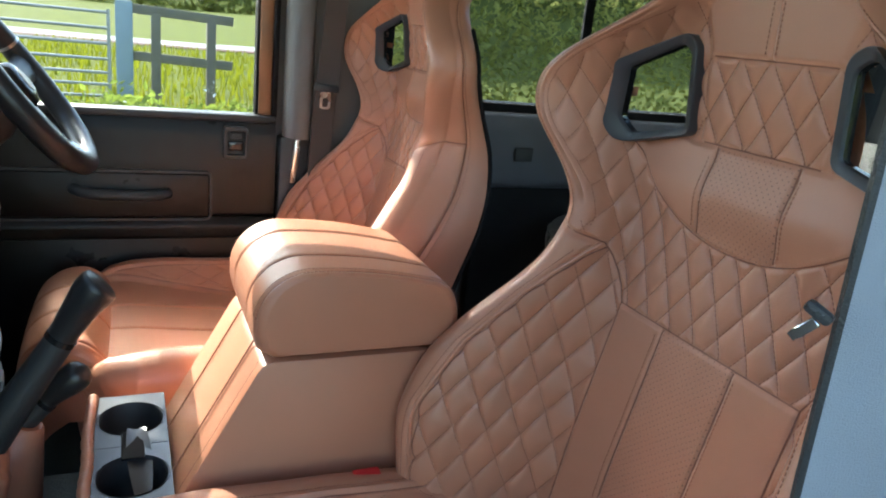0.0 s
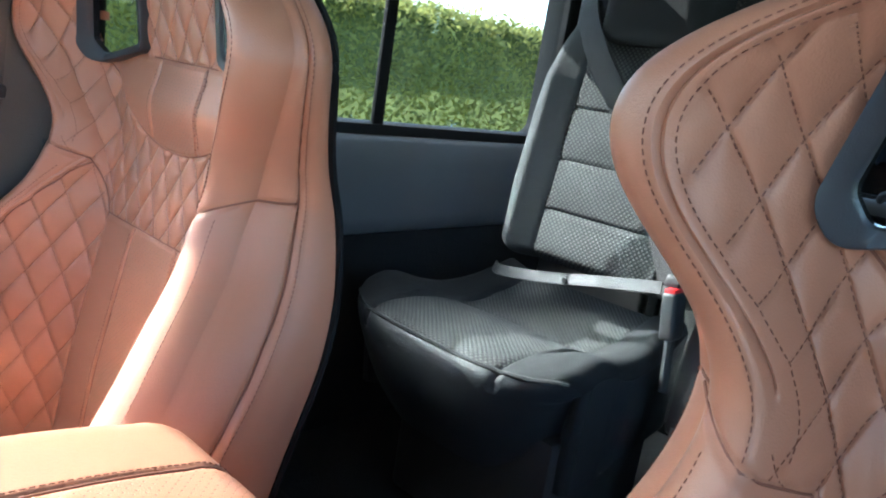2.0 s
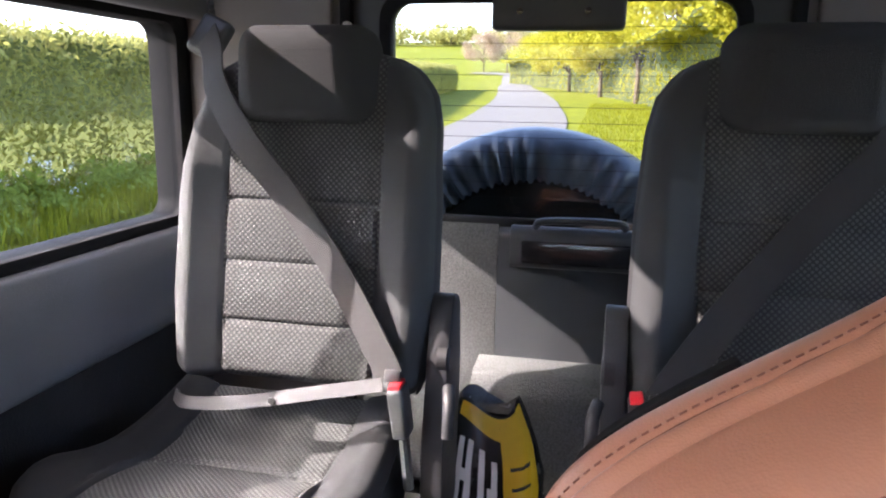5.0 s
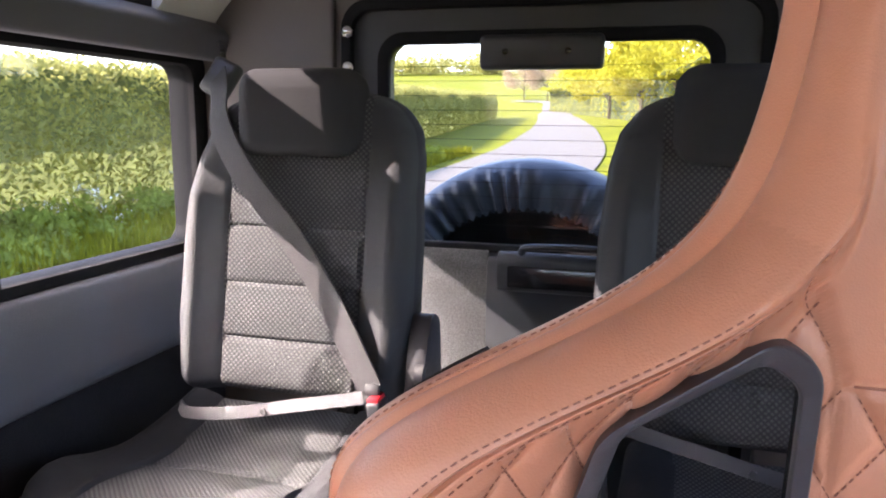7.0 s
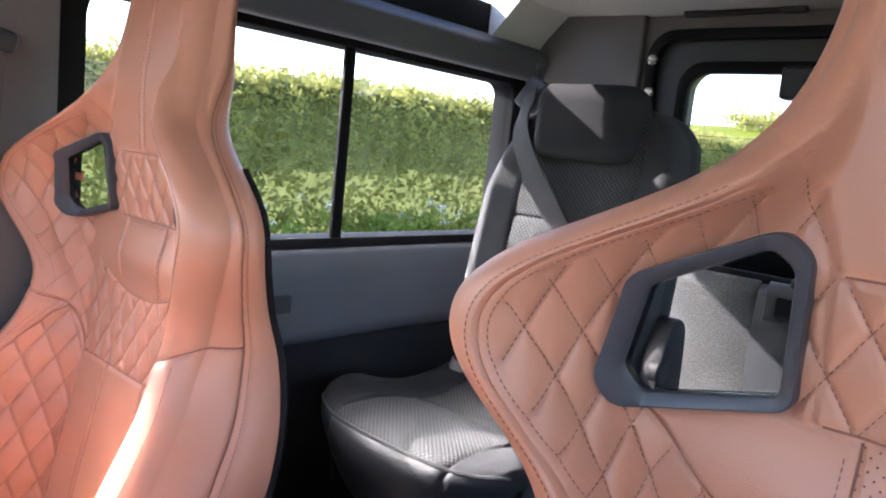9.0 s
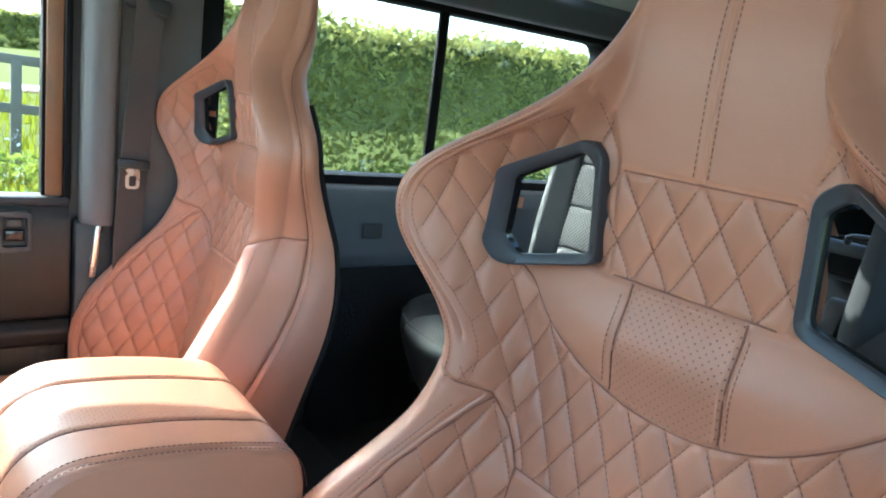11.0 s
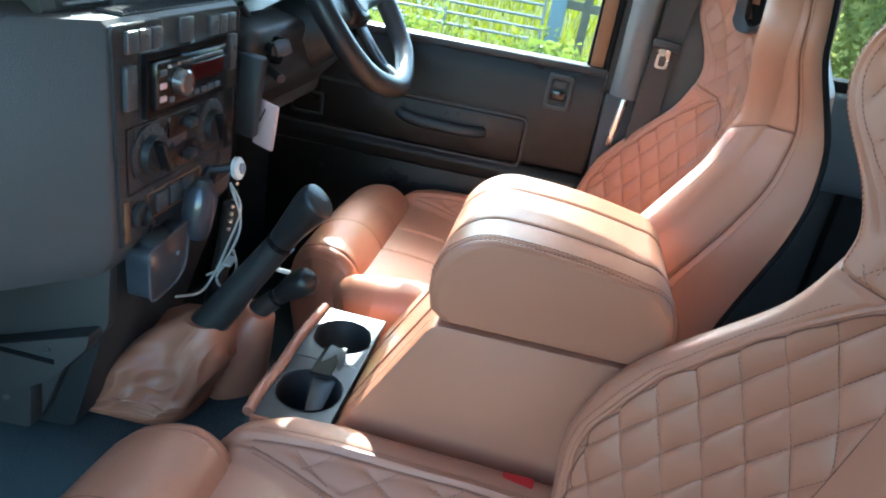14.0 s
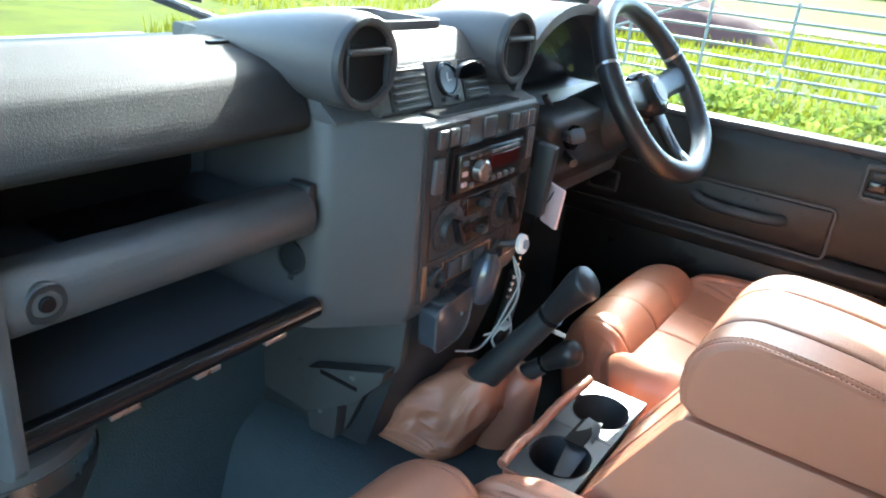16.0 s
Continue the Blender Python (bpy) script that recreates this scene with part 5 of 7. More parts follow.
# ---- gear levers ----
def gear_lever():
    g = thing("gear_lever", "black gear lever rising from a tan leather gaiter", "gear lever", (-0.68, 0.02, 0.775))
    o = Matrix.Translation(-g.location)
    rings = []
    n = 160
    for k, t in enumerate(np.linspace(0, 1, 80)):
        cx, cy = -0.724 + 0.086 * t ** 1.15, 0.078 - 0.059 * t ** 0.9
        rx = 0.028 + 0.060 * (1 - t ** 1.5) ** 0.9
        ry = 0.027 + 0.104 * (1 - t ** 1.35) ** 1.05
        if t < 0.08: rx, ry = rx * (0.97 + 0.4 * t), ry * (0.97 + 0.4 * t)
        zz = 0.785 + 0.132 * t
        ring = []
        for q in range(n):
            a = 2 * math.pi * q / n
            sq = (abs(math.cos(a)) ** 4 + abs(math.sin(a)) ** 4) ** (-1 / 4)
            sq = 1 + (sq - 1) * (1 - t) ** 0.7
            drape = math.sin(3 * a + 3.5 * t + 0.6) + 0.55 * math.sin(5 * a - 5 * t + 1) + 0.30 * math.sin(8 * a + 9 * t)
            crease = 0.6 * noise.noise(Vector((2.0 * math.cos(a), 2.0 * math.sin(a), 5.0 * t))) - 0.9 * abs(noise.noise(Vector((3.2 * math.cos(a), 3.2 * math.sin(a), 4.5 * t + 3))))
            fold = 1 + 0.085 * math.sin(math.pi * t) ** 0.8 * (0.9 * drape + 1.3 * crease + 0.4)
            ring.append((cx + rx * sq * fold * math.cos(a), cy + ry * sq * fold * math.sin(a), zz + 0.010 * math.sin(math.pi * t) * math.sin(4 * a + 6 * t)))
        rings.append(ring)
    part("gaiter", loft(rings), M_LEATHER, g, "creased tan leather gaiter", m=o)
    for row in (9, 17):
        part("gaiter_welt", tube([Vector(p) + Vector((0, 0, 0.0008)) for p in rings[row]], 0.0016, 6, closed=True), M_LEATHER_SMOOTH, g, "sewn tan leather welt", m=o)
    seamline = [tuple(p) for p in rings[13]] + [tuple(rings[13][0])]
    tagged(part("gaiter_stitching", stitch_mesh([list(range(len(seamline)))], lambda k: Vector(seamline[k]) * 1.0 + Vector((0, 0, 0.001))), M_STITCH, g, m=o), kind="stuff")
    sleeve = [(-0.655, 0.019, 0.878), (-0.633, 0.019, 0.913), (-0.592, 0.019, 0.977), (-0.550, 0.019, 1.042)]
    part("sleeve", tube(sleeve, [0.0248, 0.0228, 0.0188, 0.0162], 24), M_BLACK, g, "black rubber lever sleeve", m=o)
    part("collar", tube([(-0.552, 0.019, 1.0395), (-0.5485, 0.019, 1.0450)], 0.0172, 24), M_BLACK_GLOSS, g, "glossy black collar", m=o)
    knob = [(-0.550, 0.019, 1.043), (-0.543, 0.019, 1.056), (-0.531, 0.019, 1.075), (-0.519, 0.019, 1.093), (-0.510, 0.019, 1.104), (-0.505, 0.019, 1.109)]
    kp = smooth_path(knob, 4)
    kr = [0.80 * float(np.interp(q / (len(kp) - 1), [0, 0.2, 0.45, 0.65, 0.80, 0.90, 0.96, 1.0], [0.0195, 0.0205, 0.0245, 0.0285, 0.0285, 0.0255, 0.018, 0.002])) for q in range(len(kp))]
    part("knob", tube(kp, kr, 24), M_KNOB, g, "smooth black knob", m=o)
    return g


gear_lever()
tl = thing("transfer_lever", "short black transfer box lever with a small gaiter", "lever", (-0.62, 0.10, 0.80))
o = Matrix.Translation(-tl.location)
part("gaiter", lathe([(0.062, 0.0), (0.060, 0.015), (0.046, 0.055), (0.034, 0.090), (0.024, 0.118), (0.020, 0.122)], pose(-0.648, 0.095, 0.787, 0, 23, 0), 28), M_LEATHER, tl, "tan leather gaiter", m=o)
part("stem", tube([(-0.612, 0.095, 0.888), (-0.574, 0.095, 0.927)], [0.0150, 0.0125], 16), M_BLACK, tl, m=o)
part("collar", tube([(-0.579, 0.095, 0.922), (-0.575, 0.095, 0.926)], 0.0138, 16), M_BLACK_GLOSS, tl, m=o)
part("knob", tube(smooth_path([(-0.575, 0.095, 0.926), (-0.558, 0.095, 0.943), (-0.540, 0.095, 0.958), (-0.528, 0.095, 0.968)], 4), [0.0120, 0.0128, 0.0140, 0.0155, 0.0170, 0.0182, 0.0190, 0.0194, 0.0190, 0.0178, 0.0150, 0.0100, 0.003], 20), M_KNOB, tl, "smooth black knob", m=o)
brake = thing("handbrake_lever", "black handbrake lever beside the tunnel", "lever", (-0.66, 0.19, 0.78))
part("grip", tube(smooth_path([(-0.72, 0.19, 0.80), (-0.70, 0.19, 0.92), (-0.69, 0.19, 1.00)], 5), 0.013, 10), M_BLACK, brake, m=Matrix.Translation(-brake.location))


# ---- dashboard ----
def dashboard():
    d = thing("dashboard", "charcoal moulded dashboard with open shelves and grab rail", "dashboard", (-0.85, 0.0, 0.85))
    o = Matrix.Translation(-d.location)
    yl, ys = -0.545, -0.215
    top = [(-0.985, 1.335), (-0.935, 1.347), (-0.885, 1.352), (-0.800, 1.341), (-0.776, 1.331), (-0.756, 1.298), (-0.750, 1.280), (-0.768, 1.268), (-0.985, 1.262)]
    part("top_pad", prism(rounded(top, 0.009, 4), "y", -0.735, ys - 0.002, 0.004, 2), M_DASH_TOP, d, "charcoal vinyl top pad", m=o)
    # shelf cavity: back, floor of the upper shelf, lower shelf
    part("cavity_back", span(-0.985, -0.930, -0.735, ys, 1.02, 1.28, 0), M_SHELF, d, m=o)
    part("upper_shelf", span(-0.935, -0.765, yl, ys, 1.176, 1.186, 0.002), M_SHELF, d, m=o)
    # the tray's brown tone puts a reflection on the grey shelf into colour
    part("tray_liner", span(-0.90, -0.79, -0.45, -0.29, 1.186, 1.192, 0.002), M_DOOR, d, "tray lining tinted with a brownish reflection", m=o)
    part("tray_back", prism(rounded([(-0.50, 1.190), (-0.50, 1.262), (-0.268, 1.262), (-0.262, 1.250), (-0.262, 1.205), (-0.275, 1.190)], 0.012, 4), "x", -0.900, -0.890, 0.003), M_DOOR, d, "moulded tray back tinted with a brownish reflection", m=o)
    bar = rounded([(-0.785, 1.212), (-0.748, 1.212), (-0.731, 1.200), (-0.729, 1.178), (-0.740, 1.160), (-0.790, 1.160)], 0.010, 4)
    part("grab_rail", prism(bar, "y", yl, -0.226, 0.003, 2), M_DASH, d, "smooth charcoal grab rail", m=o)
    part("rail_end", span(-0.775, -0.742, -0.226, -0.214, 1.172, 1.218, 0.004), M_BLACK, d, m=o)
    lk = part("lock", lathe([(0.0, 0.002), (0.011, 0.002), (0.012, 0.004), (0.016, 0.004), (0.0175, 0.002), (0.0175, -0.006)], pose(-0.7335, -0.515, 1.187, 0, 90, 0), 24), M_BLACK, d, "round black lock", m=o)
    part("lock_core", lathe([(0.0, 0.006), (0.006, 0.006), (0.007, 0.004), (0.007, -0.002)], pose(-0.7335, -0.515, 1.187, 0, 90, 0), 16), M_BLACK_GLOSS, lk, "dark lock barrel", m=o)
    part("lower_shelf", span(-0.935, -0.750, yl, ys, 1.046, 1.056, 0.002), M_SHELF, d, m=o)
    part("shelf_rail", tube([(-0.742, yl, 1.069), (-0.742, -0.213, 1.069)], 0.013, 14), M_BLACK_GLOSS, d, "black tubular shelf rail", m=o)
    for yy in (-0.47, -0.38, -0.29):
        part("shelf_clip", span(-0.752, -0.737, yy, yy + 0.03, 1.050, 1.057, 0.001), M_STEEL, d, "thin steel clip under the rail", m=o)
    part("end_cheek", prism(rounded([(-0.985, 1.02), (-0.985, 1.30), (-0.748, 1.285), (-0.728, 1.20), (-0.728, 1.045), (-0.75, 1.03)], 0.01), "y", yl - 0.012, yl, 0.002), M_DASH, d, m=o)
    for yy in (-0.36, -0.30):
        part("shelf_clip", rbox((0.004, 0.006, 0.024), 0.001, 1, pose(-0.926, yy, 1.105)), M_BLACK, d, m=o)
    cap = part("socket_cap", lathe([(0.0, 0.002), (0.015, 0.002), (0.0155, 0.0005), (0.0165, 0.0005), (0.017, 0.003), (0.021, 0.003), (0.022, 0.0)], pose(-0.778, -0.2145, 1.120, 90, 0, 0), 28), M_BLACK, d, "round black socket cap", m=o)
    part("cap_tab", rbox((0.007, 0.004, 0.010), 0.001, 1, pose(-0.778, -0.2165, 1.097)), M_BLACK, cap, m=o)
    # centre housing: cheeks and body
    zt, zb = 1.287, 1.040
    plan = [(-0.985, -0.214), (-0.752, -0.214), (-0.735, -0.206), (-0.672, -0.132), (-0.668, -0.127), (-0.668, 0.132), (-0.672, 0.138), (-0.735, 0.190), (-0.985, 0.190)]
    def level(z, shrink):
        return [(x + (shrink if x > -0.76 else 0), y * (1 - shrink * 0.8), z) for x, y in rounded(plan, 0.012, 3)]
    part("centre_body", loft([level(zb - 0.004, -0.012), level(zb + 0.01, -0.003), level(zb + 0.03, 0), level(zt - 0.006, 0), level(zt, -0.006)]), M_DASH, d, "charcoal moulded centre housing", m=o)
    # sloping panel behind the shelf top carrying the vents
    cheek = prism(rounded([(-0.985, 1.285), (-0.716, 1.285), (-0.738, 1.300), (-0.784, 1.345), (-0.985, 1.356)], 0.008, 4), "y", -0.212, 0.178, 0.003)
    part("hood_cheek", cheek, M_DASH, d, "charcoal moulded base of the vent pods", m=o)
    hood = prism(rounded([(-0.985, 1.295), (-0.708, 1.285), (-0.728, 1.335), (-0.765, 1.369), (-0.985, 1.360)], 0.012, 4), "y", -0.150, 0.075, 0.004)
    part("vent_hood", hood, M_DASH, d, m=o)
    part("screen_vent", rbox((0.010, 0.026, 0.003), 0.001, 1, pose(-0.862, -0.245, 1.3505)), M_BLACK_GLOSS, d, "small black demister slot", m=o)
    part("ribbed_mat", span(-0.700, -0.674, -0.095, 0.090, 1.287, 1.2895, 0.0005), M_BLACK, d, m=o)
    for k in range(26):
        part("mat_rib", span(-0.699, -0.675, -0.093 + k * 0.0072, -0.0905 + k * 0.0072, 1.2893, 1.2912, 0), M_DASH_TOP, d, m=o, smooth=False)
    # round vents in pods
    for yy in (-0.192, 0.113):
        pod = []
        for x, r, zz in ((-0.960, 0.020, 1.338), (-0.90, 0.031, 1.341), (-0.84, 0.040, 1.344), (-0.78, 0.046, 1.348), (-0.735, 0.0490, 1.350), (-0.712, 0.0492, 1.350), (-0.704, 0.047, 1.350)):
            pod.append([(x, yy + r * math.cos(a), zz + r * math.sin(a)) for a in (2 * math.pi * k / 48 for k in range(48))])
        v = part("vent_pod", loft(pod), M_DASH, d, "charcoal round vent pod", m=o)
        face = pose(-0.704, yy, 1.350, 0, 90, 0)
        part("vent_ring", lathe([(0.0472, -0.002), (0.0474, 0.003), (0.0455, 0.0065), (0.0420, 0.0075), (0.0385, 0.0060), (0.0365, 0.0015), (0.0360, 0.0004)], face, 48), M_FRAME, v, "rounded dark vent ring", m=o)
        part("vent_barrel", lathe([(0.0, 0.0006), (0.020, 0.0006), (0.033, 0.0016), (0.0365, 0.0026), (0.0368, 0.0)], face, 48), M_RUBBER, v, "black vent barrel", m=o)
        part("vent_flap", rbox((0.011, 0.064, 0.007), 0.003, 3, pose(-0.699, yy, 1.3635, 0, 18, 0)), M_FRAME, v, "dark grey vent flap", m=o)
        part("vent_flap", prism(rounded([(-0.030, 1.322), (0.030, 1.322), (0.024, 1.337), (0.0, 1.342), (-0.024, 1.337)], 0.006, 4), "x", -0.7035, -0.6965, 0.002), M_FRAME, v, "dark grey vent flap", m=o @ Matrix.Translation((0, yy, 0)))
        for side in (-1, 1):
            part("vent_post", rbox((0.006, 0.003, 0.046), 0.001, 1, pose(-0.7005, yy + side * 0.0305, 1.350)), M_FRAME, v, m=o)
    # slatted vents and clock between them, on the sloping face
    slope = math.degrees(math.atan2(0.020, 0.050))
    def on_slope(y, t, lift=0.0):
        return pose(-0.708 - 0.020 * t + lift, y, 1.285 + 0.050 * t, 0, -slope, 0)
    for y0, y1 in ((-0.132, -0.062), (0.012, 0.068)):
        g = part("slatted_vent", rbox((0.006, y1 - y0, 0.050), 0.002, 2, on_slope((y0 + y1) / 2, 0.58, 0.0)), M_BLACK, d, "black slatted vent", m=o)
        for k in range(6):
            part("slat", rbox((0.008, y1 - y0 - 0.008, 0.0035), 0.001, 1, on_slope((y0 + y1) / 2, 0.18 + 0.155 * k, 0.003)), M_DASH, g, m=o)
    part("clock_plate", rbox((0.006, 0.066, 0.056), 0.003, 2, on_slope(-0.026, 0.58, 0.002)), M_DASH, d, m=o)
    ck = on_slope(-0.026, 0.66, 0.005) @ pose(0, 0, 0, 0, 90, 0)
    c = part("clock", lathe([(0.0, 0.002), (0.017, 0.002), (0.018, 0.005), (0.0205, 0.005), (0.0215, 0.0)], ck, 32), M_BLACK_GLOSS, d, "small round clock", m=o)
    part("clock_face", lathe([(0.0, 0.0028), (0.0165, 0.0028), (0.0165, 0.002)], ck, 32), M_BODY, c, "pale blue clock face", m=o)
    part("clock_hand", rbox((0.001, 0.0012, 0.011), 0, 1, on_slope(-0.026, 0.72, 0.0085)), M_WHITE, c, m=o)
    part("clock_hand", rbox((0.001, 0.008, 0.0012), 0, 1, on_slope(-0.022, 0.66, 0.0085)), M_WHITE, c, m=o)
    for yy in (-0.040, -0.012):
        part("clock_knob", lathe([(0.0035, 0.0), (0.0035, 0.007), (0.0, 0.008)], on_slope(yy, 0.22, 0.004) @ pose(0, 0, 0, 0, 90, 0), 12), M_BLACK, d, m=o)
    # small open tray between the pods
    part("top_bin", ring_frame([(x - 0.84, y - 0.02) for x, y in round_rect(0.13, 0.13, 0.015)], [(x - 0.84, y - 0.02) for x, y in round_rect(0.11, 0.11, 0.01)], "z", 1.366, 1.378), M_DASH, d, m=o)
    # facia
    fx = -0.6665
    part("facia", prism([(y, z) for y, z in rounded([(-0.126, 1.283), (0.131, 1.283), (0.123, 1.073), (-0.116, 1.060)], 0.008, 3)], "x", fx - 0.003, fx + 0.002), M_FACIA, d, "textured black facia", m=o)
    def key(name, y, z, w, h, mat, depth=0.006, lab="", parent=d):
        return part(name, rbox((depth, w, h), min(0.0018, h / 4), 2, pose(fx + 0.002 + depth / 2 - 0.001, y, z)), mat, parent, lab, m=o)
    for yy in (-0.099, -0.078, -0.057, 0.062, 0.083, 0.104):
        k = key("switch", yy, 1.267, 0.018, 0.021, M_SWITCH, 0.006, "dark grey rocker switch")
        key("switch_mark", yy, 1.271, 0.004, 0.0015, M_GREY_TRIM, 0.0075, "", k)
    key("warning_lamp_panel", 0.003, 1.268, 0.028, 0.026, M_SWITCH, 0.004)
    for yy, zz in ((-0.103, 1.225), (0.108, 1.232)):
        k = key("side_switch", yy, zz, 0.017, 0.042, M_SWITCH, 0.007, "dark grey rocker switch")
        key("switch_mark", yy, zz + 0.006, 0.004, 0.006, M_GREY_TRIM, 0.0085, "", k)
    # radio
    part("radio_surround", ring_frame([(y, z) for y, z in ((-0.080, 1.254), (0.087, 1.254), (0.087, 1.190), (-0.080, 1.190))], [(y, z) for y, z in ((-0.073, 1.247), (0.080, 1.247), (0.080, 1.197), (-0.073, 1.197))], "x", fx, fx + 0.008), M_BLACK_GLOSS, d, m=o, smooth=False)
    r = part("radio", rbox((0.012, 0.150, 0.048), 0.003, 2, pose(fx + 0.008, 0.0035, 1.222)), M_BLACK_GLOSS, d, "black car radio", m=o)
    part("display", rbox((0.002, 0.070, 0.018), 0.0005, 1, pose(fx + 0.0145, 0.030, 1.226)), M_DISPLAY, r, "dark red radio display", m=o)
    part("volume_knob", lathe([(0.013, 0.0), (0.013, 0.010), (0.011, 0.012), (0.0, 0.012)], pose(fx + 0.014, -0.032, 1.222, 0, 90, 0), 24), M_STEEL, r, "steel volume knob", m=o)
    for yy, zz in ((-0.062, 1.235), (-0.062, 1.222), (-0.062, 1.209), (-0.047, 1.206), (-0.012, 1.205), (0.004, 1.205), (0.020, 1.205), (0.036, 1.205), (0.052, 1.205)):
        part("radio_key", rbox((0.003, 0.011, 0.006), 0.001, 1, pose(fx + 0.0148, yy, zz)), M_PINK if yy < -0.06 and zz < 1.23 else M_GREY_TRIM, r, m=o)
    part("cd_slot", rbox((0.002, 0.115, 0.003), 0, 1, pose(fx + 0.0145, 0.005, 1.240)), M_STEEL, r, m=o)
    # heater
    for yy, zz in ((-0.068, 1.152), (0.062, 1.152)):
        face = pose(fx + 0.001, yy, zz, 0, 90, 0)
        k = part("heater_dial", lathe([(0.031, 0.0), (0.031, 0.003), (0.029, 0.004), (0.020, 0.004), (0.019, 0.012), (0.0, 0.013)], face, 32), M_BLACK, d, "round black heater dial", m=o)
        part("dial_grip", rbox((0.014, 0.007, 0.036), 0.002, 2, pose(fx + 0.018, yy, zz, 25, 0, 0)), M_BLACK_GLOSS, k, m=o)
        for a in range(9):
            q = radians(-30 + 30 * a)
            part("dial_mark", rbox((0.001, 0.0016, 0.004), 0, 1, pose(fx + 0.0055, yy + 0.0255 * math.cos(q), zz + 0.0255 * math.sin(q), math.degrees(q) - 90, 0, 0)), M_DASH, k, m=o, smooth=False)
    for zz in (1.170, 1.134):
        s = part("slide_slot", rbox((0.006, 0.058, 0.024), 0.002, 2, pose(fx + 0.002, -0.003, zz)), M_BLACK_GLOSS, d, m=o)
        part("slide_knob", rbox((0.014, 0.016, 0.010), 0.003, 2, pose(fx + 0.008, 0.004, zz)), M_BLACK, s, m=o)
    for k in range(4):
        part("groove", rbox((0.004, 0.003, 0.075), 0.001, 1, pose(fx + 0.002, 0.100 + 0.006 * k, 1.150, 3, 0, 0)), M_BLACK_GLOSS, d, m=o)
    part("lower_frame", ring_frame([(-0.072, 1.108), (0.040, 1.108), (0.040, 1.078), (-0.072, 1.078)], [(-0.070, 1.106), (0.038, 1.106), (0.038, 1.080), (-0.070, 1.080)], "x", fx, fx + 0.0035), M_BROWN_TRIM, d, "bronze line round the lower switches", m=o, smooth=False)
    part("heater_frame", ring_frame([(-0.108, 1.186), (0.096, 1.186), (0.093, 1.116), (-0.106, 1.116)], [(-0.1065, 1.1845), (0.0945, 1.1845), (0.0915, 1.1175), (-0.1045, 1.1175)], "x", fx, fx + 0.003), M_BLACK_GLOSS, d, "gloss line round the heater controls", m=o, smooth=False)
    part("corner_trim", rbox((0.004, 0.007, 0.045), 0.001, 1, pose(fx + 0.002, -0.1085, 1.090, 2, 0, 0)), M_BROWN_TRIM, d, "bronze corner of the facia", m=o)
    for k in range(3):
        key("lower_switch", -0.045 + 0.028 * k, 1.093, 0.023, 0.022, M_SWITCH, 0.005)
    part("socket", lathe([(0.014, 0.0), (0.014, 0.006), (0.011, 0.008), (0.010, 0.002), (0.0, 0.002)], pose(fx + 0.001, -0.085, 1.090, 0, 90, 0), 20), M_BLACK, d, "round black power socket", m=o)
    part("socket", lathe([(0.014, 0.0), (0.014, 0.006), (0.011, 0.008), (0.010, 0.002), (0.0, 0.002)], pose(fx + 0.001, 0.058, 1.088, 0, 90, 0), 20), M_BLACK, d, "round black power socket", m=o)
    # lower column down to the tunnel, with the bracket under the shelf
    part("lower_column", prism(rounded([(-0.98, 1.045), (-0.675, 1.062), (-0.690, 0.98), (-0.745, 0.80), (-0.98, 0.78)], 0.01), "y", -0.098, 0.122, 0.004), M_BLACK, d, m=o)
    part("side_panel", prism(rounded([(-0.680, 1.050), (-0.686, 0.962), (-0.742, 0.895), (-0.776, 0.815), (-0.935, 0.824), (-0.945, 1.050)], 0.008), "y", -0.113, -0.099, 0.002), M_REAR, d, "charcoal panel below the centre housing", m=o)
    part("panel_step", prism(rounded([(-0.828, 0.914), (-0.692, 0.964), (-0.697, 0.944), (-0.744, 0.892), (-0.826, 0.840)], 0.006), "y", -0.136, -0.112, 0.004), M_REAR, d, "moulded step on the panel", m=o)
    part("panel_foot", prism(rounded([(-0.826, 0.846), (-0.770, 0.874), (-0.774, 0.816), (-0.822, 0.812)], 0.005), "y", -0.132, -0.112, 0.003), M_REAR, d, m=o)
    part("panel_slot", span(-0.800, -0.735, -0.1375, -0.134, 0.9165, 0.9225, 0.0005), M_RUBBER, d, m=o)
    for x, y, z in ((-0.742, -0.1365, 0.935), (-0.800, -0.1325, 0.853), (-0.860, -0.1135, 0.90)):
        part("screw", lathe([(0.004, 0.0), (0.004, 0.002), (0.0, 0.003)], pose(x, y, z, 90, 0, 0), 10), M_STEEL, d, m=o)
    # driver's side: binnacle
    part("drivers_lower_dash", prism(rounded([(-0.985, 1.02), (-0.985, 1.30), (-0.80, 1.26), (-0.74, 1.16), (-0.76, 1.05)], 0.02), "y", 0.185, 0.735, 0.004), M_DASH, d, m=o)
    part("drivers_top", prism(rounded([(-0.985, 1.29), (-0.985, 1.345), (-0.86, 1.335), (-0.80, 1.262)], 0.012), "y", 0.185, 0.735, 0.003), M_DASH_TOP, d, m=o)
    def arc(x, rw, rh, cz):
        return [(x, 0.335 + rw * math.cos(a), cz + rh * math.sin(a)) for a in (math.pi * k / 28 for k in range(29))]
    outer0, outer1 = arc(-0.94, 0.185, 0.125, 1.265), arc(-0.715, 0.190, 0.142, 1.262)
    inner1, inner0 = arc(-0.715, 0.176, 0.126, 1.262), arc(-0.93, 0.165, 0.108, 1.265)
    hoodbm = bmesh.new()
    rows = [[hoodbm.verts.new(p) for p in r] for r in (outer0, outer1, inner1, inner0)]
    for u, v in zip(rows, rows[1:]):
        for k in range(28):
            hoodbm.faces.new((u[k], u[k + 1], v[k + 1], v[k]))
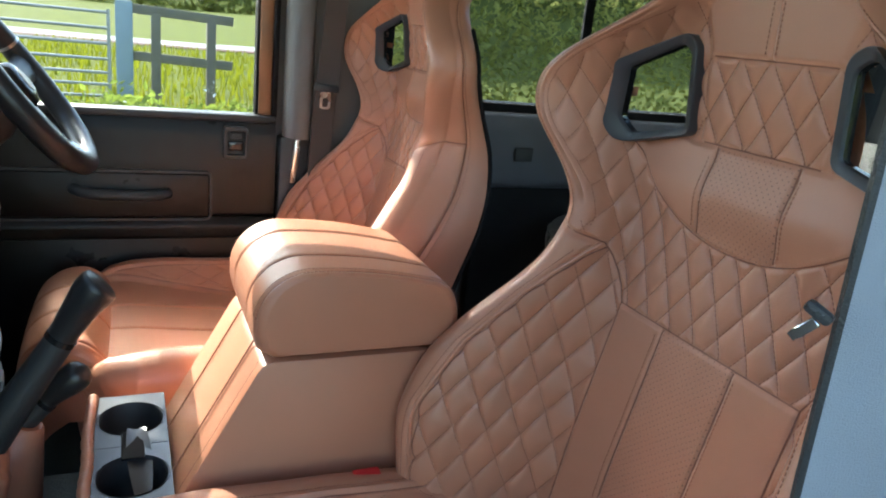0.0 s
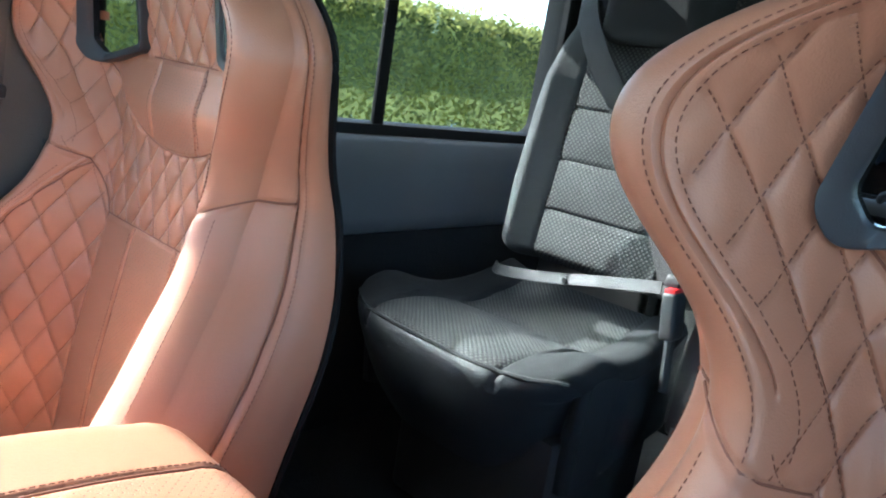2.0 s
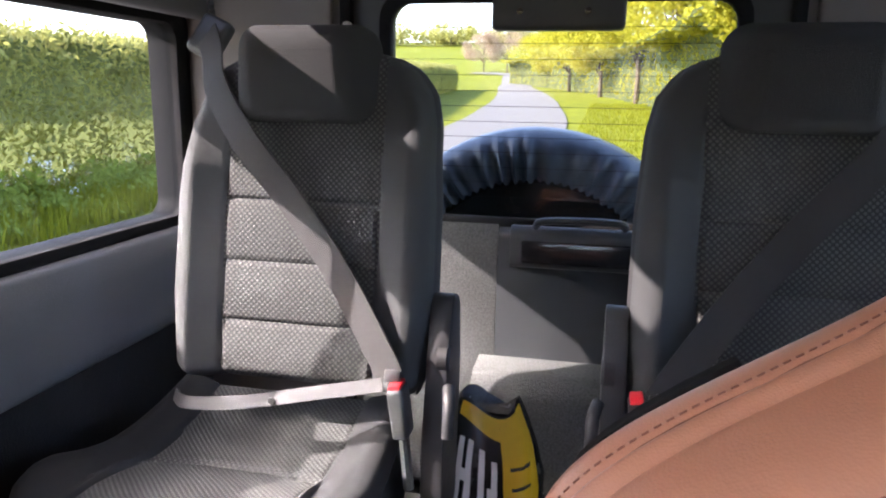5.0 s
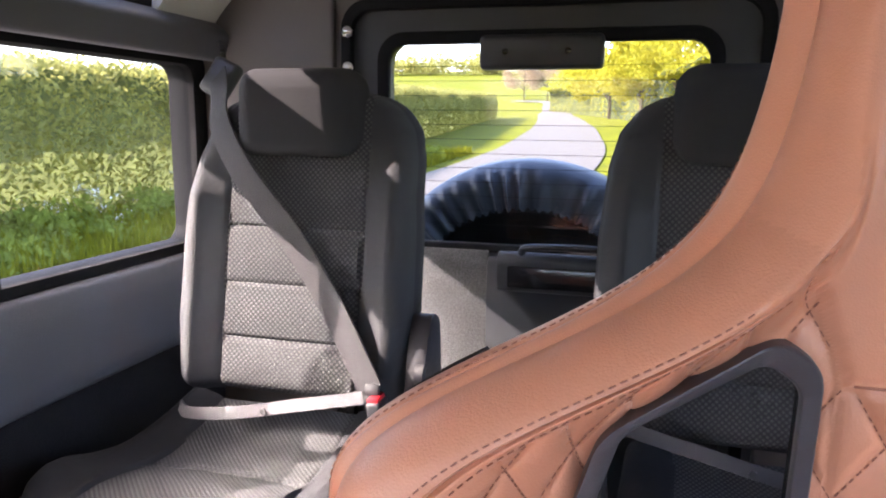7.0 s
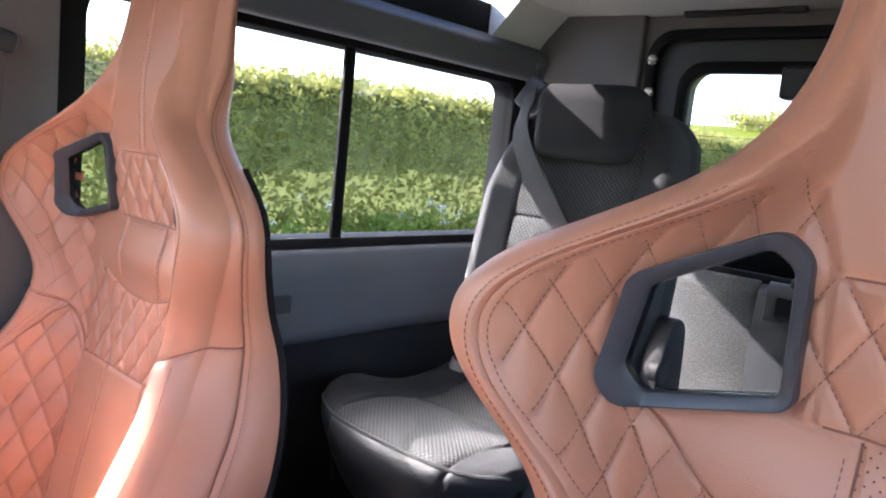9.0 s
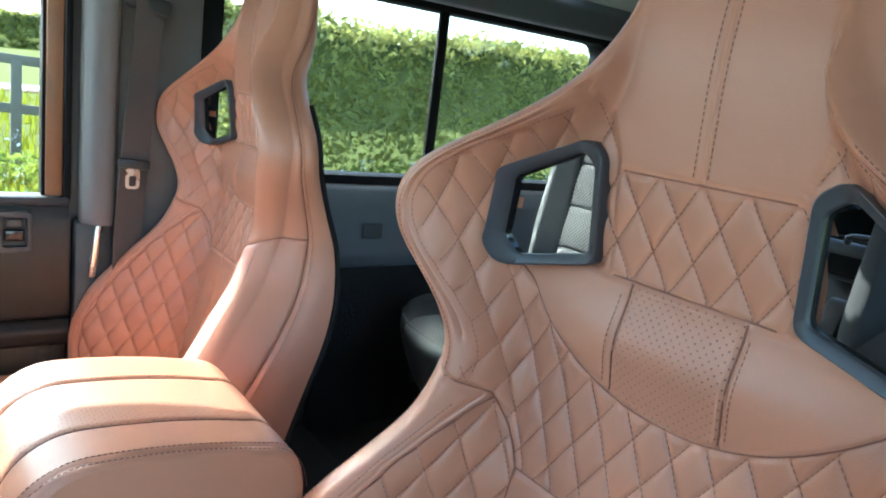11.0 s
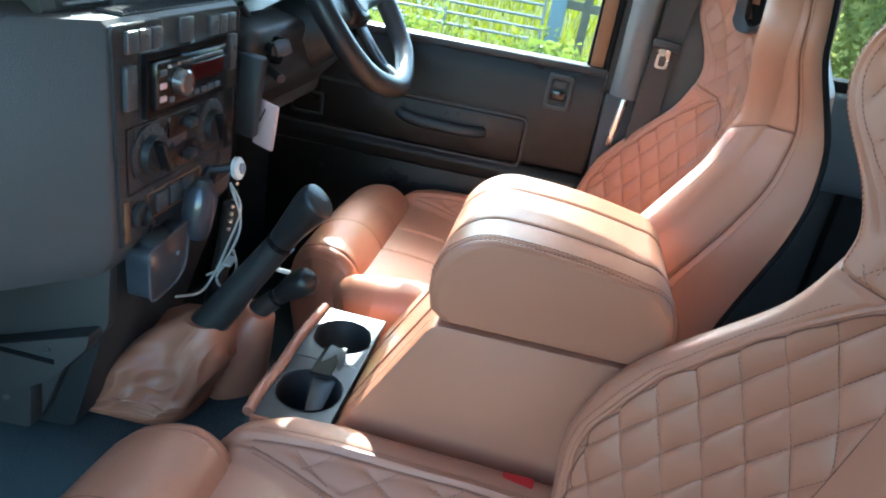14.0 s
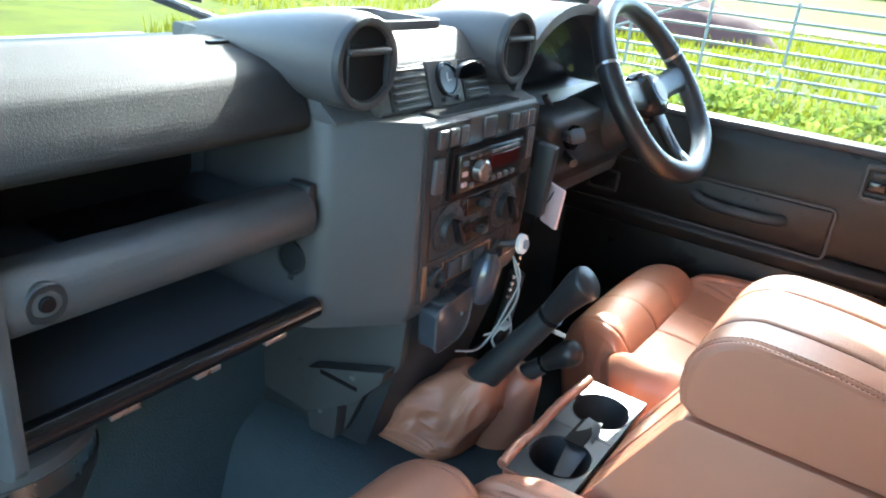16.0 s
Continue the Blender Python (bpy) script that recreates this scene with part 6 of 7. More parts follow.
    bmesh.ops.recalc_face_normals(hoodbm, faces=hoodbm.faces)
    bn = part("binnacle_hood", hoodbm, M_DASH, d, "arched charcoal instrument hood", m=o)
    part("binnacle_back", prism([(0.335 + 0.17 * math.cos(math.pi * k / 20), 1.265 + 0.11 * math.sin(math.pi * k / 20)) for k in range(21)], "x", -0.925, -0.915), M_BLACK_GLOSS, bn, m=o)
    lens = part("binnacle_lens", prism([(0.335 + 0.174 * math.cos(math.pi * k / 20), 1.263 + 0.124 * math.sin(math.pi * k / 20)) for k in range(21)], "x", -0.757, -0.755), M_CLEAR, bn, "clear instrument cover", m=o)
    lens.visible_shadow = False
    for yy in (0.27, 0.40):
        part("gauge", lathe([(0.0, 0.001), (0.046, 0.001), (0.047, 0.004), (0.050, 0.004), (0.051, 0.0)], pose(-0.914, yy, 1.312, 0, 90, 0), 32), M_BLACK, bn, m=o)
    return d



dashboard()
speaker = thing("footwell_speaker", "round speaker pod with a silver mesh under the shelf", "speaker", (-0.875, -0.515, 0.95))
part("pod", lathe([(0.0, 0.062), (0.086, 0.062), (0.094, 0.056), (0.096, 0.044), (0.093, 0.040)], Matrix.Identity(4), 40), M_DASH, speaker, "dark grey speaker pod")
part("mesh_band", lathe([(0.092, 0.040), (0.091, 0.014)], Matrix.Identity(4), 40), M_STEEL, speaker, "silver mesh band")
part("pod_base", lathe([(0.094, 0.014), (0.092, 0.0), (0.080, -0.03), (0.0, -0.035)], Matrix.Identity(4), 40), M_BLACK, speaker)

# ---- steering wheel and column ----
def steering():
    c = Vector((-0.625, 0.486, 1.270))
    w = thing("steering_wheel", "black leather sports steering wheel with silver spoke ends", "steering wheel", c)
    tilt = pose(0, 0, 0, 0, 54, 0)
    R = 0.163
    rim = []
    for k in range(64):
        a = 2 * math.pi * k / 64
        q = min(1.0, max(0.0, (-math.sin(a) - 0.55) / 0.45))
        r = R * (1 - 0.09 * q * q * (3 - 2 * q))
        rim.append(tilt @ Vector((-math.sin(a) * r, math.cos(a) * r, 0)))
    bm = tube(rim, 0.0185, 16, closed=True)
    part("rim", bm, M_KNOB, w, "polished black leather rim")
    for a in (21, 159):
        q0, q1 = radians(a - 0.9), radians(a + 0.9)
        part("rim_band", tube([tilt @ Vector((-math.sin(q) * R, math.cos(q) * R, 0)) for q in (q0, q1)], 0.0189, 16), M_STEEL, w, "thin silver rim band")
    part("hub", lathe([(0.0, 0.008), (0.024, 0.008), (0.034, 0.004), (0.044, -0.012), (0.048, -0.030), (0.044, -0.036)], tilt, 32), M_BLACK_GLOSS, w)
    part("hub_badge", lathe([(0.0, 0.0095), (0.020, 0.0095), (0.022, 0.007)], tilt, 24), M_DASH, w)
    for a in (6, 174, 270):
        q = radians(a)
        u = Vector((-math.sin(q), math.cos(q), 0))
        low = a > 200
        pts = [tilt @ (u * 0.034 + Vector((0, 0, -0.014))), tilt @ (u * 0.095 + Vector((0, 0, -0.012))), tilt @ (u * (R * 0.91 - 0.004 if low else R - 0.010))]
        s = part("spoke", tube(pts, [0.024, 0.020, 0.022] if low else [0.027, 0.023, 0.027], 12, flat=0.35, up=tilt @ Vector((0, 0, 1))), M_KNOB, w)
        if low:
            part("spoke_end", tube([pts[1] + (pts[2] - pts[1]) * 0.35 + tilt @ Vector((0, 0, 0.004)), pts[2] + tilt @ Vector((0, 0, 0.004))], [0.012, 0.021], 10, flat=0.45, up=tilt @ Vector((0, 0, 1))), M_STEEL, s, "bright spoke end")
            part("spoke_slot", tube([pts[0] + (pts[1] - pts[0]) * 0.45 + tilt @ Vector((0, 0, 0.006)), pts[1] + (pts[2] - pts[1]) * 0.25 + tilt @ Vector((0, 0, 0.006))], 0.007, 8, flat=0.4, up=tilt @ Vector((0, 0, 1))), M_GREY_TRIM, s)
    col = thing("steering_column", "black steering column shroud with stalks and ignition", "steering column", (-0.72, 0.45, 1.18))
    o = Matrix.Translation(-col.location)
    axis = tilt @ Vector((0, 0, 1))
    a, b = c - axis * 0.035, c - axis * 0.20
    part("shroud", tube([a, a - axis * 0.03, b, b - axis * 0.06], [0.045, 0.058, 0.066, 0.055], 20), M_BLACK, col, "black plastic shroud", m=o)
    part("stalk_pod", rbox((0.07, 0.20, 0.075), 0.016, 3, pose(-0.725, 0.335, 1.205, 0, 12, 0)), M_BLACK, col, "black stalk pod", m=o)
    part("ignition", lathe([(0.020, 0.0), (0.020, 0.012), (0.013, 0.014), (0.0, 0.014)], pose(-0.690, 0.300, 1.205, 0, 90, 0), 20), M_BLACK_GLOSS, col, m=o)
    part("stalk", tube([(-0.700, 0.285, 1.212), (-0.668, 0.262, 1.212)], 0.008, 10), M_BLACK, col, m=o)
    part("stalk_end", lathe([(0.0, 0.0), (0.011, 0.001), (0.012, 0.010), (0.010, 0.022), (0.0, 0.023)], pose(-0.672, 0.266, 1.212, 0, 70, 35), 14), M_GREY_TRIM, col, "grey stalk end", m=o)
    part("stalk", tube([(-0.700, 0.30, 1.180), (-0.662, 0.272, 1.172)], 0.007, 10), M_BLACK, col, m=o)
    part("stalk", tube([(-0.725, 0.305, 1.236), (-0.735, 0.285, 1.262)], 0.006, 8), M_BLACK, col, m=o)
    part("under_cover", prism(rounded([(-0.83, 1.10), (-0.83, 1.21), (-0.69, 1.21), (-0.685, 1.15), (-0.74, 1.09)], 0.015), "y", 0.215, 0.62, 0.004), M_BLACK, col, m=o)
    return w


steering()

# ---- gadgets plugged in below the radio ----
ch = thing("usb_charger", "clear-cased black plug-in charger with pale grey leads", "charger", (-0.655, -0.05, 1.03))
o = Matrix.Translation(-ch.location)
part("case", prism(rounded([(-0.096, 1.052), (-0.014, 1.062), (-0.020, 1.010), (-0.038, 0.996), (-0.092, 0.992)], 0.012, 4), "x", -0.676, -0.648, 0.004), M_CASE, ch, "glossy black charger case", m=o)
part("case_rim", tube([(-0.648, y, z) for y, z in rounded([(-0.097, 1.053), (-0.013, 1.063), (-0.019, 1.009), (-0.037, 0.995), (-0.093, 0.991)], 0.012, 4)], 0.0018, 6, closed=True), M_GREY_TRIM, ch, "clear grey rim", m=o)
part("port_knob", lathe([(0.017, 0.0), (0.017, 0.006), (0.012, 0.009), (0.0, 0.009)], pose(-0.661, -0.066, 1.055, 8, 0, 0), 20), M_BLACK, ch, m=o)
plug = part("plug", tube([(-0.648, -0.002, 1.036), (-0.646, 0.000, 1.050), (-0.643, 0.004, 1.085), (-0.642, 0.005, 1.098)], [0.013, 0.018, 0.019, 0.012], 18), M_CASE, ch, "smoked grey plug", m=o)
part("plug_cap", tube([(-0.642, 0.005, 1.098), (-0.641, 0.006, 1.106)], [0.012, 0.009], 14), M_BLACK, plug, m=o)
part("power_light", rbox((0.002, 0.004, 0.004), 0, 1, pose(-0.6475, -0.038, 1.030)), M_BODY, ch, m=o)
for pts in ([(-0.630, 0.05, 1.090), (-0.615, 0.050, 1.060), (-0.620, 0.030, 1.02), (-0.628, 0.012, 0.985), (-0.632, -0.015, 0.972), (-0.640, -0.055, 0.984)], [(-0.630, 0.052, 1.086), (-0.612, 0.045, 1.040), (-0.622, 0.020, 0.995), (-0.634, 0.004, 0.985)], [(-0.612, 0.028, 1.015), (-0.612, 0.038, 0.985), (-0.618, 0.020, 0.965), (-0.622, 0.006, 0.985), (-0.616, 0.022, 1.0)]):
    part("lead", tube(smooth_path(pts, 6), 0.0016, 6), M_LEAD, ch, "clear grey charging lead", m=o)
part("lead_tie", rbox((0.010, 0.018, 0.006), 0.002, 2, pose(-0.614, 0.024, 1.0, 10, 0, 0)), M_LEAD, ch, m=o)
fob = thing("key_fob", "round white and grey fob plugged into the facia", "key fob", (-0.635, 0.075, 1.10))
part("disc", lathe([(0.0, 0.008), (0.010, 0.008), (0.014, 0.005), (0.014, 0.0)], pose(0, 0, 0, 0, 80, 0), 20), M_WHITE, fob)
part("centre", lathe([(0.0, 0.010), (0.007, 0.010), (0.007, 0.007)], pose(0, 0, 0, 0, 80, 0), 16), M_BODY, fob)
part("arm", tube([(-0.032, -0.015, -0.006), (-0.004, 0, 0)], 0.006, 8), M_BLACK, fob)
for k in range(7):
    part("chain_bead", lathe([(0.0, -0.003), (0.0026, -0.0015), (0.0026, 0.0015), (0.0, 0.003)], pose(0.004, -0.004 - 0.003 * k, -0.018 - 0.009 * k), 8), M_STEEL, fob)
box = thing("phone_holder", "dark grey box clipped beside the facia with a pink tag", "holder", (-0.655, 0.150, 1.172))
part("case", rbox((0.030, 0.018, 0.108), 0.004, 2, pose(0, 0, 0, 4, 6, 0)), M_BLACK, box, "dark grey case")
part("clip", rbox((0.03, 0.02, 0.03), 0.004, 2, pose(-0.03, -0.012, 0)), M_BLACK, box)
tg = part("tag", rbox((0.006, 0.036, 0.064), 0.003, 2, pose(0.016, 0.020, -0.040, 6, 0, 68)), M_PINK, box, "pale pink luggage tag")
part("tag_loop", tube(smooth_path([(0.010, 0.012, -0.035), (0.016, 0.020, -0.015), (0.010, 0.026, -0.035)], 5), 0.0012, 6), M_BLACK, tg)


# ---- rear seats ----
R_W = [(1.070, 0.184), (1.10, 0.198), (1.20, 0.206), (1.35, 0.204), (1.46, 0.195), (1.51, 0.182), (1.545, 0.155), (1.565, 0.115), (1.575, 0.06)]
R_X = [(1.070, 0.726), (1.10, 0.729), (1.25, 0.755), (1.40, 0.782), (1.575, 0.822)]


def rear_seat(at_y, inner, label):
    """A cloth seat; inner: the side (+1 or -1) on which its hinge cover and buckle stand."""
    s = thing("rear_seat", label, "seat", (0.66, at_y, 0.68), "rear seats")
    o = Matrix.Translation((-0.66, 0, -0.68))
    nu, nv = 96, 130
    S, Z = np.meshgrid(np.linspace(-1, 1, nu + 1), np.linspace(1.070, 1.574, nv + 1))
    w = ramp(Z, softened(R_W, 2))
    D = S * w
    a = np.abs(D)
    pad = 0.026 * np.clip((a - 0.118) / 0.050, 0, 1) ** 1.3 * np.clip((1.50 - Z) / 0.1, 0, 1)
    e = np.clip((a - (w - 0.035)) / 0.035, 0, 1)
    X = ramp(Z, R_X) - pad + 0.045 * (1 - np.sqrt(np.maximum(1 - e * e, 0)))
    X = X + 0.030 * np.clip((1.095 - Z) / 0.025, 0, 1) ** 2
    g = 0.004 * np.exp(-((a - 0.122) / 0.003) ** 2) * (Z < 1.50)
    for zz in (1.349, 1.257, 1.166):
        g = g + 0.0045 * np.exp(-((Z - zz) / 0.003) ** 2) * (a < 0.122)
    puff = 0.005 * np.abs(np.sin((Z - 1.166) / 0.0915 * math.pi)) * (a < 0.118) * (Z < 1.35)
    X = X + g - puff
    pts = np.stack([X, D, Z], -1).reshape(-1, 3)
    idx = np.arange(pts.shape[0]).reshape(nv + 1, nu + 1)
    quads = np.stack([idx[:-1, :-1], idx[:-1, 1:], idx[1:, 1:], idx[1:, :-1]], -1)
    ac, zc = (a[:-1, :-1] + a[1:, 1:]) / 2, (Z[:-1, :-1] + Z[1:, 1:]) / 2
    dc = (D[:-1, :-1] + D[1:, 1:]) / 2
    masks = (("backrest_centre", (ac < 0.122) & (zc < 1.349), M_WEAVE, "woven grey cloth centre"), ("backrest_top", (zc >= 1.349) & (ac < 0.122), M_WEAVE, "woven grey cloth upper panel"), ("side_bolster", (ac >= 0.122) & (dc > 0), M_CLOTH_SIDE, "plain grey cloth bolster"), ("side_bolster", (ac >= 0.122) & (dc < 0), M_CLOTH_SIDE, "plain grey cloth bolster"))
    for name, k, mat, lab in masks:
        f = quads[k]
        used, inv = np.unique(f, return_inverse=True)
        part(name, (pts[used], inv.reshape(f.shape)), mat, s, lab, m=o)
    rows = []
    for zz in np.linspace(1.070, 1.574, 40):
        ww = float(ramp(zz, softened(R_W, 2)))
        xf = float(ramp(zz, R_X)) - 0.026 * min(1, max(0, (1.50 - zz) / 0.1)) + 0.045
        ring = [(xf + 0.012 * k, (ww + 0.004 * math.sin(k)) , zz) for k in range(4)]
        ring += [(xf + 0.045 + 0.020 * math.sin(math.pi * k / 8), ww * math.cos(math.pi * k / 8), zz) for k in range(9)]
        ring += [(xf + 0.012 * k, -(ww + 0.004 * math.sin(k)), zz) for k in range(3, -1, -1)]
        rows.append(ring)
    n = len(rows[0])
    v = [p for r in rows for p in r]
    f = [(i * n + k, i * n + k + 1, (i + 1) * n + k + 1, (i + 1) * n + k) for i in range(len(rows) - 1) for k in range(n - 1)]
    f.append(tuple((len(rows) - 1) * n + k for k in range(n)))
    part("backrest_shell", (v, f), M_CLOTH, s, "dark grey cloth back", m=o)
    # headrest
    hr = rbox((0.102, 0.200, 0.138), 0.032, 6, pose(0.802, 0, 1.536, 0, -6, 0))
    for vv in hr.verts:
        back = min(1.0, max(0.0, (vv.co.x - 0.752) / 0.095))
        vv.co.y *= (0.86 + 0.36 * back) * (1 - 0.05 * (vv.co.z - 1.536) / 0.069)
        vv.co.x -= 0.007 * math.cos(vv.co.y / 0.10 * 1.3) * (1 - back)
    part("headrest", hr, M_CLOTH, s, "plain dark grey headrest", m=o)
    # cushion
    prof = smooth_path([(0.84, 0, 1.010), (0.75, 0, 0.986), (0.66, 0, 0.976), (0.56, 0, 0.986), (0.47, 0, 1.004), (0.415, 0, 1.004), (0.388, 0, 0.982), (0.394, 0, 0.935), (0.42, 0, 0.87), (0.46, 0, 0.81)], 14)
    P = np.array([(p.x, p.z) for p in prof])
    tg = np.gradient(P, axis=0)
    tg /= np.linalg.norm(tg, axis=1)[:, None]
    nx, nz = tg[:, 1], -tg[:, 0]
    half = np.interp(np.arange(len(P)), [0, 50, 70, 84, len(P) - 1], [0.205, 0.232, 0.232, 0.218, 0.165])
    S = np.linspace(-1, 1, 81)
    D = half[:, None] * S[None]
    a = np.abs(D)
    hh = half[:, None]
    xx, zz = np.repeat(P[:, :1], 81, 1), np.repeat(P[:, 1:], 81, 1)
    xx = xx + (0.060 * S[None] ** 4 + 0.014 * S[None] ** 2) * np.clip((0.64 - xx) / 0.16, 0, 1)
    e = np.clip((a - (hh - 0.03)) / 0.03, 0, 1)
    top = (zz > 0.966)
    hgt = 0.022 * np.clip((a - 0.122) / 0.060, 0, 1) * top * np.clip((xx - 0.43) / 0.08, 0, 1) - 0.028 * (1 - np.sqrt(np.maximum(1 - e * e, 0)))
    hgt = hgt - 0.005 * np.exp(-((a - 0.132) / 0.004) ** 2) * top - 0.007 * np.exp(-((xx - 0.645 + 0.9 * a * a) / 0.006) ** 2) * (a < 0.132) * top
    hgt = hgt + 0.010 * np.exp(-((xx - 0.555) / 0.055) ** 2) * (a < 0.145) * top
    X, Zs = xx - nx[:, None] * hgt, zz - nz[:, None] * hgt
    if (nz[5] > 0):
        X, Zs = xx + nx[:, None] * hgt, zz + nz[:, None] * hgt
    pts = np.stack([X, D - inner * 0.055, Zs], -1)
    ni, nj = pts.shape[:2]
    idx = np.arange(ni * nj).reshape(ni, nj)
    quads = np.stack([idx[:-1, :-1], idx[1:, :-1], idx[1:, 1:], idx[:-1, 1:]], -1)
    am, xm = (a[:-1, :-1] + a[1:, 1:]) / 2, (xx[:-1, :-1] + xx[1:, 1:]) / 2
    row = np.repeat(np.arange(ni - 1)[:, None], nj - 1, 1)
    front = row > 76
    dm = (D[:-1, :-1] + D[1:, 1:]) / 2
    kind = np.where(front, 2, np.where(am < 0.132, 0, 1))
    flat = pts.reshape(-1, 3)
    for r, name, mat, lab in ((0, "cushion_centre", M_WEAVE_FLAT, "woven grey cloth cushion"), (1, "cushion_edge", M_CLOTH, "plain dark grey cushion edge"), (2, "cushion_front", M_VINYL, "dark grey vinyl cushion front")):
        for half in ((dm > 0, dm <= 0) if r == 1 else (dm < 9,)):
            f = quads[(kind == r) & half]
            used, inv = np.unique(f, return_inverse=True)
            part(name, (flat[used], inv.reshape(f.shape)), mat, s, lab, m=o)
    part("front_welt", tube([tuple(pts[77, j]) for j in range(2, nj - 2, 2)], 0.0035, 6), M_CLOTH_SIDE, s, "light grey piping", m=o)
    for sg, col in ((-1, 0), (1, nj - 1)):
        v, f, k = [], [], 0
        for i in range(ni):
            p = pts[i, col]
            v += [tuple(p), (p[0] + 0.01, p[1] - sg * 0.01, min(p[2], 0.82))]
        f += [(k + 2 * i, k + 2 * i + 1, k + 2 * i + 3, k + 2 * i + 2) for i in range(ni - 1)]
        part("cushion_side", (v, f), M_VINYL, s, m=o)
    part("pedestal", span(0.47, 0.78, -0.15, 0.15, 0.68, 0.90, 0.015), M_BLACK, s, "black seat base", m=o)
    # hinge cover, lever and buckle side
    y0 = inner * 0.222
    cover = prism(rounded([(0.690, 0.88), (0.700, 1.02), (0.735, 1.17), (0.768, 1.228), (0.815, 1.21), (0.825, 1.10), (0.80, 0.88)], 0.025, 5), "y", y0 - 0.016, y0 + 0.016, 0.006, 2)
    hc = part("hinge_cover", cover, M_HINGE, s, "dark grey moulded hinge cover", m=o)
    part("recline_knob", lathe([(0.022, 0.0), (0.022, 0.014), (0.018, 0.018), (0.0, 0.018)], pose(0.742, y0, 1.135, -90 * inner, 0, 0) , 20), M_HINGE, hc, m=o)
    lv = tube(smooth_path([(0.715, y0 + inner * 0.020, 1.10), (0.690, y0 + inner * 0.026, 1.085), (0.682, y0 + inner * 0.026, 1.04)], 4), 0.009, 10)
    part("release_lever", lv, M_HINGE, hc, m=o)
    part("side_frame", prism(rounded([(0.66, 0.70), (0.70, 0.95), (0.72, 1.06), (0.76, 1.06), (0.76, 0.70)], 0.01), "y", y0 - 0.006, y0 + 0.006), M_GREY_TRIM, s, "grey steel side frame", m=o)
    return s


rear_seat(0.346, -1, "grey cloth rear seat with woven centre behind the driver")
rear_seat(-0.346, 1, "grey cloth rear seat with woven centre behind the passenger")
buckle("black rear belt buckle with red button", (0.690, 0.168, 1.070), 8, 90)
buckle("black rear belt buckle with red button", (0.690, -0.158, 1.085), 8, 90)


def rear_belt(sign, label):
    b = thing("seat_belt", label, "seat belt", (0.80, sign * 0.35, 1.0))
    o = Matrix.Translation(-b.location)
    sh = smooth_path([(0.945, sign * 0.585, 1.605), (0.870, sign * 0.535, 1.568), (0.792, sign * 0.488, 1.515), (0.752, sign * 0.425, 1.440), (0.750, sign * 0.345, 1.342), (0.733, sign * 0.270, 1.244), (0.702, sign * 0.204, 1.150), (0.694, sign * 0.184, 1.118)], 6)
    part("shoulder_webbing", strap(sh, 0.046, (0.15, sign * 0.8, -0.6) if sign > 0 else (0.15, 0.8, 0.6)), M_BELT, b, "shoulder webbing in a shaded tone", m=o)
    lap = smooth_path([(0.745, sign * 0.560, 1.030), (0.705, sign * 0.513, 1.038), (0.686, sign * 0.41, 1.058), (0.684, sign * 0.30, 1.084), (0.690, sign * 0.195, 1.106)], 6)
    part("lap_webbing", strap(lap, 0.020, (0.5, 0, 1)), M_BELT_SUNLIT, b, "lap webbing in a sunlit tone", m=o)
    part("tongue", rbox((0.010, 0.024, 0.020), 0.004, 2, pose(0.692, sign * 0.180, 1.120, 0, 10, 0)), M_HINGE, b, m=o)
    part("lap_button", lathe([(0.005, 0.0), (0.005, 0.003), (0.0, 0.004)], pose(0.679, sign * 0.36, 1.069, 0, -90, 0), 10), M_BLACK, b, m=o)
    an = part("upper_anchor", rbox((0.030, 0.060, 0.075), 0.010, 3, pose(0.965, sign * 0.590, 1.600, 25 * sign, 20, 0)), M_BLACK, b, "black upper belt guide", m=o)
    part("anchor_hook", tube(smooth_path([(0.99, sign * 0.60, 1.63), (0.985, sign * 0.598, 1.655), (1.0, sign * 0.61, 1.67)], 4), 0.006, 8), M_BLACK, an, m=o)
    return b


rear_belt(1, "grey rear belt fastened across the seat behind the driver")
rear_belt(-1, "grey rear belt fastened across the seat behind the passenger")


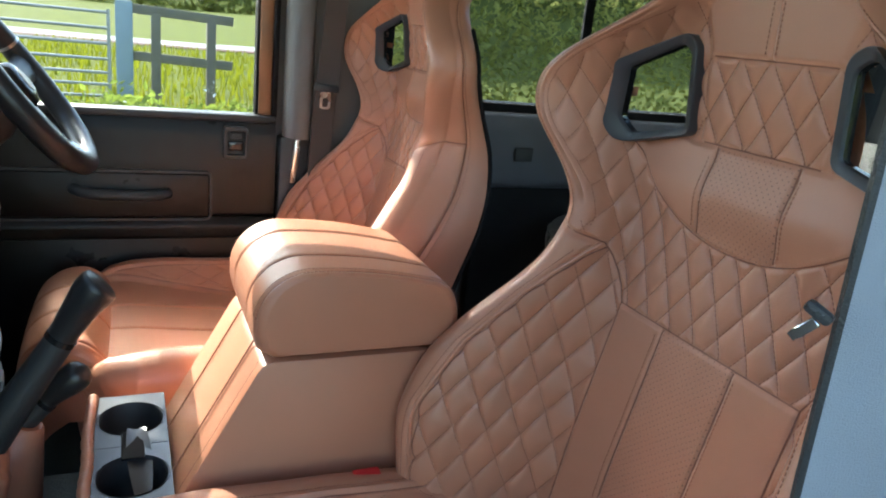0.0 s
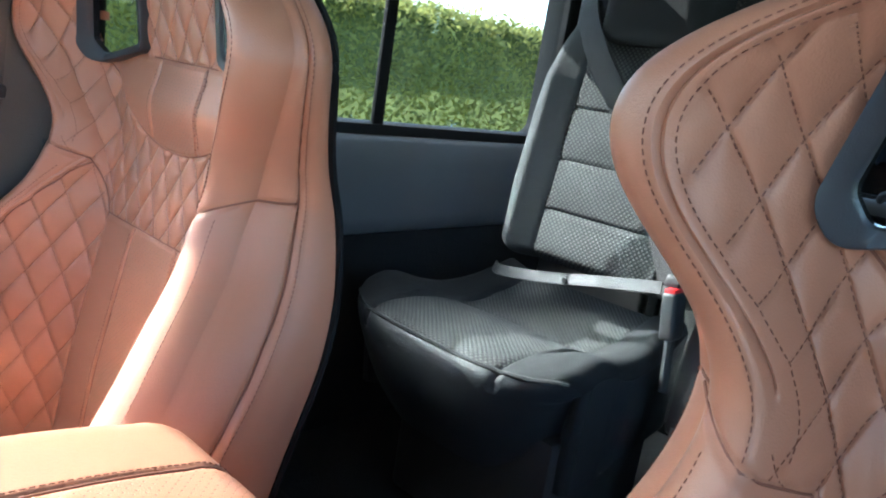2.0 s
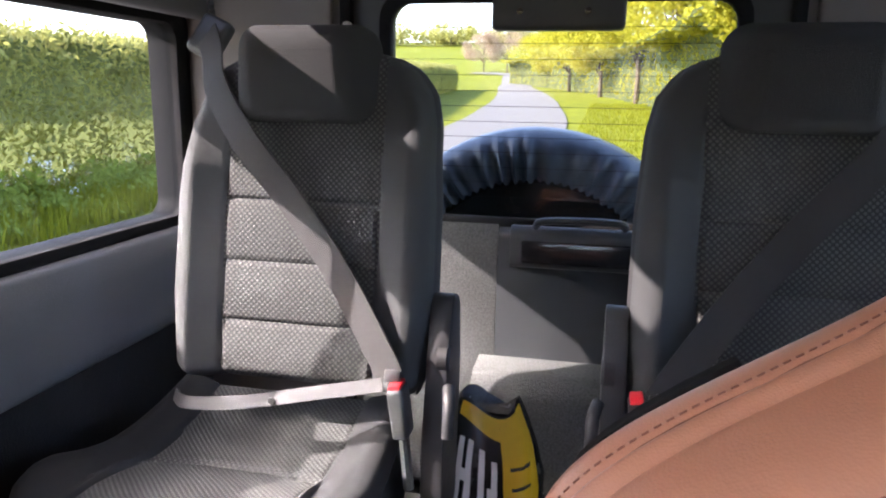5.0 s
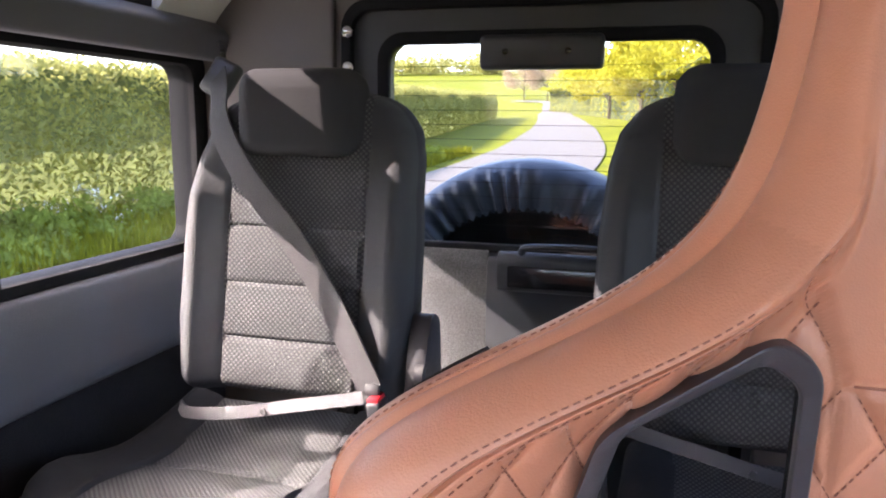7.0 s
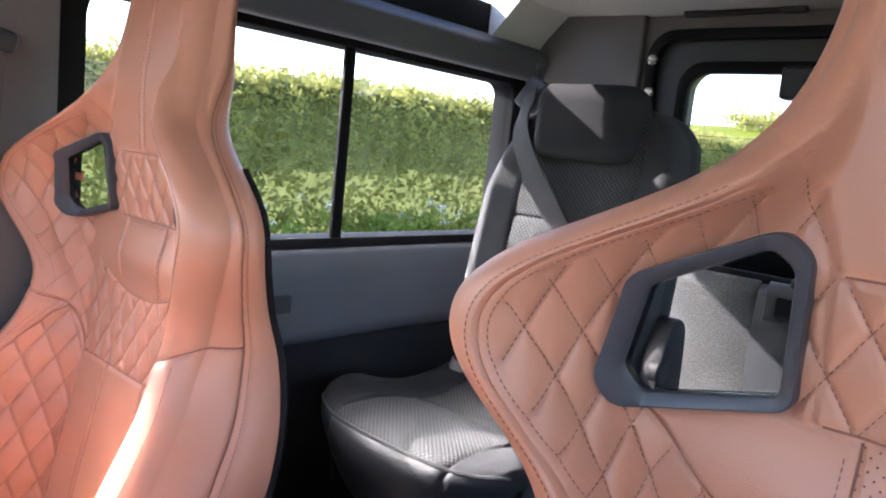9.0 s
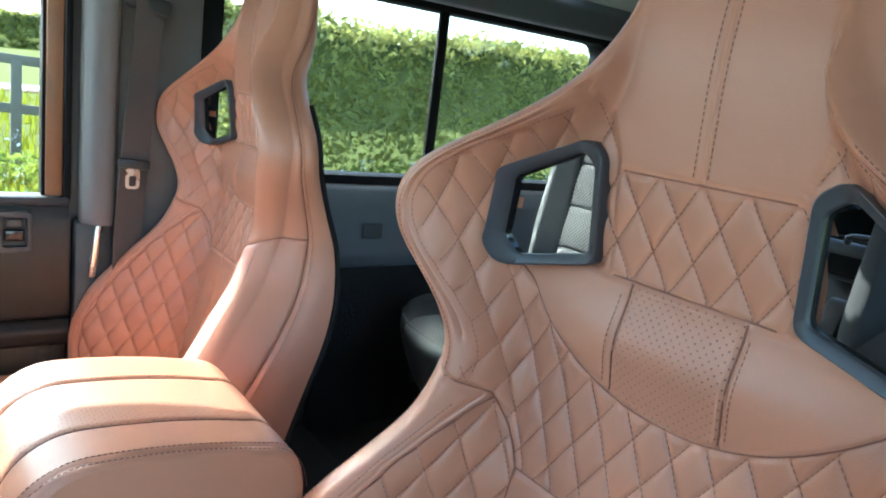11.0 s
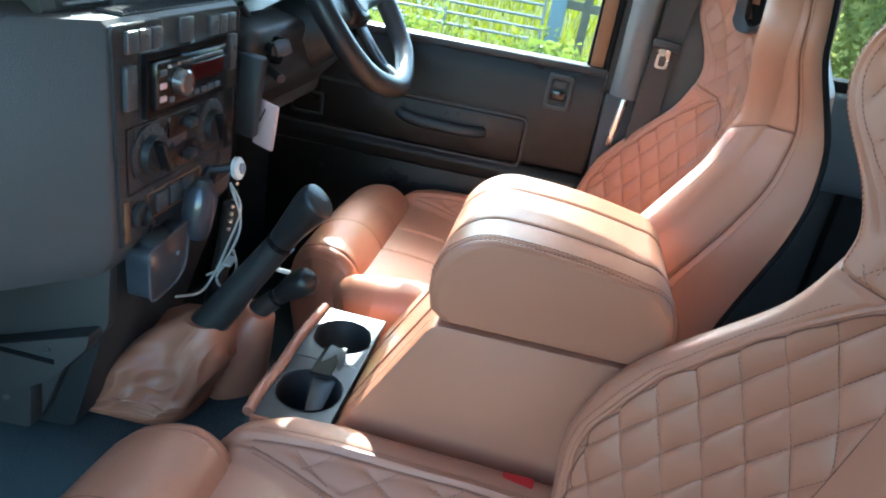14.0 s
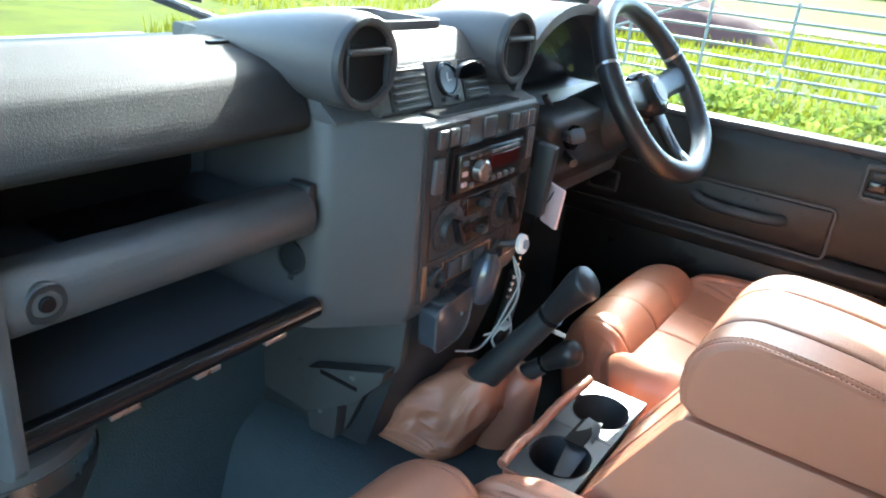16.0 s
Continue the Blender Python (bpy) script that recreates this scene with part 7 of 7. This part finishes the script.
# ---- back door, with window, brake lamp, handle tray ----
def back_door():
    d = thing("back_door", "closed black back door with heated window", "door", (1.16, 0.0, 0.70))
    o = Matrix.Translation(-d.location)
    outer = [(y, z + 1.22) for y, z in round_rect(0.80, 1.07, 0.05, 6)]
    inner = [(y + 0.003, z + 1.477) for y, z in round_rect(0.635, 0.415, 0.045, 6)]
    part("door_shell", ring_frame(outer, inner, "x", 1.140, 1.195), M_BLACK, d, "black painted door shell", m=o)
    seal0 = [(y, z + 1.22) for y, z in round_rect(0.82, 1.09, 0.06, 6)]
    seal1 = [(y, z + 1.22) for y, z in round_rect(0.775, 1.045, 0.045, 6)]
    part("door_seal", ring_frame(seal0, seal1, "x", 1.118, 1.142, 0.004), M_RUBBER, d, "black rubber door seal", m=o)
    g0 = [(y + 0.003, z + 1.477) for y, z in round_rect(0.665, 0.445, 0.055, 6)]
    g1 = [(y + 0.003, z + 1.477) for y, z in round_rect(0.615, 0.395, 0.038, 6)]
    part("window_seal", ring_frame(g0, g1, "x", 1.128, 1.150, 0.005), M_RUBBER, d, "black rubber window seal", m=o)
    pane = part("pane", span(1.165, 1.169, -0.33, 0.335, 1.25, 1.70, 0), M_GLASS, d, m=o, smooth=False)
    pane.visible_shadow = False
    for k in range(12):
        part("heating_wire", tube([(1.1635, -0.30, 1.315 + 0.029 * k), (1.1635, 0.306, 1.315 + 0.029 * k)], 0.0005, 5), M_RUBBER, d, m=o)
    # trim
    part("carpet_panel", prism(rounded([(1.140, 0.70), (1.112, 0.72), (1.112, 1.24), (1.125, 1.268), (1.140, 1.268)], 0.006), "y", 0.095, 0.365, 0.003), M_GREY_CARPET, d, "grey ribbed carpet panel", m=o)
    part("trim_panel", prism(rounded([(1.140, 0.70), (1.108, 0.72), (1.100, 1.19), (1.108, 1.255), (1.140, 1.268)], 0.010), "y", -0.365, 0.093, 0.004), M_VINYL, d, "charcoal moulded trim panel", m=o)
    tr = part("handle_tray", prism(rounded([(1.110, 1.195), (1.072, 1.198), (1.068, 1.262), (1.082, 1.276), (1.110, 1.272)], 0.008), "y", -0.30, 0.066, 0.004), M_BLACK, d, "black handle tray", m=o)
    part("tray_opening", span(1.062, 1.072, -0.27, 0.045, 1.208, 1.250, 0.004), M_BLACK_GLOSS, tr, m=o)
    part("door_lever", tube(smooth_path([(1.070, 0.020, 1.276), (1.058, 0.0, 1.290), (1.058, -0.12, 1.292), (1.070, -0.14, 1.280)], 5), 0.007, 8), M_BLACK, tr, m=o)
    lamp = part("brake_lamp", rbox((0.040, 0.234, 0.064), 0.010, 3, pose(1.120, 0.0, 1.655)), M_BLACK, d, "black high-level brake lamp housing", m=o)
    for yy in (-0.052, 0.066):
        part("screw", lathe([(0.006, 0.0), (0.006, 0.002), (0.0, 0.003)], pose(1.0995, yy, 1.655, 0, -90, 0), 12), M_BLACK_GLOSS, lamp, m=o)
    for zz in (1.63, 1.70):
        part("hinge_bolt", lathe([(0.011, 0.0), (0.011, 0.006), (0.006, 0.009), (0.0, 0.009)], pose(1.116, 0.392, zz, 0, -90, 0), 14), M_STEEL, d, m=o)
    return d


back_door()

spare = thing("spare_wheel", "spare wheel in a gathered black vinyl cover behind the back door", "spare wheel", (1.36, 0.045, 1.055))
rows = []
for x, r, wave in ((0.09, 0.05, 0), (0.105, 0.30, 0), (0.10, 0.345, 0), (0.06, 0.378, 0), (0.0, 0.390, 0), (-0.055, 0.384, 0.001), (-0.085, 0.368, 0.005), (-0.096, 0.348, 0.010), (-0.099, 0.325, 0.015), (-0.097, 0.302, 0.018), (-0.092, 0.288, 0.016), (-0.088, 0.282, 0.010)):
    ring = []
    for a in (2 * math.pi * k / 520 for k in range(520)):
        fold = 0.5 + 0.5 * math.sin(52 * a + 2.4 * math.sin(5 * a) + 1.1 * math.sin(13 * a))
        deep = wave * fold ** 1.6 * (0.7 + 0.3 * math.sin(9 * a + 1))
        rim = r - 0.35 * deep + (0.004 * math.sin(104 * a) if wave > 0.009 and r < 0.285 else 0)
        ring.append((x + 0.8 * wave - 1.5 * deep, rim * math.cos(a), rim * math.sin(a)))
    rows.append(ring)
part("cover", loft(rows, caps=False), M_SPARE, spare, "gathered black vinyl cover")
part("tyre_inner", lathe([(0.10, 0.0), (0.275, 0.0), (0.285, 0.02), (0.285, 0.12)], pose(-0.075, 0, 0, 0, 90, 0), 48), M_RUBBER, spare)
part("mount", lathe([(0.0, -0.10), (0.10, -0.09), (0.11, 0.0), (0.0, 0.01)], pose(-0.075, 0, 0, 0, 90, 0), 24), M_BLACK, spare)

# carpeted ledge on the load floor and the roof handles
structure("rear_ledge", prism(rounded([(0.975, 0.68), (0.998, 0.985), (1.02, 1.010), (1.112, 1.014), (1.112, 0.68)], 0.02, 4), "y", -0.115, 0.122, 0.012), M_GREY_CARPET, "grey carpeted ledge before the back door", "ledge")
structure("rear_floor_mat", span(0.86, 1.11, -0.36, 0.36, 0.68, 0.688, 0.003), M_GREY_CARPET, "grey carpet on the load floor", "carpet")
for y0, y1 in ((0.092, 0.335), (-0.335, -0.092)):
    h = thing("roof_handle", "dark recessed grab handle on the headlining", "handle", (1.12, (y0 + y1) / 2, 1.795), "roof handles")
    part("grip", rbox((0.020, y1 - y0, 0.010), 0.004, 2, pose(0, 0, 0)), M_DOOR, h)
    part("grip_end", rbox((0.024, 0.05, 0.012), 0.004, 2, pose(0, (y1 - y0) / 2 - 0.025, 0)), M_BLACK, h)
    part("grip_end", rbox((0.024, 0.05, 0.012), 0.004, 2, pose(0, -(y1 - y0) / 2 + 0.025, 0)), M_BLACK, h)

# black polythene bag with yellow and white print, between the rear seats
bag = thing("carrier_bag", "crumpled black polythene bag with yellow and white print", "bag", (0.88, 0.075, 0.69))
rows, n = [], 40
for t in np.linspace(0, 1, 26):
    r = 0.085 * (0.75 + 0.5 * math.sin(math.pi * (0.15 + 0.72 * t)))
    ring = []
    for k in range(n):
        a = 2 * math.pi * k / n
        w = 1 + 0.10 * noise.noise(Vector((2.2 * math.cos(a), 2.2 * math.sin(a), 3.0 * t))) + 0.07 * noise.noise(Vector((6 * math.cos(a), 6 * math.sin(a), 9 * t)))
        ring.append((0.75 * r * w * math.cos(a) * (1 - 0.45 * t ** 3), r * w * math.sin(a) * (1 - 0.30 * t ** 3), 0.325 * t + 0.014 * math.sin(3 * a) * t))
    rows.append(ring)
part("sack", loft(rows), M_BAG, bag)
def sack_patch(a0, a1, t0, t1, lift):
    v, f = [], []
    na, nt = 10, 14
    for j in range(nt + 1):
        for i in range(na + 1):
            t = t0(i / na) + (t1(i / na) - t0(i / na)) * j / nt
            a = a0 + (a1 - a0) * i / na
            q = min(t, 0.999) * (len(rows) - 1)
            u = (a % (2 * math.pi)) / (2 * math.pi) * n
            def at(r, c): return Vector(rows[r][c % n])
            r0, c0 = int(q), int(u)
            p = at(r0, c0).lerp(at(r0, c0 + 1), u - c0).lerp(at(min(r0 + 1, len(rows) - 1), c0).lerp(at(min(r0 + 1, len(rows) - 1), c0 + 1), u - c0), q - r0)
            out = Vector((p.x, p.y, 0)).normalized() * lift
            v.append(tuple(p + out))
    for j in range(nt):
        for i in range(na):
            k = j * (na + 1) + i
            f.append((k, k + 1, k + na + 2, k + na + 1))
    return v, f
part("yellow_band", sack_patch(radians(206), radians(252), lambda u: 0.02, lambda u: 0.99, 0.003), M_YELLOW, bag, "yellow printed band")
part("yellow_top", sack_patch(radians(150), radians(206), lambda u: 0.93 - 0.05 * u, lambda u: 0.99, 0.003), M_YELLOW, bag, "yellow printed top edge")
for a, b, t0, t1 in ((158, 164, 0.52, 0.84), (168, 174, 0.50, 0.84), (164, 168, 0.64, 0.70), (181, 187, 0.46, 0.82), (178, 184, 0.44, 0.52), (194, 200, 0.42, 0.78), (190, 194, 0.56, 0.64)):
    part("print_bar", sack_patch(radians(a), radians(b), lambda u, t=t0: t, lambda u, t=t1: t, 0.003), M_WHITE, bag, "white printed bar")
for k in range(5):
    part("print_bar", sack_patch(radians(213), radians(236 - 3 * (k % 2)), lambda u, k=k: 0.34 + 0.10 * k, lambda u, k=k: 0.358 + 0.10 * k, 0.005), M_BLACK, bag, "black printed bar")


# ---- outside ----
def land(x, y=0.0):
    """Height of the land: level round the car, climbing gently behind it to a far ridge."""
    q = max(0.0, x - 1.0)
    rise = 0.033 * q * q / (q + 4.0)
    return rise + 0.062 * min(max(0.0, x - 120.0), 260.0)


xs = [-700, -200, -60, -20, 0, 1, 2, 3, 4, 5, 6, 8, 10, 12, 15, 20, 25, 30, 40, 55, 75, 100, 115, 120, 130, 150, 200, 260, 320, 380, 500, 700]
ys = [-700, -200, -60, -20, 0, 20, 60, 200, 700]
structure("ground", ([(x, y, land(x, y)) for x in xs for y in ys], [(i * len(ys) + j, (i + 1) * len(ys) + j, (i + 1) * len(ys) + j + 1, i * len(ys) + j + 1) for i in range(len(xs) - 1) for j in range(len(ys) - 1)]), M_GRASS, "bright spring meadow grass", "ground")


def ribbon(name, path, width, z, mat, label, category):
    """A strip of road that follows the land."""
    pts = smooth_path([(*p, 0) for p in path], 24)
    v, f = [], []
    for i, p in enumerate(pts):
        d = (pts[min(i + 1, len(pts) - 1)] - pts[max(i - 1, 0)]).normalized()
        s = Vector((-d.y, d.x, 0)) * width / 2
        for q in (p + s, p - s):
            v.append((q.x, q.y, land(q.x) + z * (1 + max(0.0, q.x) * 0.08)))
    f = [(2 * i, 2 * i + 1, 2 * i + 3, 2 * i + 2) for i in range(len(pts) - 1)]
    return structure(name, (v, f), mat, label, category, False)


ribbon("road", [(-60, -16), (-20, -4.5), (-8, 0.4), (-3, 2.0), (2, 2.75), (8, 3.0), (15, 2.75), (24, 2.85), (34, 3.65), (43, 4.5), (59, 6.5), (77, 9.1), (96, 11.3), (122, 14.9), (133, 16.3), (138, 19.0), (140, 25)], 3.6, 0.014, M_ROAD, "pale sunlit country lane", "road")
ribbon("field_track", [(-40, 33), (-22, 29.5), (-10, 27.5), (0, 26.5), (12, 26.8)], 2.6, 0.02, M_APRON, "pale dry track across the field", "track")
ribbon("wet_ditch", [(-40, 30.6), (-22, 27.4), (-10, 25.3), (0, 24.4), (6, 24.4)], 1.0, 0.03, M_RUST, "dark wet ditch beside the field track", "ditch")

# Added ground, out of view, kept dark so less light bounces inside.
structure("lay_by", span(-7.5, 3.4, -11.0, 1.05, -0.01, 0.006, 0), M_BOUNCE_GROUND, "unseen dark ground added to limit bounced light", "road", False)


def leaf_mesh(places, size, seed, flat=0.0):
    """Many small bent leaves at the places, turned at random."""
    rng = np.random.default_rng(seed)
    p = np.asarray(places, float)
    n = len(p)
    a = rng.normal(size=(n, 3)); a /= np.linalg.norm(a, axis=1)[:, None]
    b = rng.normal(size=(n, 3)); b -= a * (a * b).sum(1)[:, None]; b /= np.linalg.norm(b, axis=1)[:, None]
    s = (size * (0.6 + 0.8 * rng.random(n)))[:, None]
    c = np.cross(a, b)
    v = np.stack([p - a * s, p + b * s * 0.45 + c * s * 0.12, p + a * s, p - b * s * 0.45 + c * s * 0.12], 1).reshape(-1, 3)
    k = np.arange(n)[:, None] * 4
    return v, np.concatenate([k + np.array([[0, 1, 2]]), k + np.array([[0, 2, 3]])])


def blade_mesh(places, height, seed, width=0.010):
    rng = np.random.default_rng(seed)
    p = np.asarray(places, float)
    n = len(p)
    az = rng.random(n) * 2 * math.pi
    h = height * (0.45 + 0.9 * rng.random(n))
    lean = 0.35 * h * rng.random(n)
    d = np.stack([np.cos(az), np.sin(az), 0 * az], 1)
    s = np.stack([-np.sin(az), np.cos(az), 0 * az], 1) * width
    up = np.array([0, 0, 1.0])
    v = np.stack([p - s, p + s, p + d * (lean * 0.35)[:, None] + up * (h * 0.6)[:, None] + s * 0.8, p + d * lean[:, None] + up * h[:, None]], 1).reshape(-1, 3)
    k = np.arange(n)[:, None] * 4
    return v, np.concatenate([k + np.array([[0, 1, 2]]), k + np.array([[0, 2, 3]])])


def hedge(name, x0, x1, y_face, depth, height, count, leaf, mat, label, seed, bend=None):
    """A thick hedge along x: a rough dark core with leaves all over its face, top and ends."""
    rng = np.random.default_rng(seed)
    h = thing(name, label, "hedge", ((x0 + x1) / 2, y_face, 0))
    o = Matrix.Translation(-h.location)
    def shape(x, t):
        """Point of the cross-section outline at t from the foot of the face over the top to the back."""
        bulge = 0.22 * noise.noise(Vector((x * 0.7, t * 3, seed))) + 0.12 * noise.noise(Vector((x * 2.3, t * 8, seed + 5)))
        top = height * (1 + 0.07 * noise.noise(Vector((x * 0.35, 1.7, seed))) + 0.03 * noise.noise(Vector((x * 1.7, 4.0, seed))))
        off = bend(x) if bend else 0.0
        if t < 0.62:
            q = t / 0.62
            return (x, y_face + off - bulge - 0.25 * math.sin(q * math.pi) * 0.8, land(x) + top * q)
        q = (t - 0.62) / 0.38
        return (x, y_face + off + depth * q, land(x) + top + bulge * 0.3)
    nx, nt = max(12, int((x1 - x0) * 3)), 16
    v = [shape(x0 + (x1 - x0) * i / nx, j / nt) for i in range(nx + 1) for j in range(nt + 1)]
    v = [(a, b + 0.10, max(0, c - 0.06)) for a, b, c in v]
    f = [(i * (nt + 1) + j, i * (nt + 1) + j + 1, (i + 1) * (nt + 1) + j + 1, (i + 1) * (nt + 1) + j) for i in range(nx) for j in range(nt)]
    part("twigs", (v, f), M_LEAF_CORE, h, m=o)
    pts = []
    for k in range(count):
        x = x0 + (x1 - x0) * rng.random() ** 1.25
        t = rng.random() ** 0.9
        p = Vector(shape(x, t)) + Vector(rng.normal(size=3) * np.array((0.10, 0.09, 0.07)))
        if p.z > 0.02: pts.append(p)
    tagged(part("leaves", leaf_mesh(pts, leaf, seed), mat, h, "mixed green hedge leaves", m=o, smooth=False), kind="stuff")
    return h


hedge("hedgerow", 2.0, 66, 6.9, 1.3, 2.05, 78000, 0.052, M_LEAF, "tall clipped green hedgerow beside the lane", 3, lambda x: 0.12 * max(0, x - 9) ** 2 / (max(0, x - 9) + 4))
hedge("hedgerow", 9, 100, -3.6, 1.5, 3.0, 34000, 0.11, M_LEAF_YELLOW, "tall yellow-green spring hedge on the near side of the lane", 8, lambda x: max(0, x - 14) ** 2 * 0.0022)
hedge("far_hedge", -140, 120, 130, 4, 5.0, 9000, 0.9, M_LEAF, "distant line of field trees", 11)
hedge("field_hedge", 74, 100, 22, 3, 2.2, 3000, 0.30, M_LEAF, "low field hedge beyond the bend of the lane", 13)


def tree(x, y, height, spread, mat, label, seed, leaves=5000, leaf=0.12):
    rng = np.random.default_rng(seed)
    t = thing("tree", label, "tree", (x, y, land(x)), "roadside trees")
    part("trunk", tube([(0, 0, 0), (0.05, 0.04, height * 0.3), (0.0, 0.1, height * 0.6), (0.1, 0.0, height * 0.9)], [0.16, 0.12, 0.08, 0.02], 10), M_BARK, t)
    lumps = []
    for k in range(16):
        a, z = rng.random() * 6.28, height * (0.35 + 0.6 * rng.random())
        r = spread * (1.05 - 0.6 * abs(z / height - 0.55)) * (0.4 + 0.6 * rng.random())
        tip = Vector((r * math.cos(a), r * math.sin(a), z))
        part("limb", tube([(0.02, 0.05, z * 0.55), tip * 0.55 + Vector((0, 0, z * 0.42)), tip], [0.05, 0.03, 0.008], 6), M_BARK, t)
        lumps.append((tip, spread * (0.28 + 0.25 * rng.random())))
    pts = []
    for k in range(leaves):
        c, r = lumps[rng.integers(len(lumps))]
        q = Vector(rng.normal(size=3)).normalized() * r * (0.45 + 0.6 * rng.random())
        p = c + Vector((q.x, q.y, q.z * 0.8))
        if p.z > 0.3: pts.append(p)
    tagged(part("crown", leaf_mesh(pts, leaf, seed), mat, t, smooth=False), kind="stuff")
    return t


for x, y, h, s, sd in ((15, -4.9, 6.5, 2.4, 21), (20, -4.6, 7.0, 2.6, 22), (26, -3.8, 7.0, 2.6, 23), (33, -3.0, 7.0, 2.8, 32), (41, -1.8, 7.2, 2.8, 24), (52, 0.2, 7.0, 3.0, 25), (66, 3.0, 6.5, 3.0, 30), (82, 6.2, 6.0, 3.0, 34), (98, 8.8, 6.0, 3.0, 35), (10.5, -5.0, 6.5, 2.4, 26)):
    tree(x, y, h, s, M_LEAF_YELLOW, "leafy roadside tree in fresh yellow-green leaf", sd, 7500 if x < 60 else 4000, 0.11 if x < 45 else 0.17)
for x, y, h, s, sd in ((143, 18.6, 9.6, 4.4, 36), (145, 23.5, 8.0, 3.6, 37)):
    tree(x, y, h, s, M_BUD, "pale pinkish-brown tree barely in leaf at the bend", sd, 7000, 0.13)
tree(139, 12.4, 3.6, 2.6, M_LEAF, "low dark green bush at the bend of the lane", 38, 3000, 0.2)
for k in range(12):
    tree(318 + 9 * math.sin(2.3 * k), 14 + 9.5 * k + 4 * math.sin(1.7 * k), 4.0 + 1.6 * (k % 3), 8.0 + 2.0 * ((k * 7) % 3), M_LEAF, "distant tree on the ridge", 40 + k, 900, 0.75)

rng = np.random.default_rng(5)
def scatter(x0, x1, y0, y1, n):
    x = x0 + (x1 - x0) * rng.random(n)
    return np.stack([x, y0 + (y1 - y0) * rng.random(n), [land(q) for q in x]], 1)
tagged(part("verge_grass", blade_mesh(np.concatenate([scatter(-9, 4, 5.0, 8.3, 9000), scatter(3, 22, 5.0, 6.9, 12000)]), 0.24, 6, 0.012), M_BLADE, None, "", False), "long grass and cow parsley on the verge", "grass", kind="stuff")
tagged(part("field_grass", blade_mesh(scatter(-16, 6, 8.8, 22, 9000), 0.22, 7, 0.02), M_BLADE, None, "", False), "rough field grass beyond the gate", "grass", kind="stuff")
tagged(part("near_grass", blade_mesh(scatter(4, 40, -3.2, 0.6, 9000), 0.11, 9, 0.014), M_BLADE, None, "", False), "short verge grass on the near side", "grass", kind="stuff")
weeds = []
for k in range(480):
    c = Vector((rng.uniform(-8, 20), rng.uniform(5.3, 7.4), 0))
    c.z = land(c.x)
    tall = rng.uniform(0.18, 0.55) * (0.6 + 0.25 * (c.y - 5.3))
    for q in range(55):
        weeds.append(c + Vector((rng.normal(0, 0.17), rng.normal(0, 0.15), tall * rng.random() ** 0.6 + 0.03)))
tagged(part("verge_weeds", leaf_mesh(weeds, 0.05, 31), M_WEED, None, "", False), "leafy weeds and nettles on the verge", "plants", kind="stuff")
blooms = []
for k in range(70):
    c = Vector((rng.uniform(-4, 14), rng.uniform(5.6, 7.0), rng.uniform(0.35, 0.75)))
    blooms += [c + Vector(rng.normal(0, 0.035, 3)) for q in range(16)]
tagged(part("white_flowers", leaf_mesh(blooms, 0.016, 33), M_WHITE, None, "", False), "white cow parsley heads on the verge", "flowers", kind="stuff")

# field gate, post and rail fence
gate = thing("field_gate", "galvanised seven-bar field gate", "gate", (-2.8, 9.0, 0))
o = Matrix.Translation(-gate.location)
for zz in (0.22, 0.36, 0.50, 0.66, 0.84, 1.02, 1.20):
    part("bar", tube([(-5.2, 9.0, zz), (-0.64, 9.0, zz)], 0.019, 8), M_GALV, gate, m=o)
for xx in (-5.2, -3.9, -2.9, -1.9, -0.64):
    part("upright", tube([(xx, 9.0, 0.18), (xx, 9.0, 1.24)], 0.021, 8), M_GALV, gate, m=o)
part("brace", tube([(-5.2, 9.02, 0.22), (-2.9, 9.02, 1.20)], 0.016, 8), M_GALV, gate, m=o)
gp = thing("gate_post", "pale blue-grey square gate post", "post", (-0.47, 8.9, 0))
part("post", rbox((0.19, 0.19, 1.36), 0.012, 2, pose(0, 0, 0.68)), M_POST, gp)
fence = thing("wooden_fence", "weathered post and rail fence beside the gate", "fence", (0.2, 8.9, 0))
o = Matrix.Translation(-fence.location)
for xx in (-0.12, 0.52):
    part("post", rbox((0.11, 0.11, 1.24), 0.01, 2, pose(xx, 8.9, 0.62)), M_WOOD, fence, m=o)
for zz in (1.26, 0.72):
    part("rail", rbox((1.22, 0.05, 0.11), 0.008, 2, pose(0.17, 8.88, zz, 0, 2.0, 0)), M_WOOD, fence, m=o)
bank = []
for i in range(25):
    for j in range(17):
        a, b = i / 24 * 2 - 1, j / 16 * 2 - 1
        r = max(0, 1 - a * a - b * b)
        bank.append((-8.0 + 4.5 * a, 17 + 2.0 * b, 1.0 * math.sqrt(r) * (1 + 0.35 * noise.noise(Vector((a * 4, b * 4, 2)))) - 0.02))
structure("soil_bank", (bank, [(i * 17 + j, (i + 1) * 17 + j, (i + 1) * 17 + j + 1, i * 17 + j + 1) for i in range(24) for j in range(16)]), M_RUST, "red-brown soil heap in the field", "bank")
wiper = thing("windscreen_wiper", "black wiper arm lying on the windscreen", "wiper", (-0.99, -0.18, 1.345))
part("arm", tube([(-0.012, -0.10, 0.055), (0.0, 0.06, 0.0)], 0.006, 8), M_GREY_TRIM, wiper, "worn grey wiper arm")
part("blade", tube([(-0.010, -0.16, 0.066), (-0.022, 0.03, 0.030)], 0.004, 6), M_BLACK, wiper)
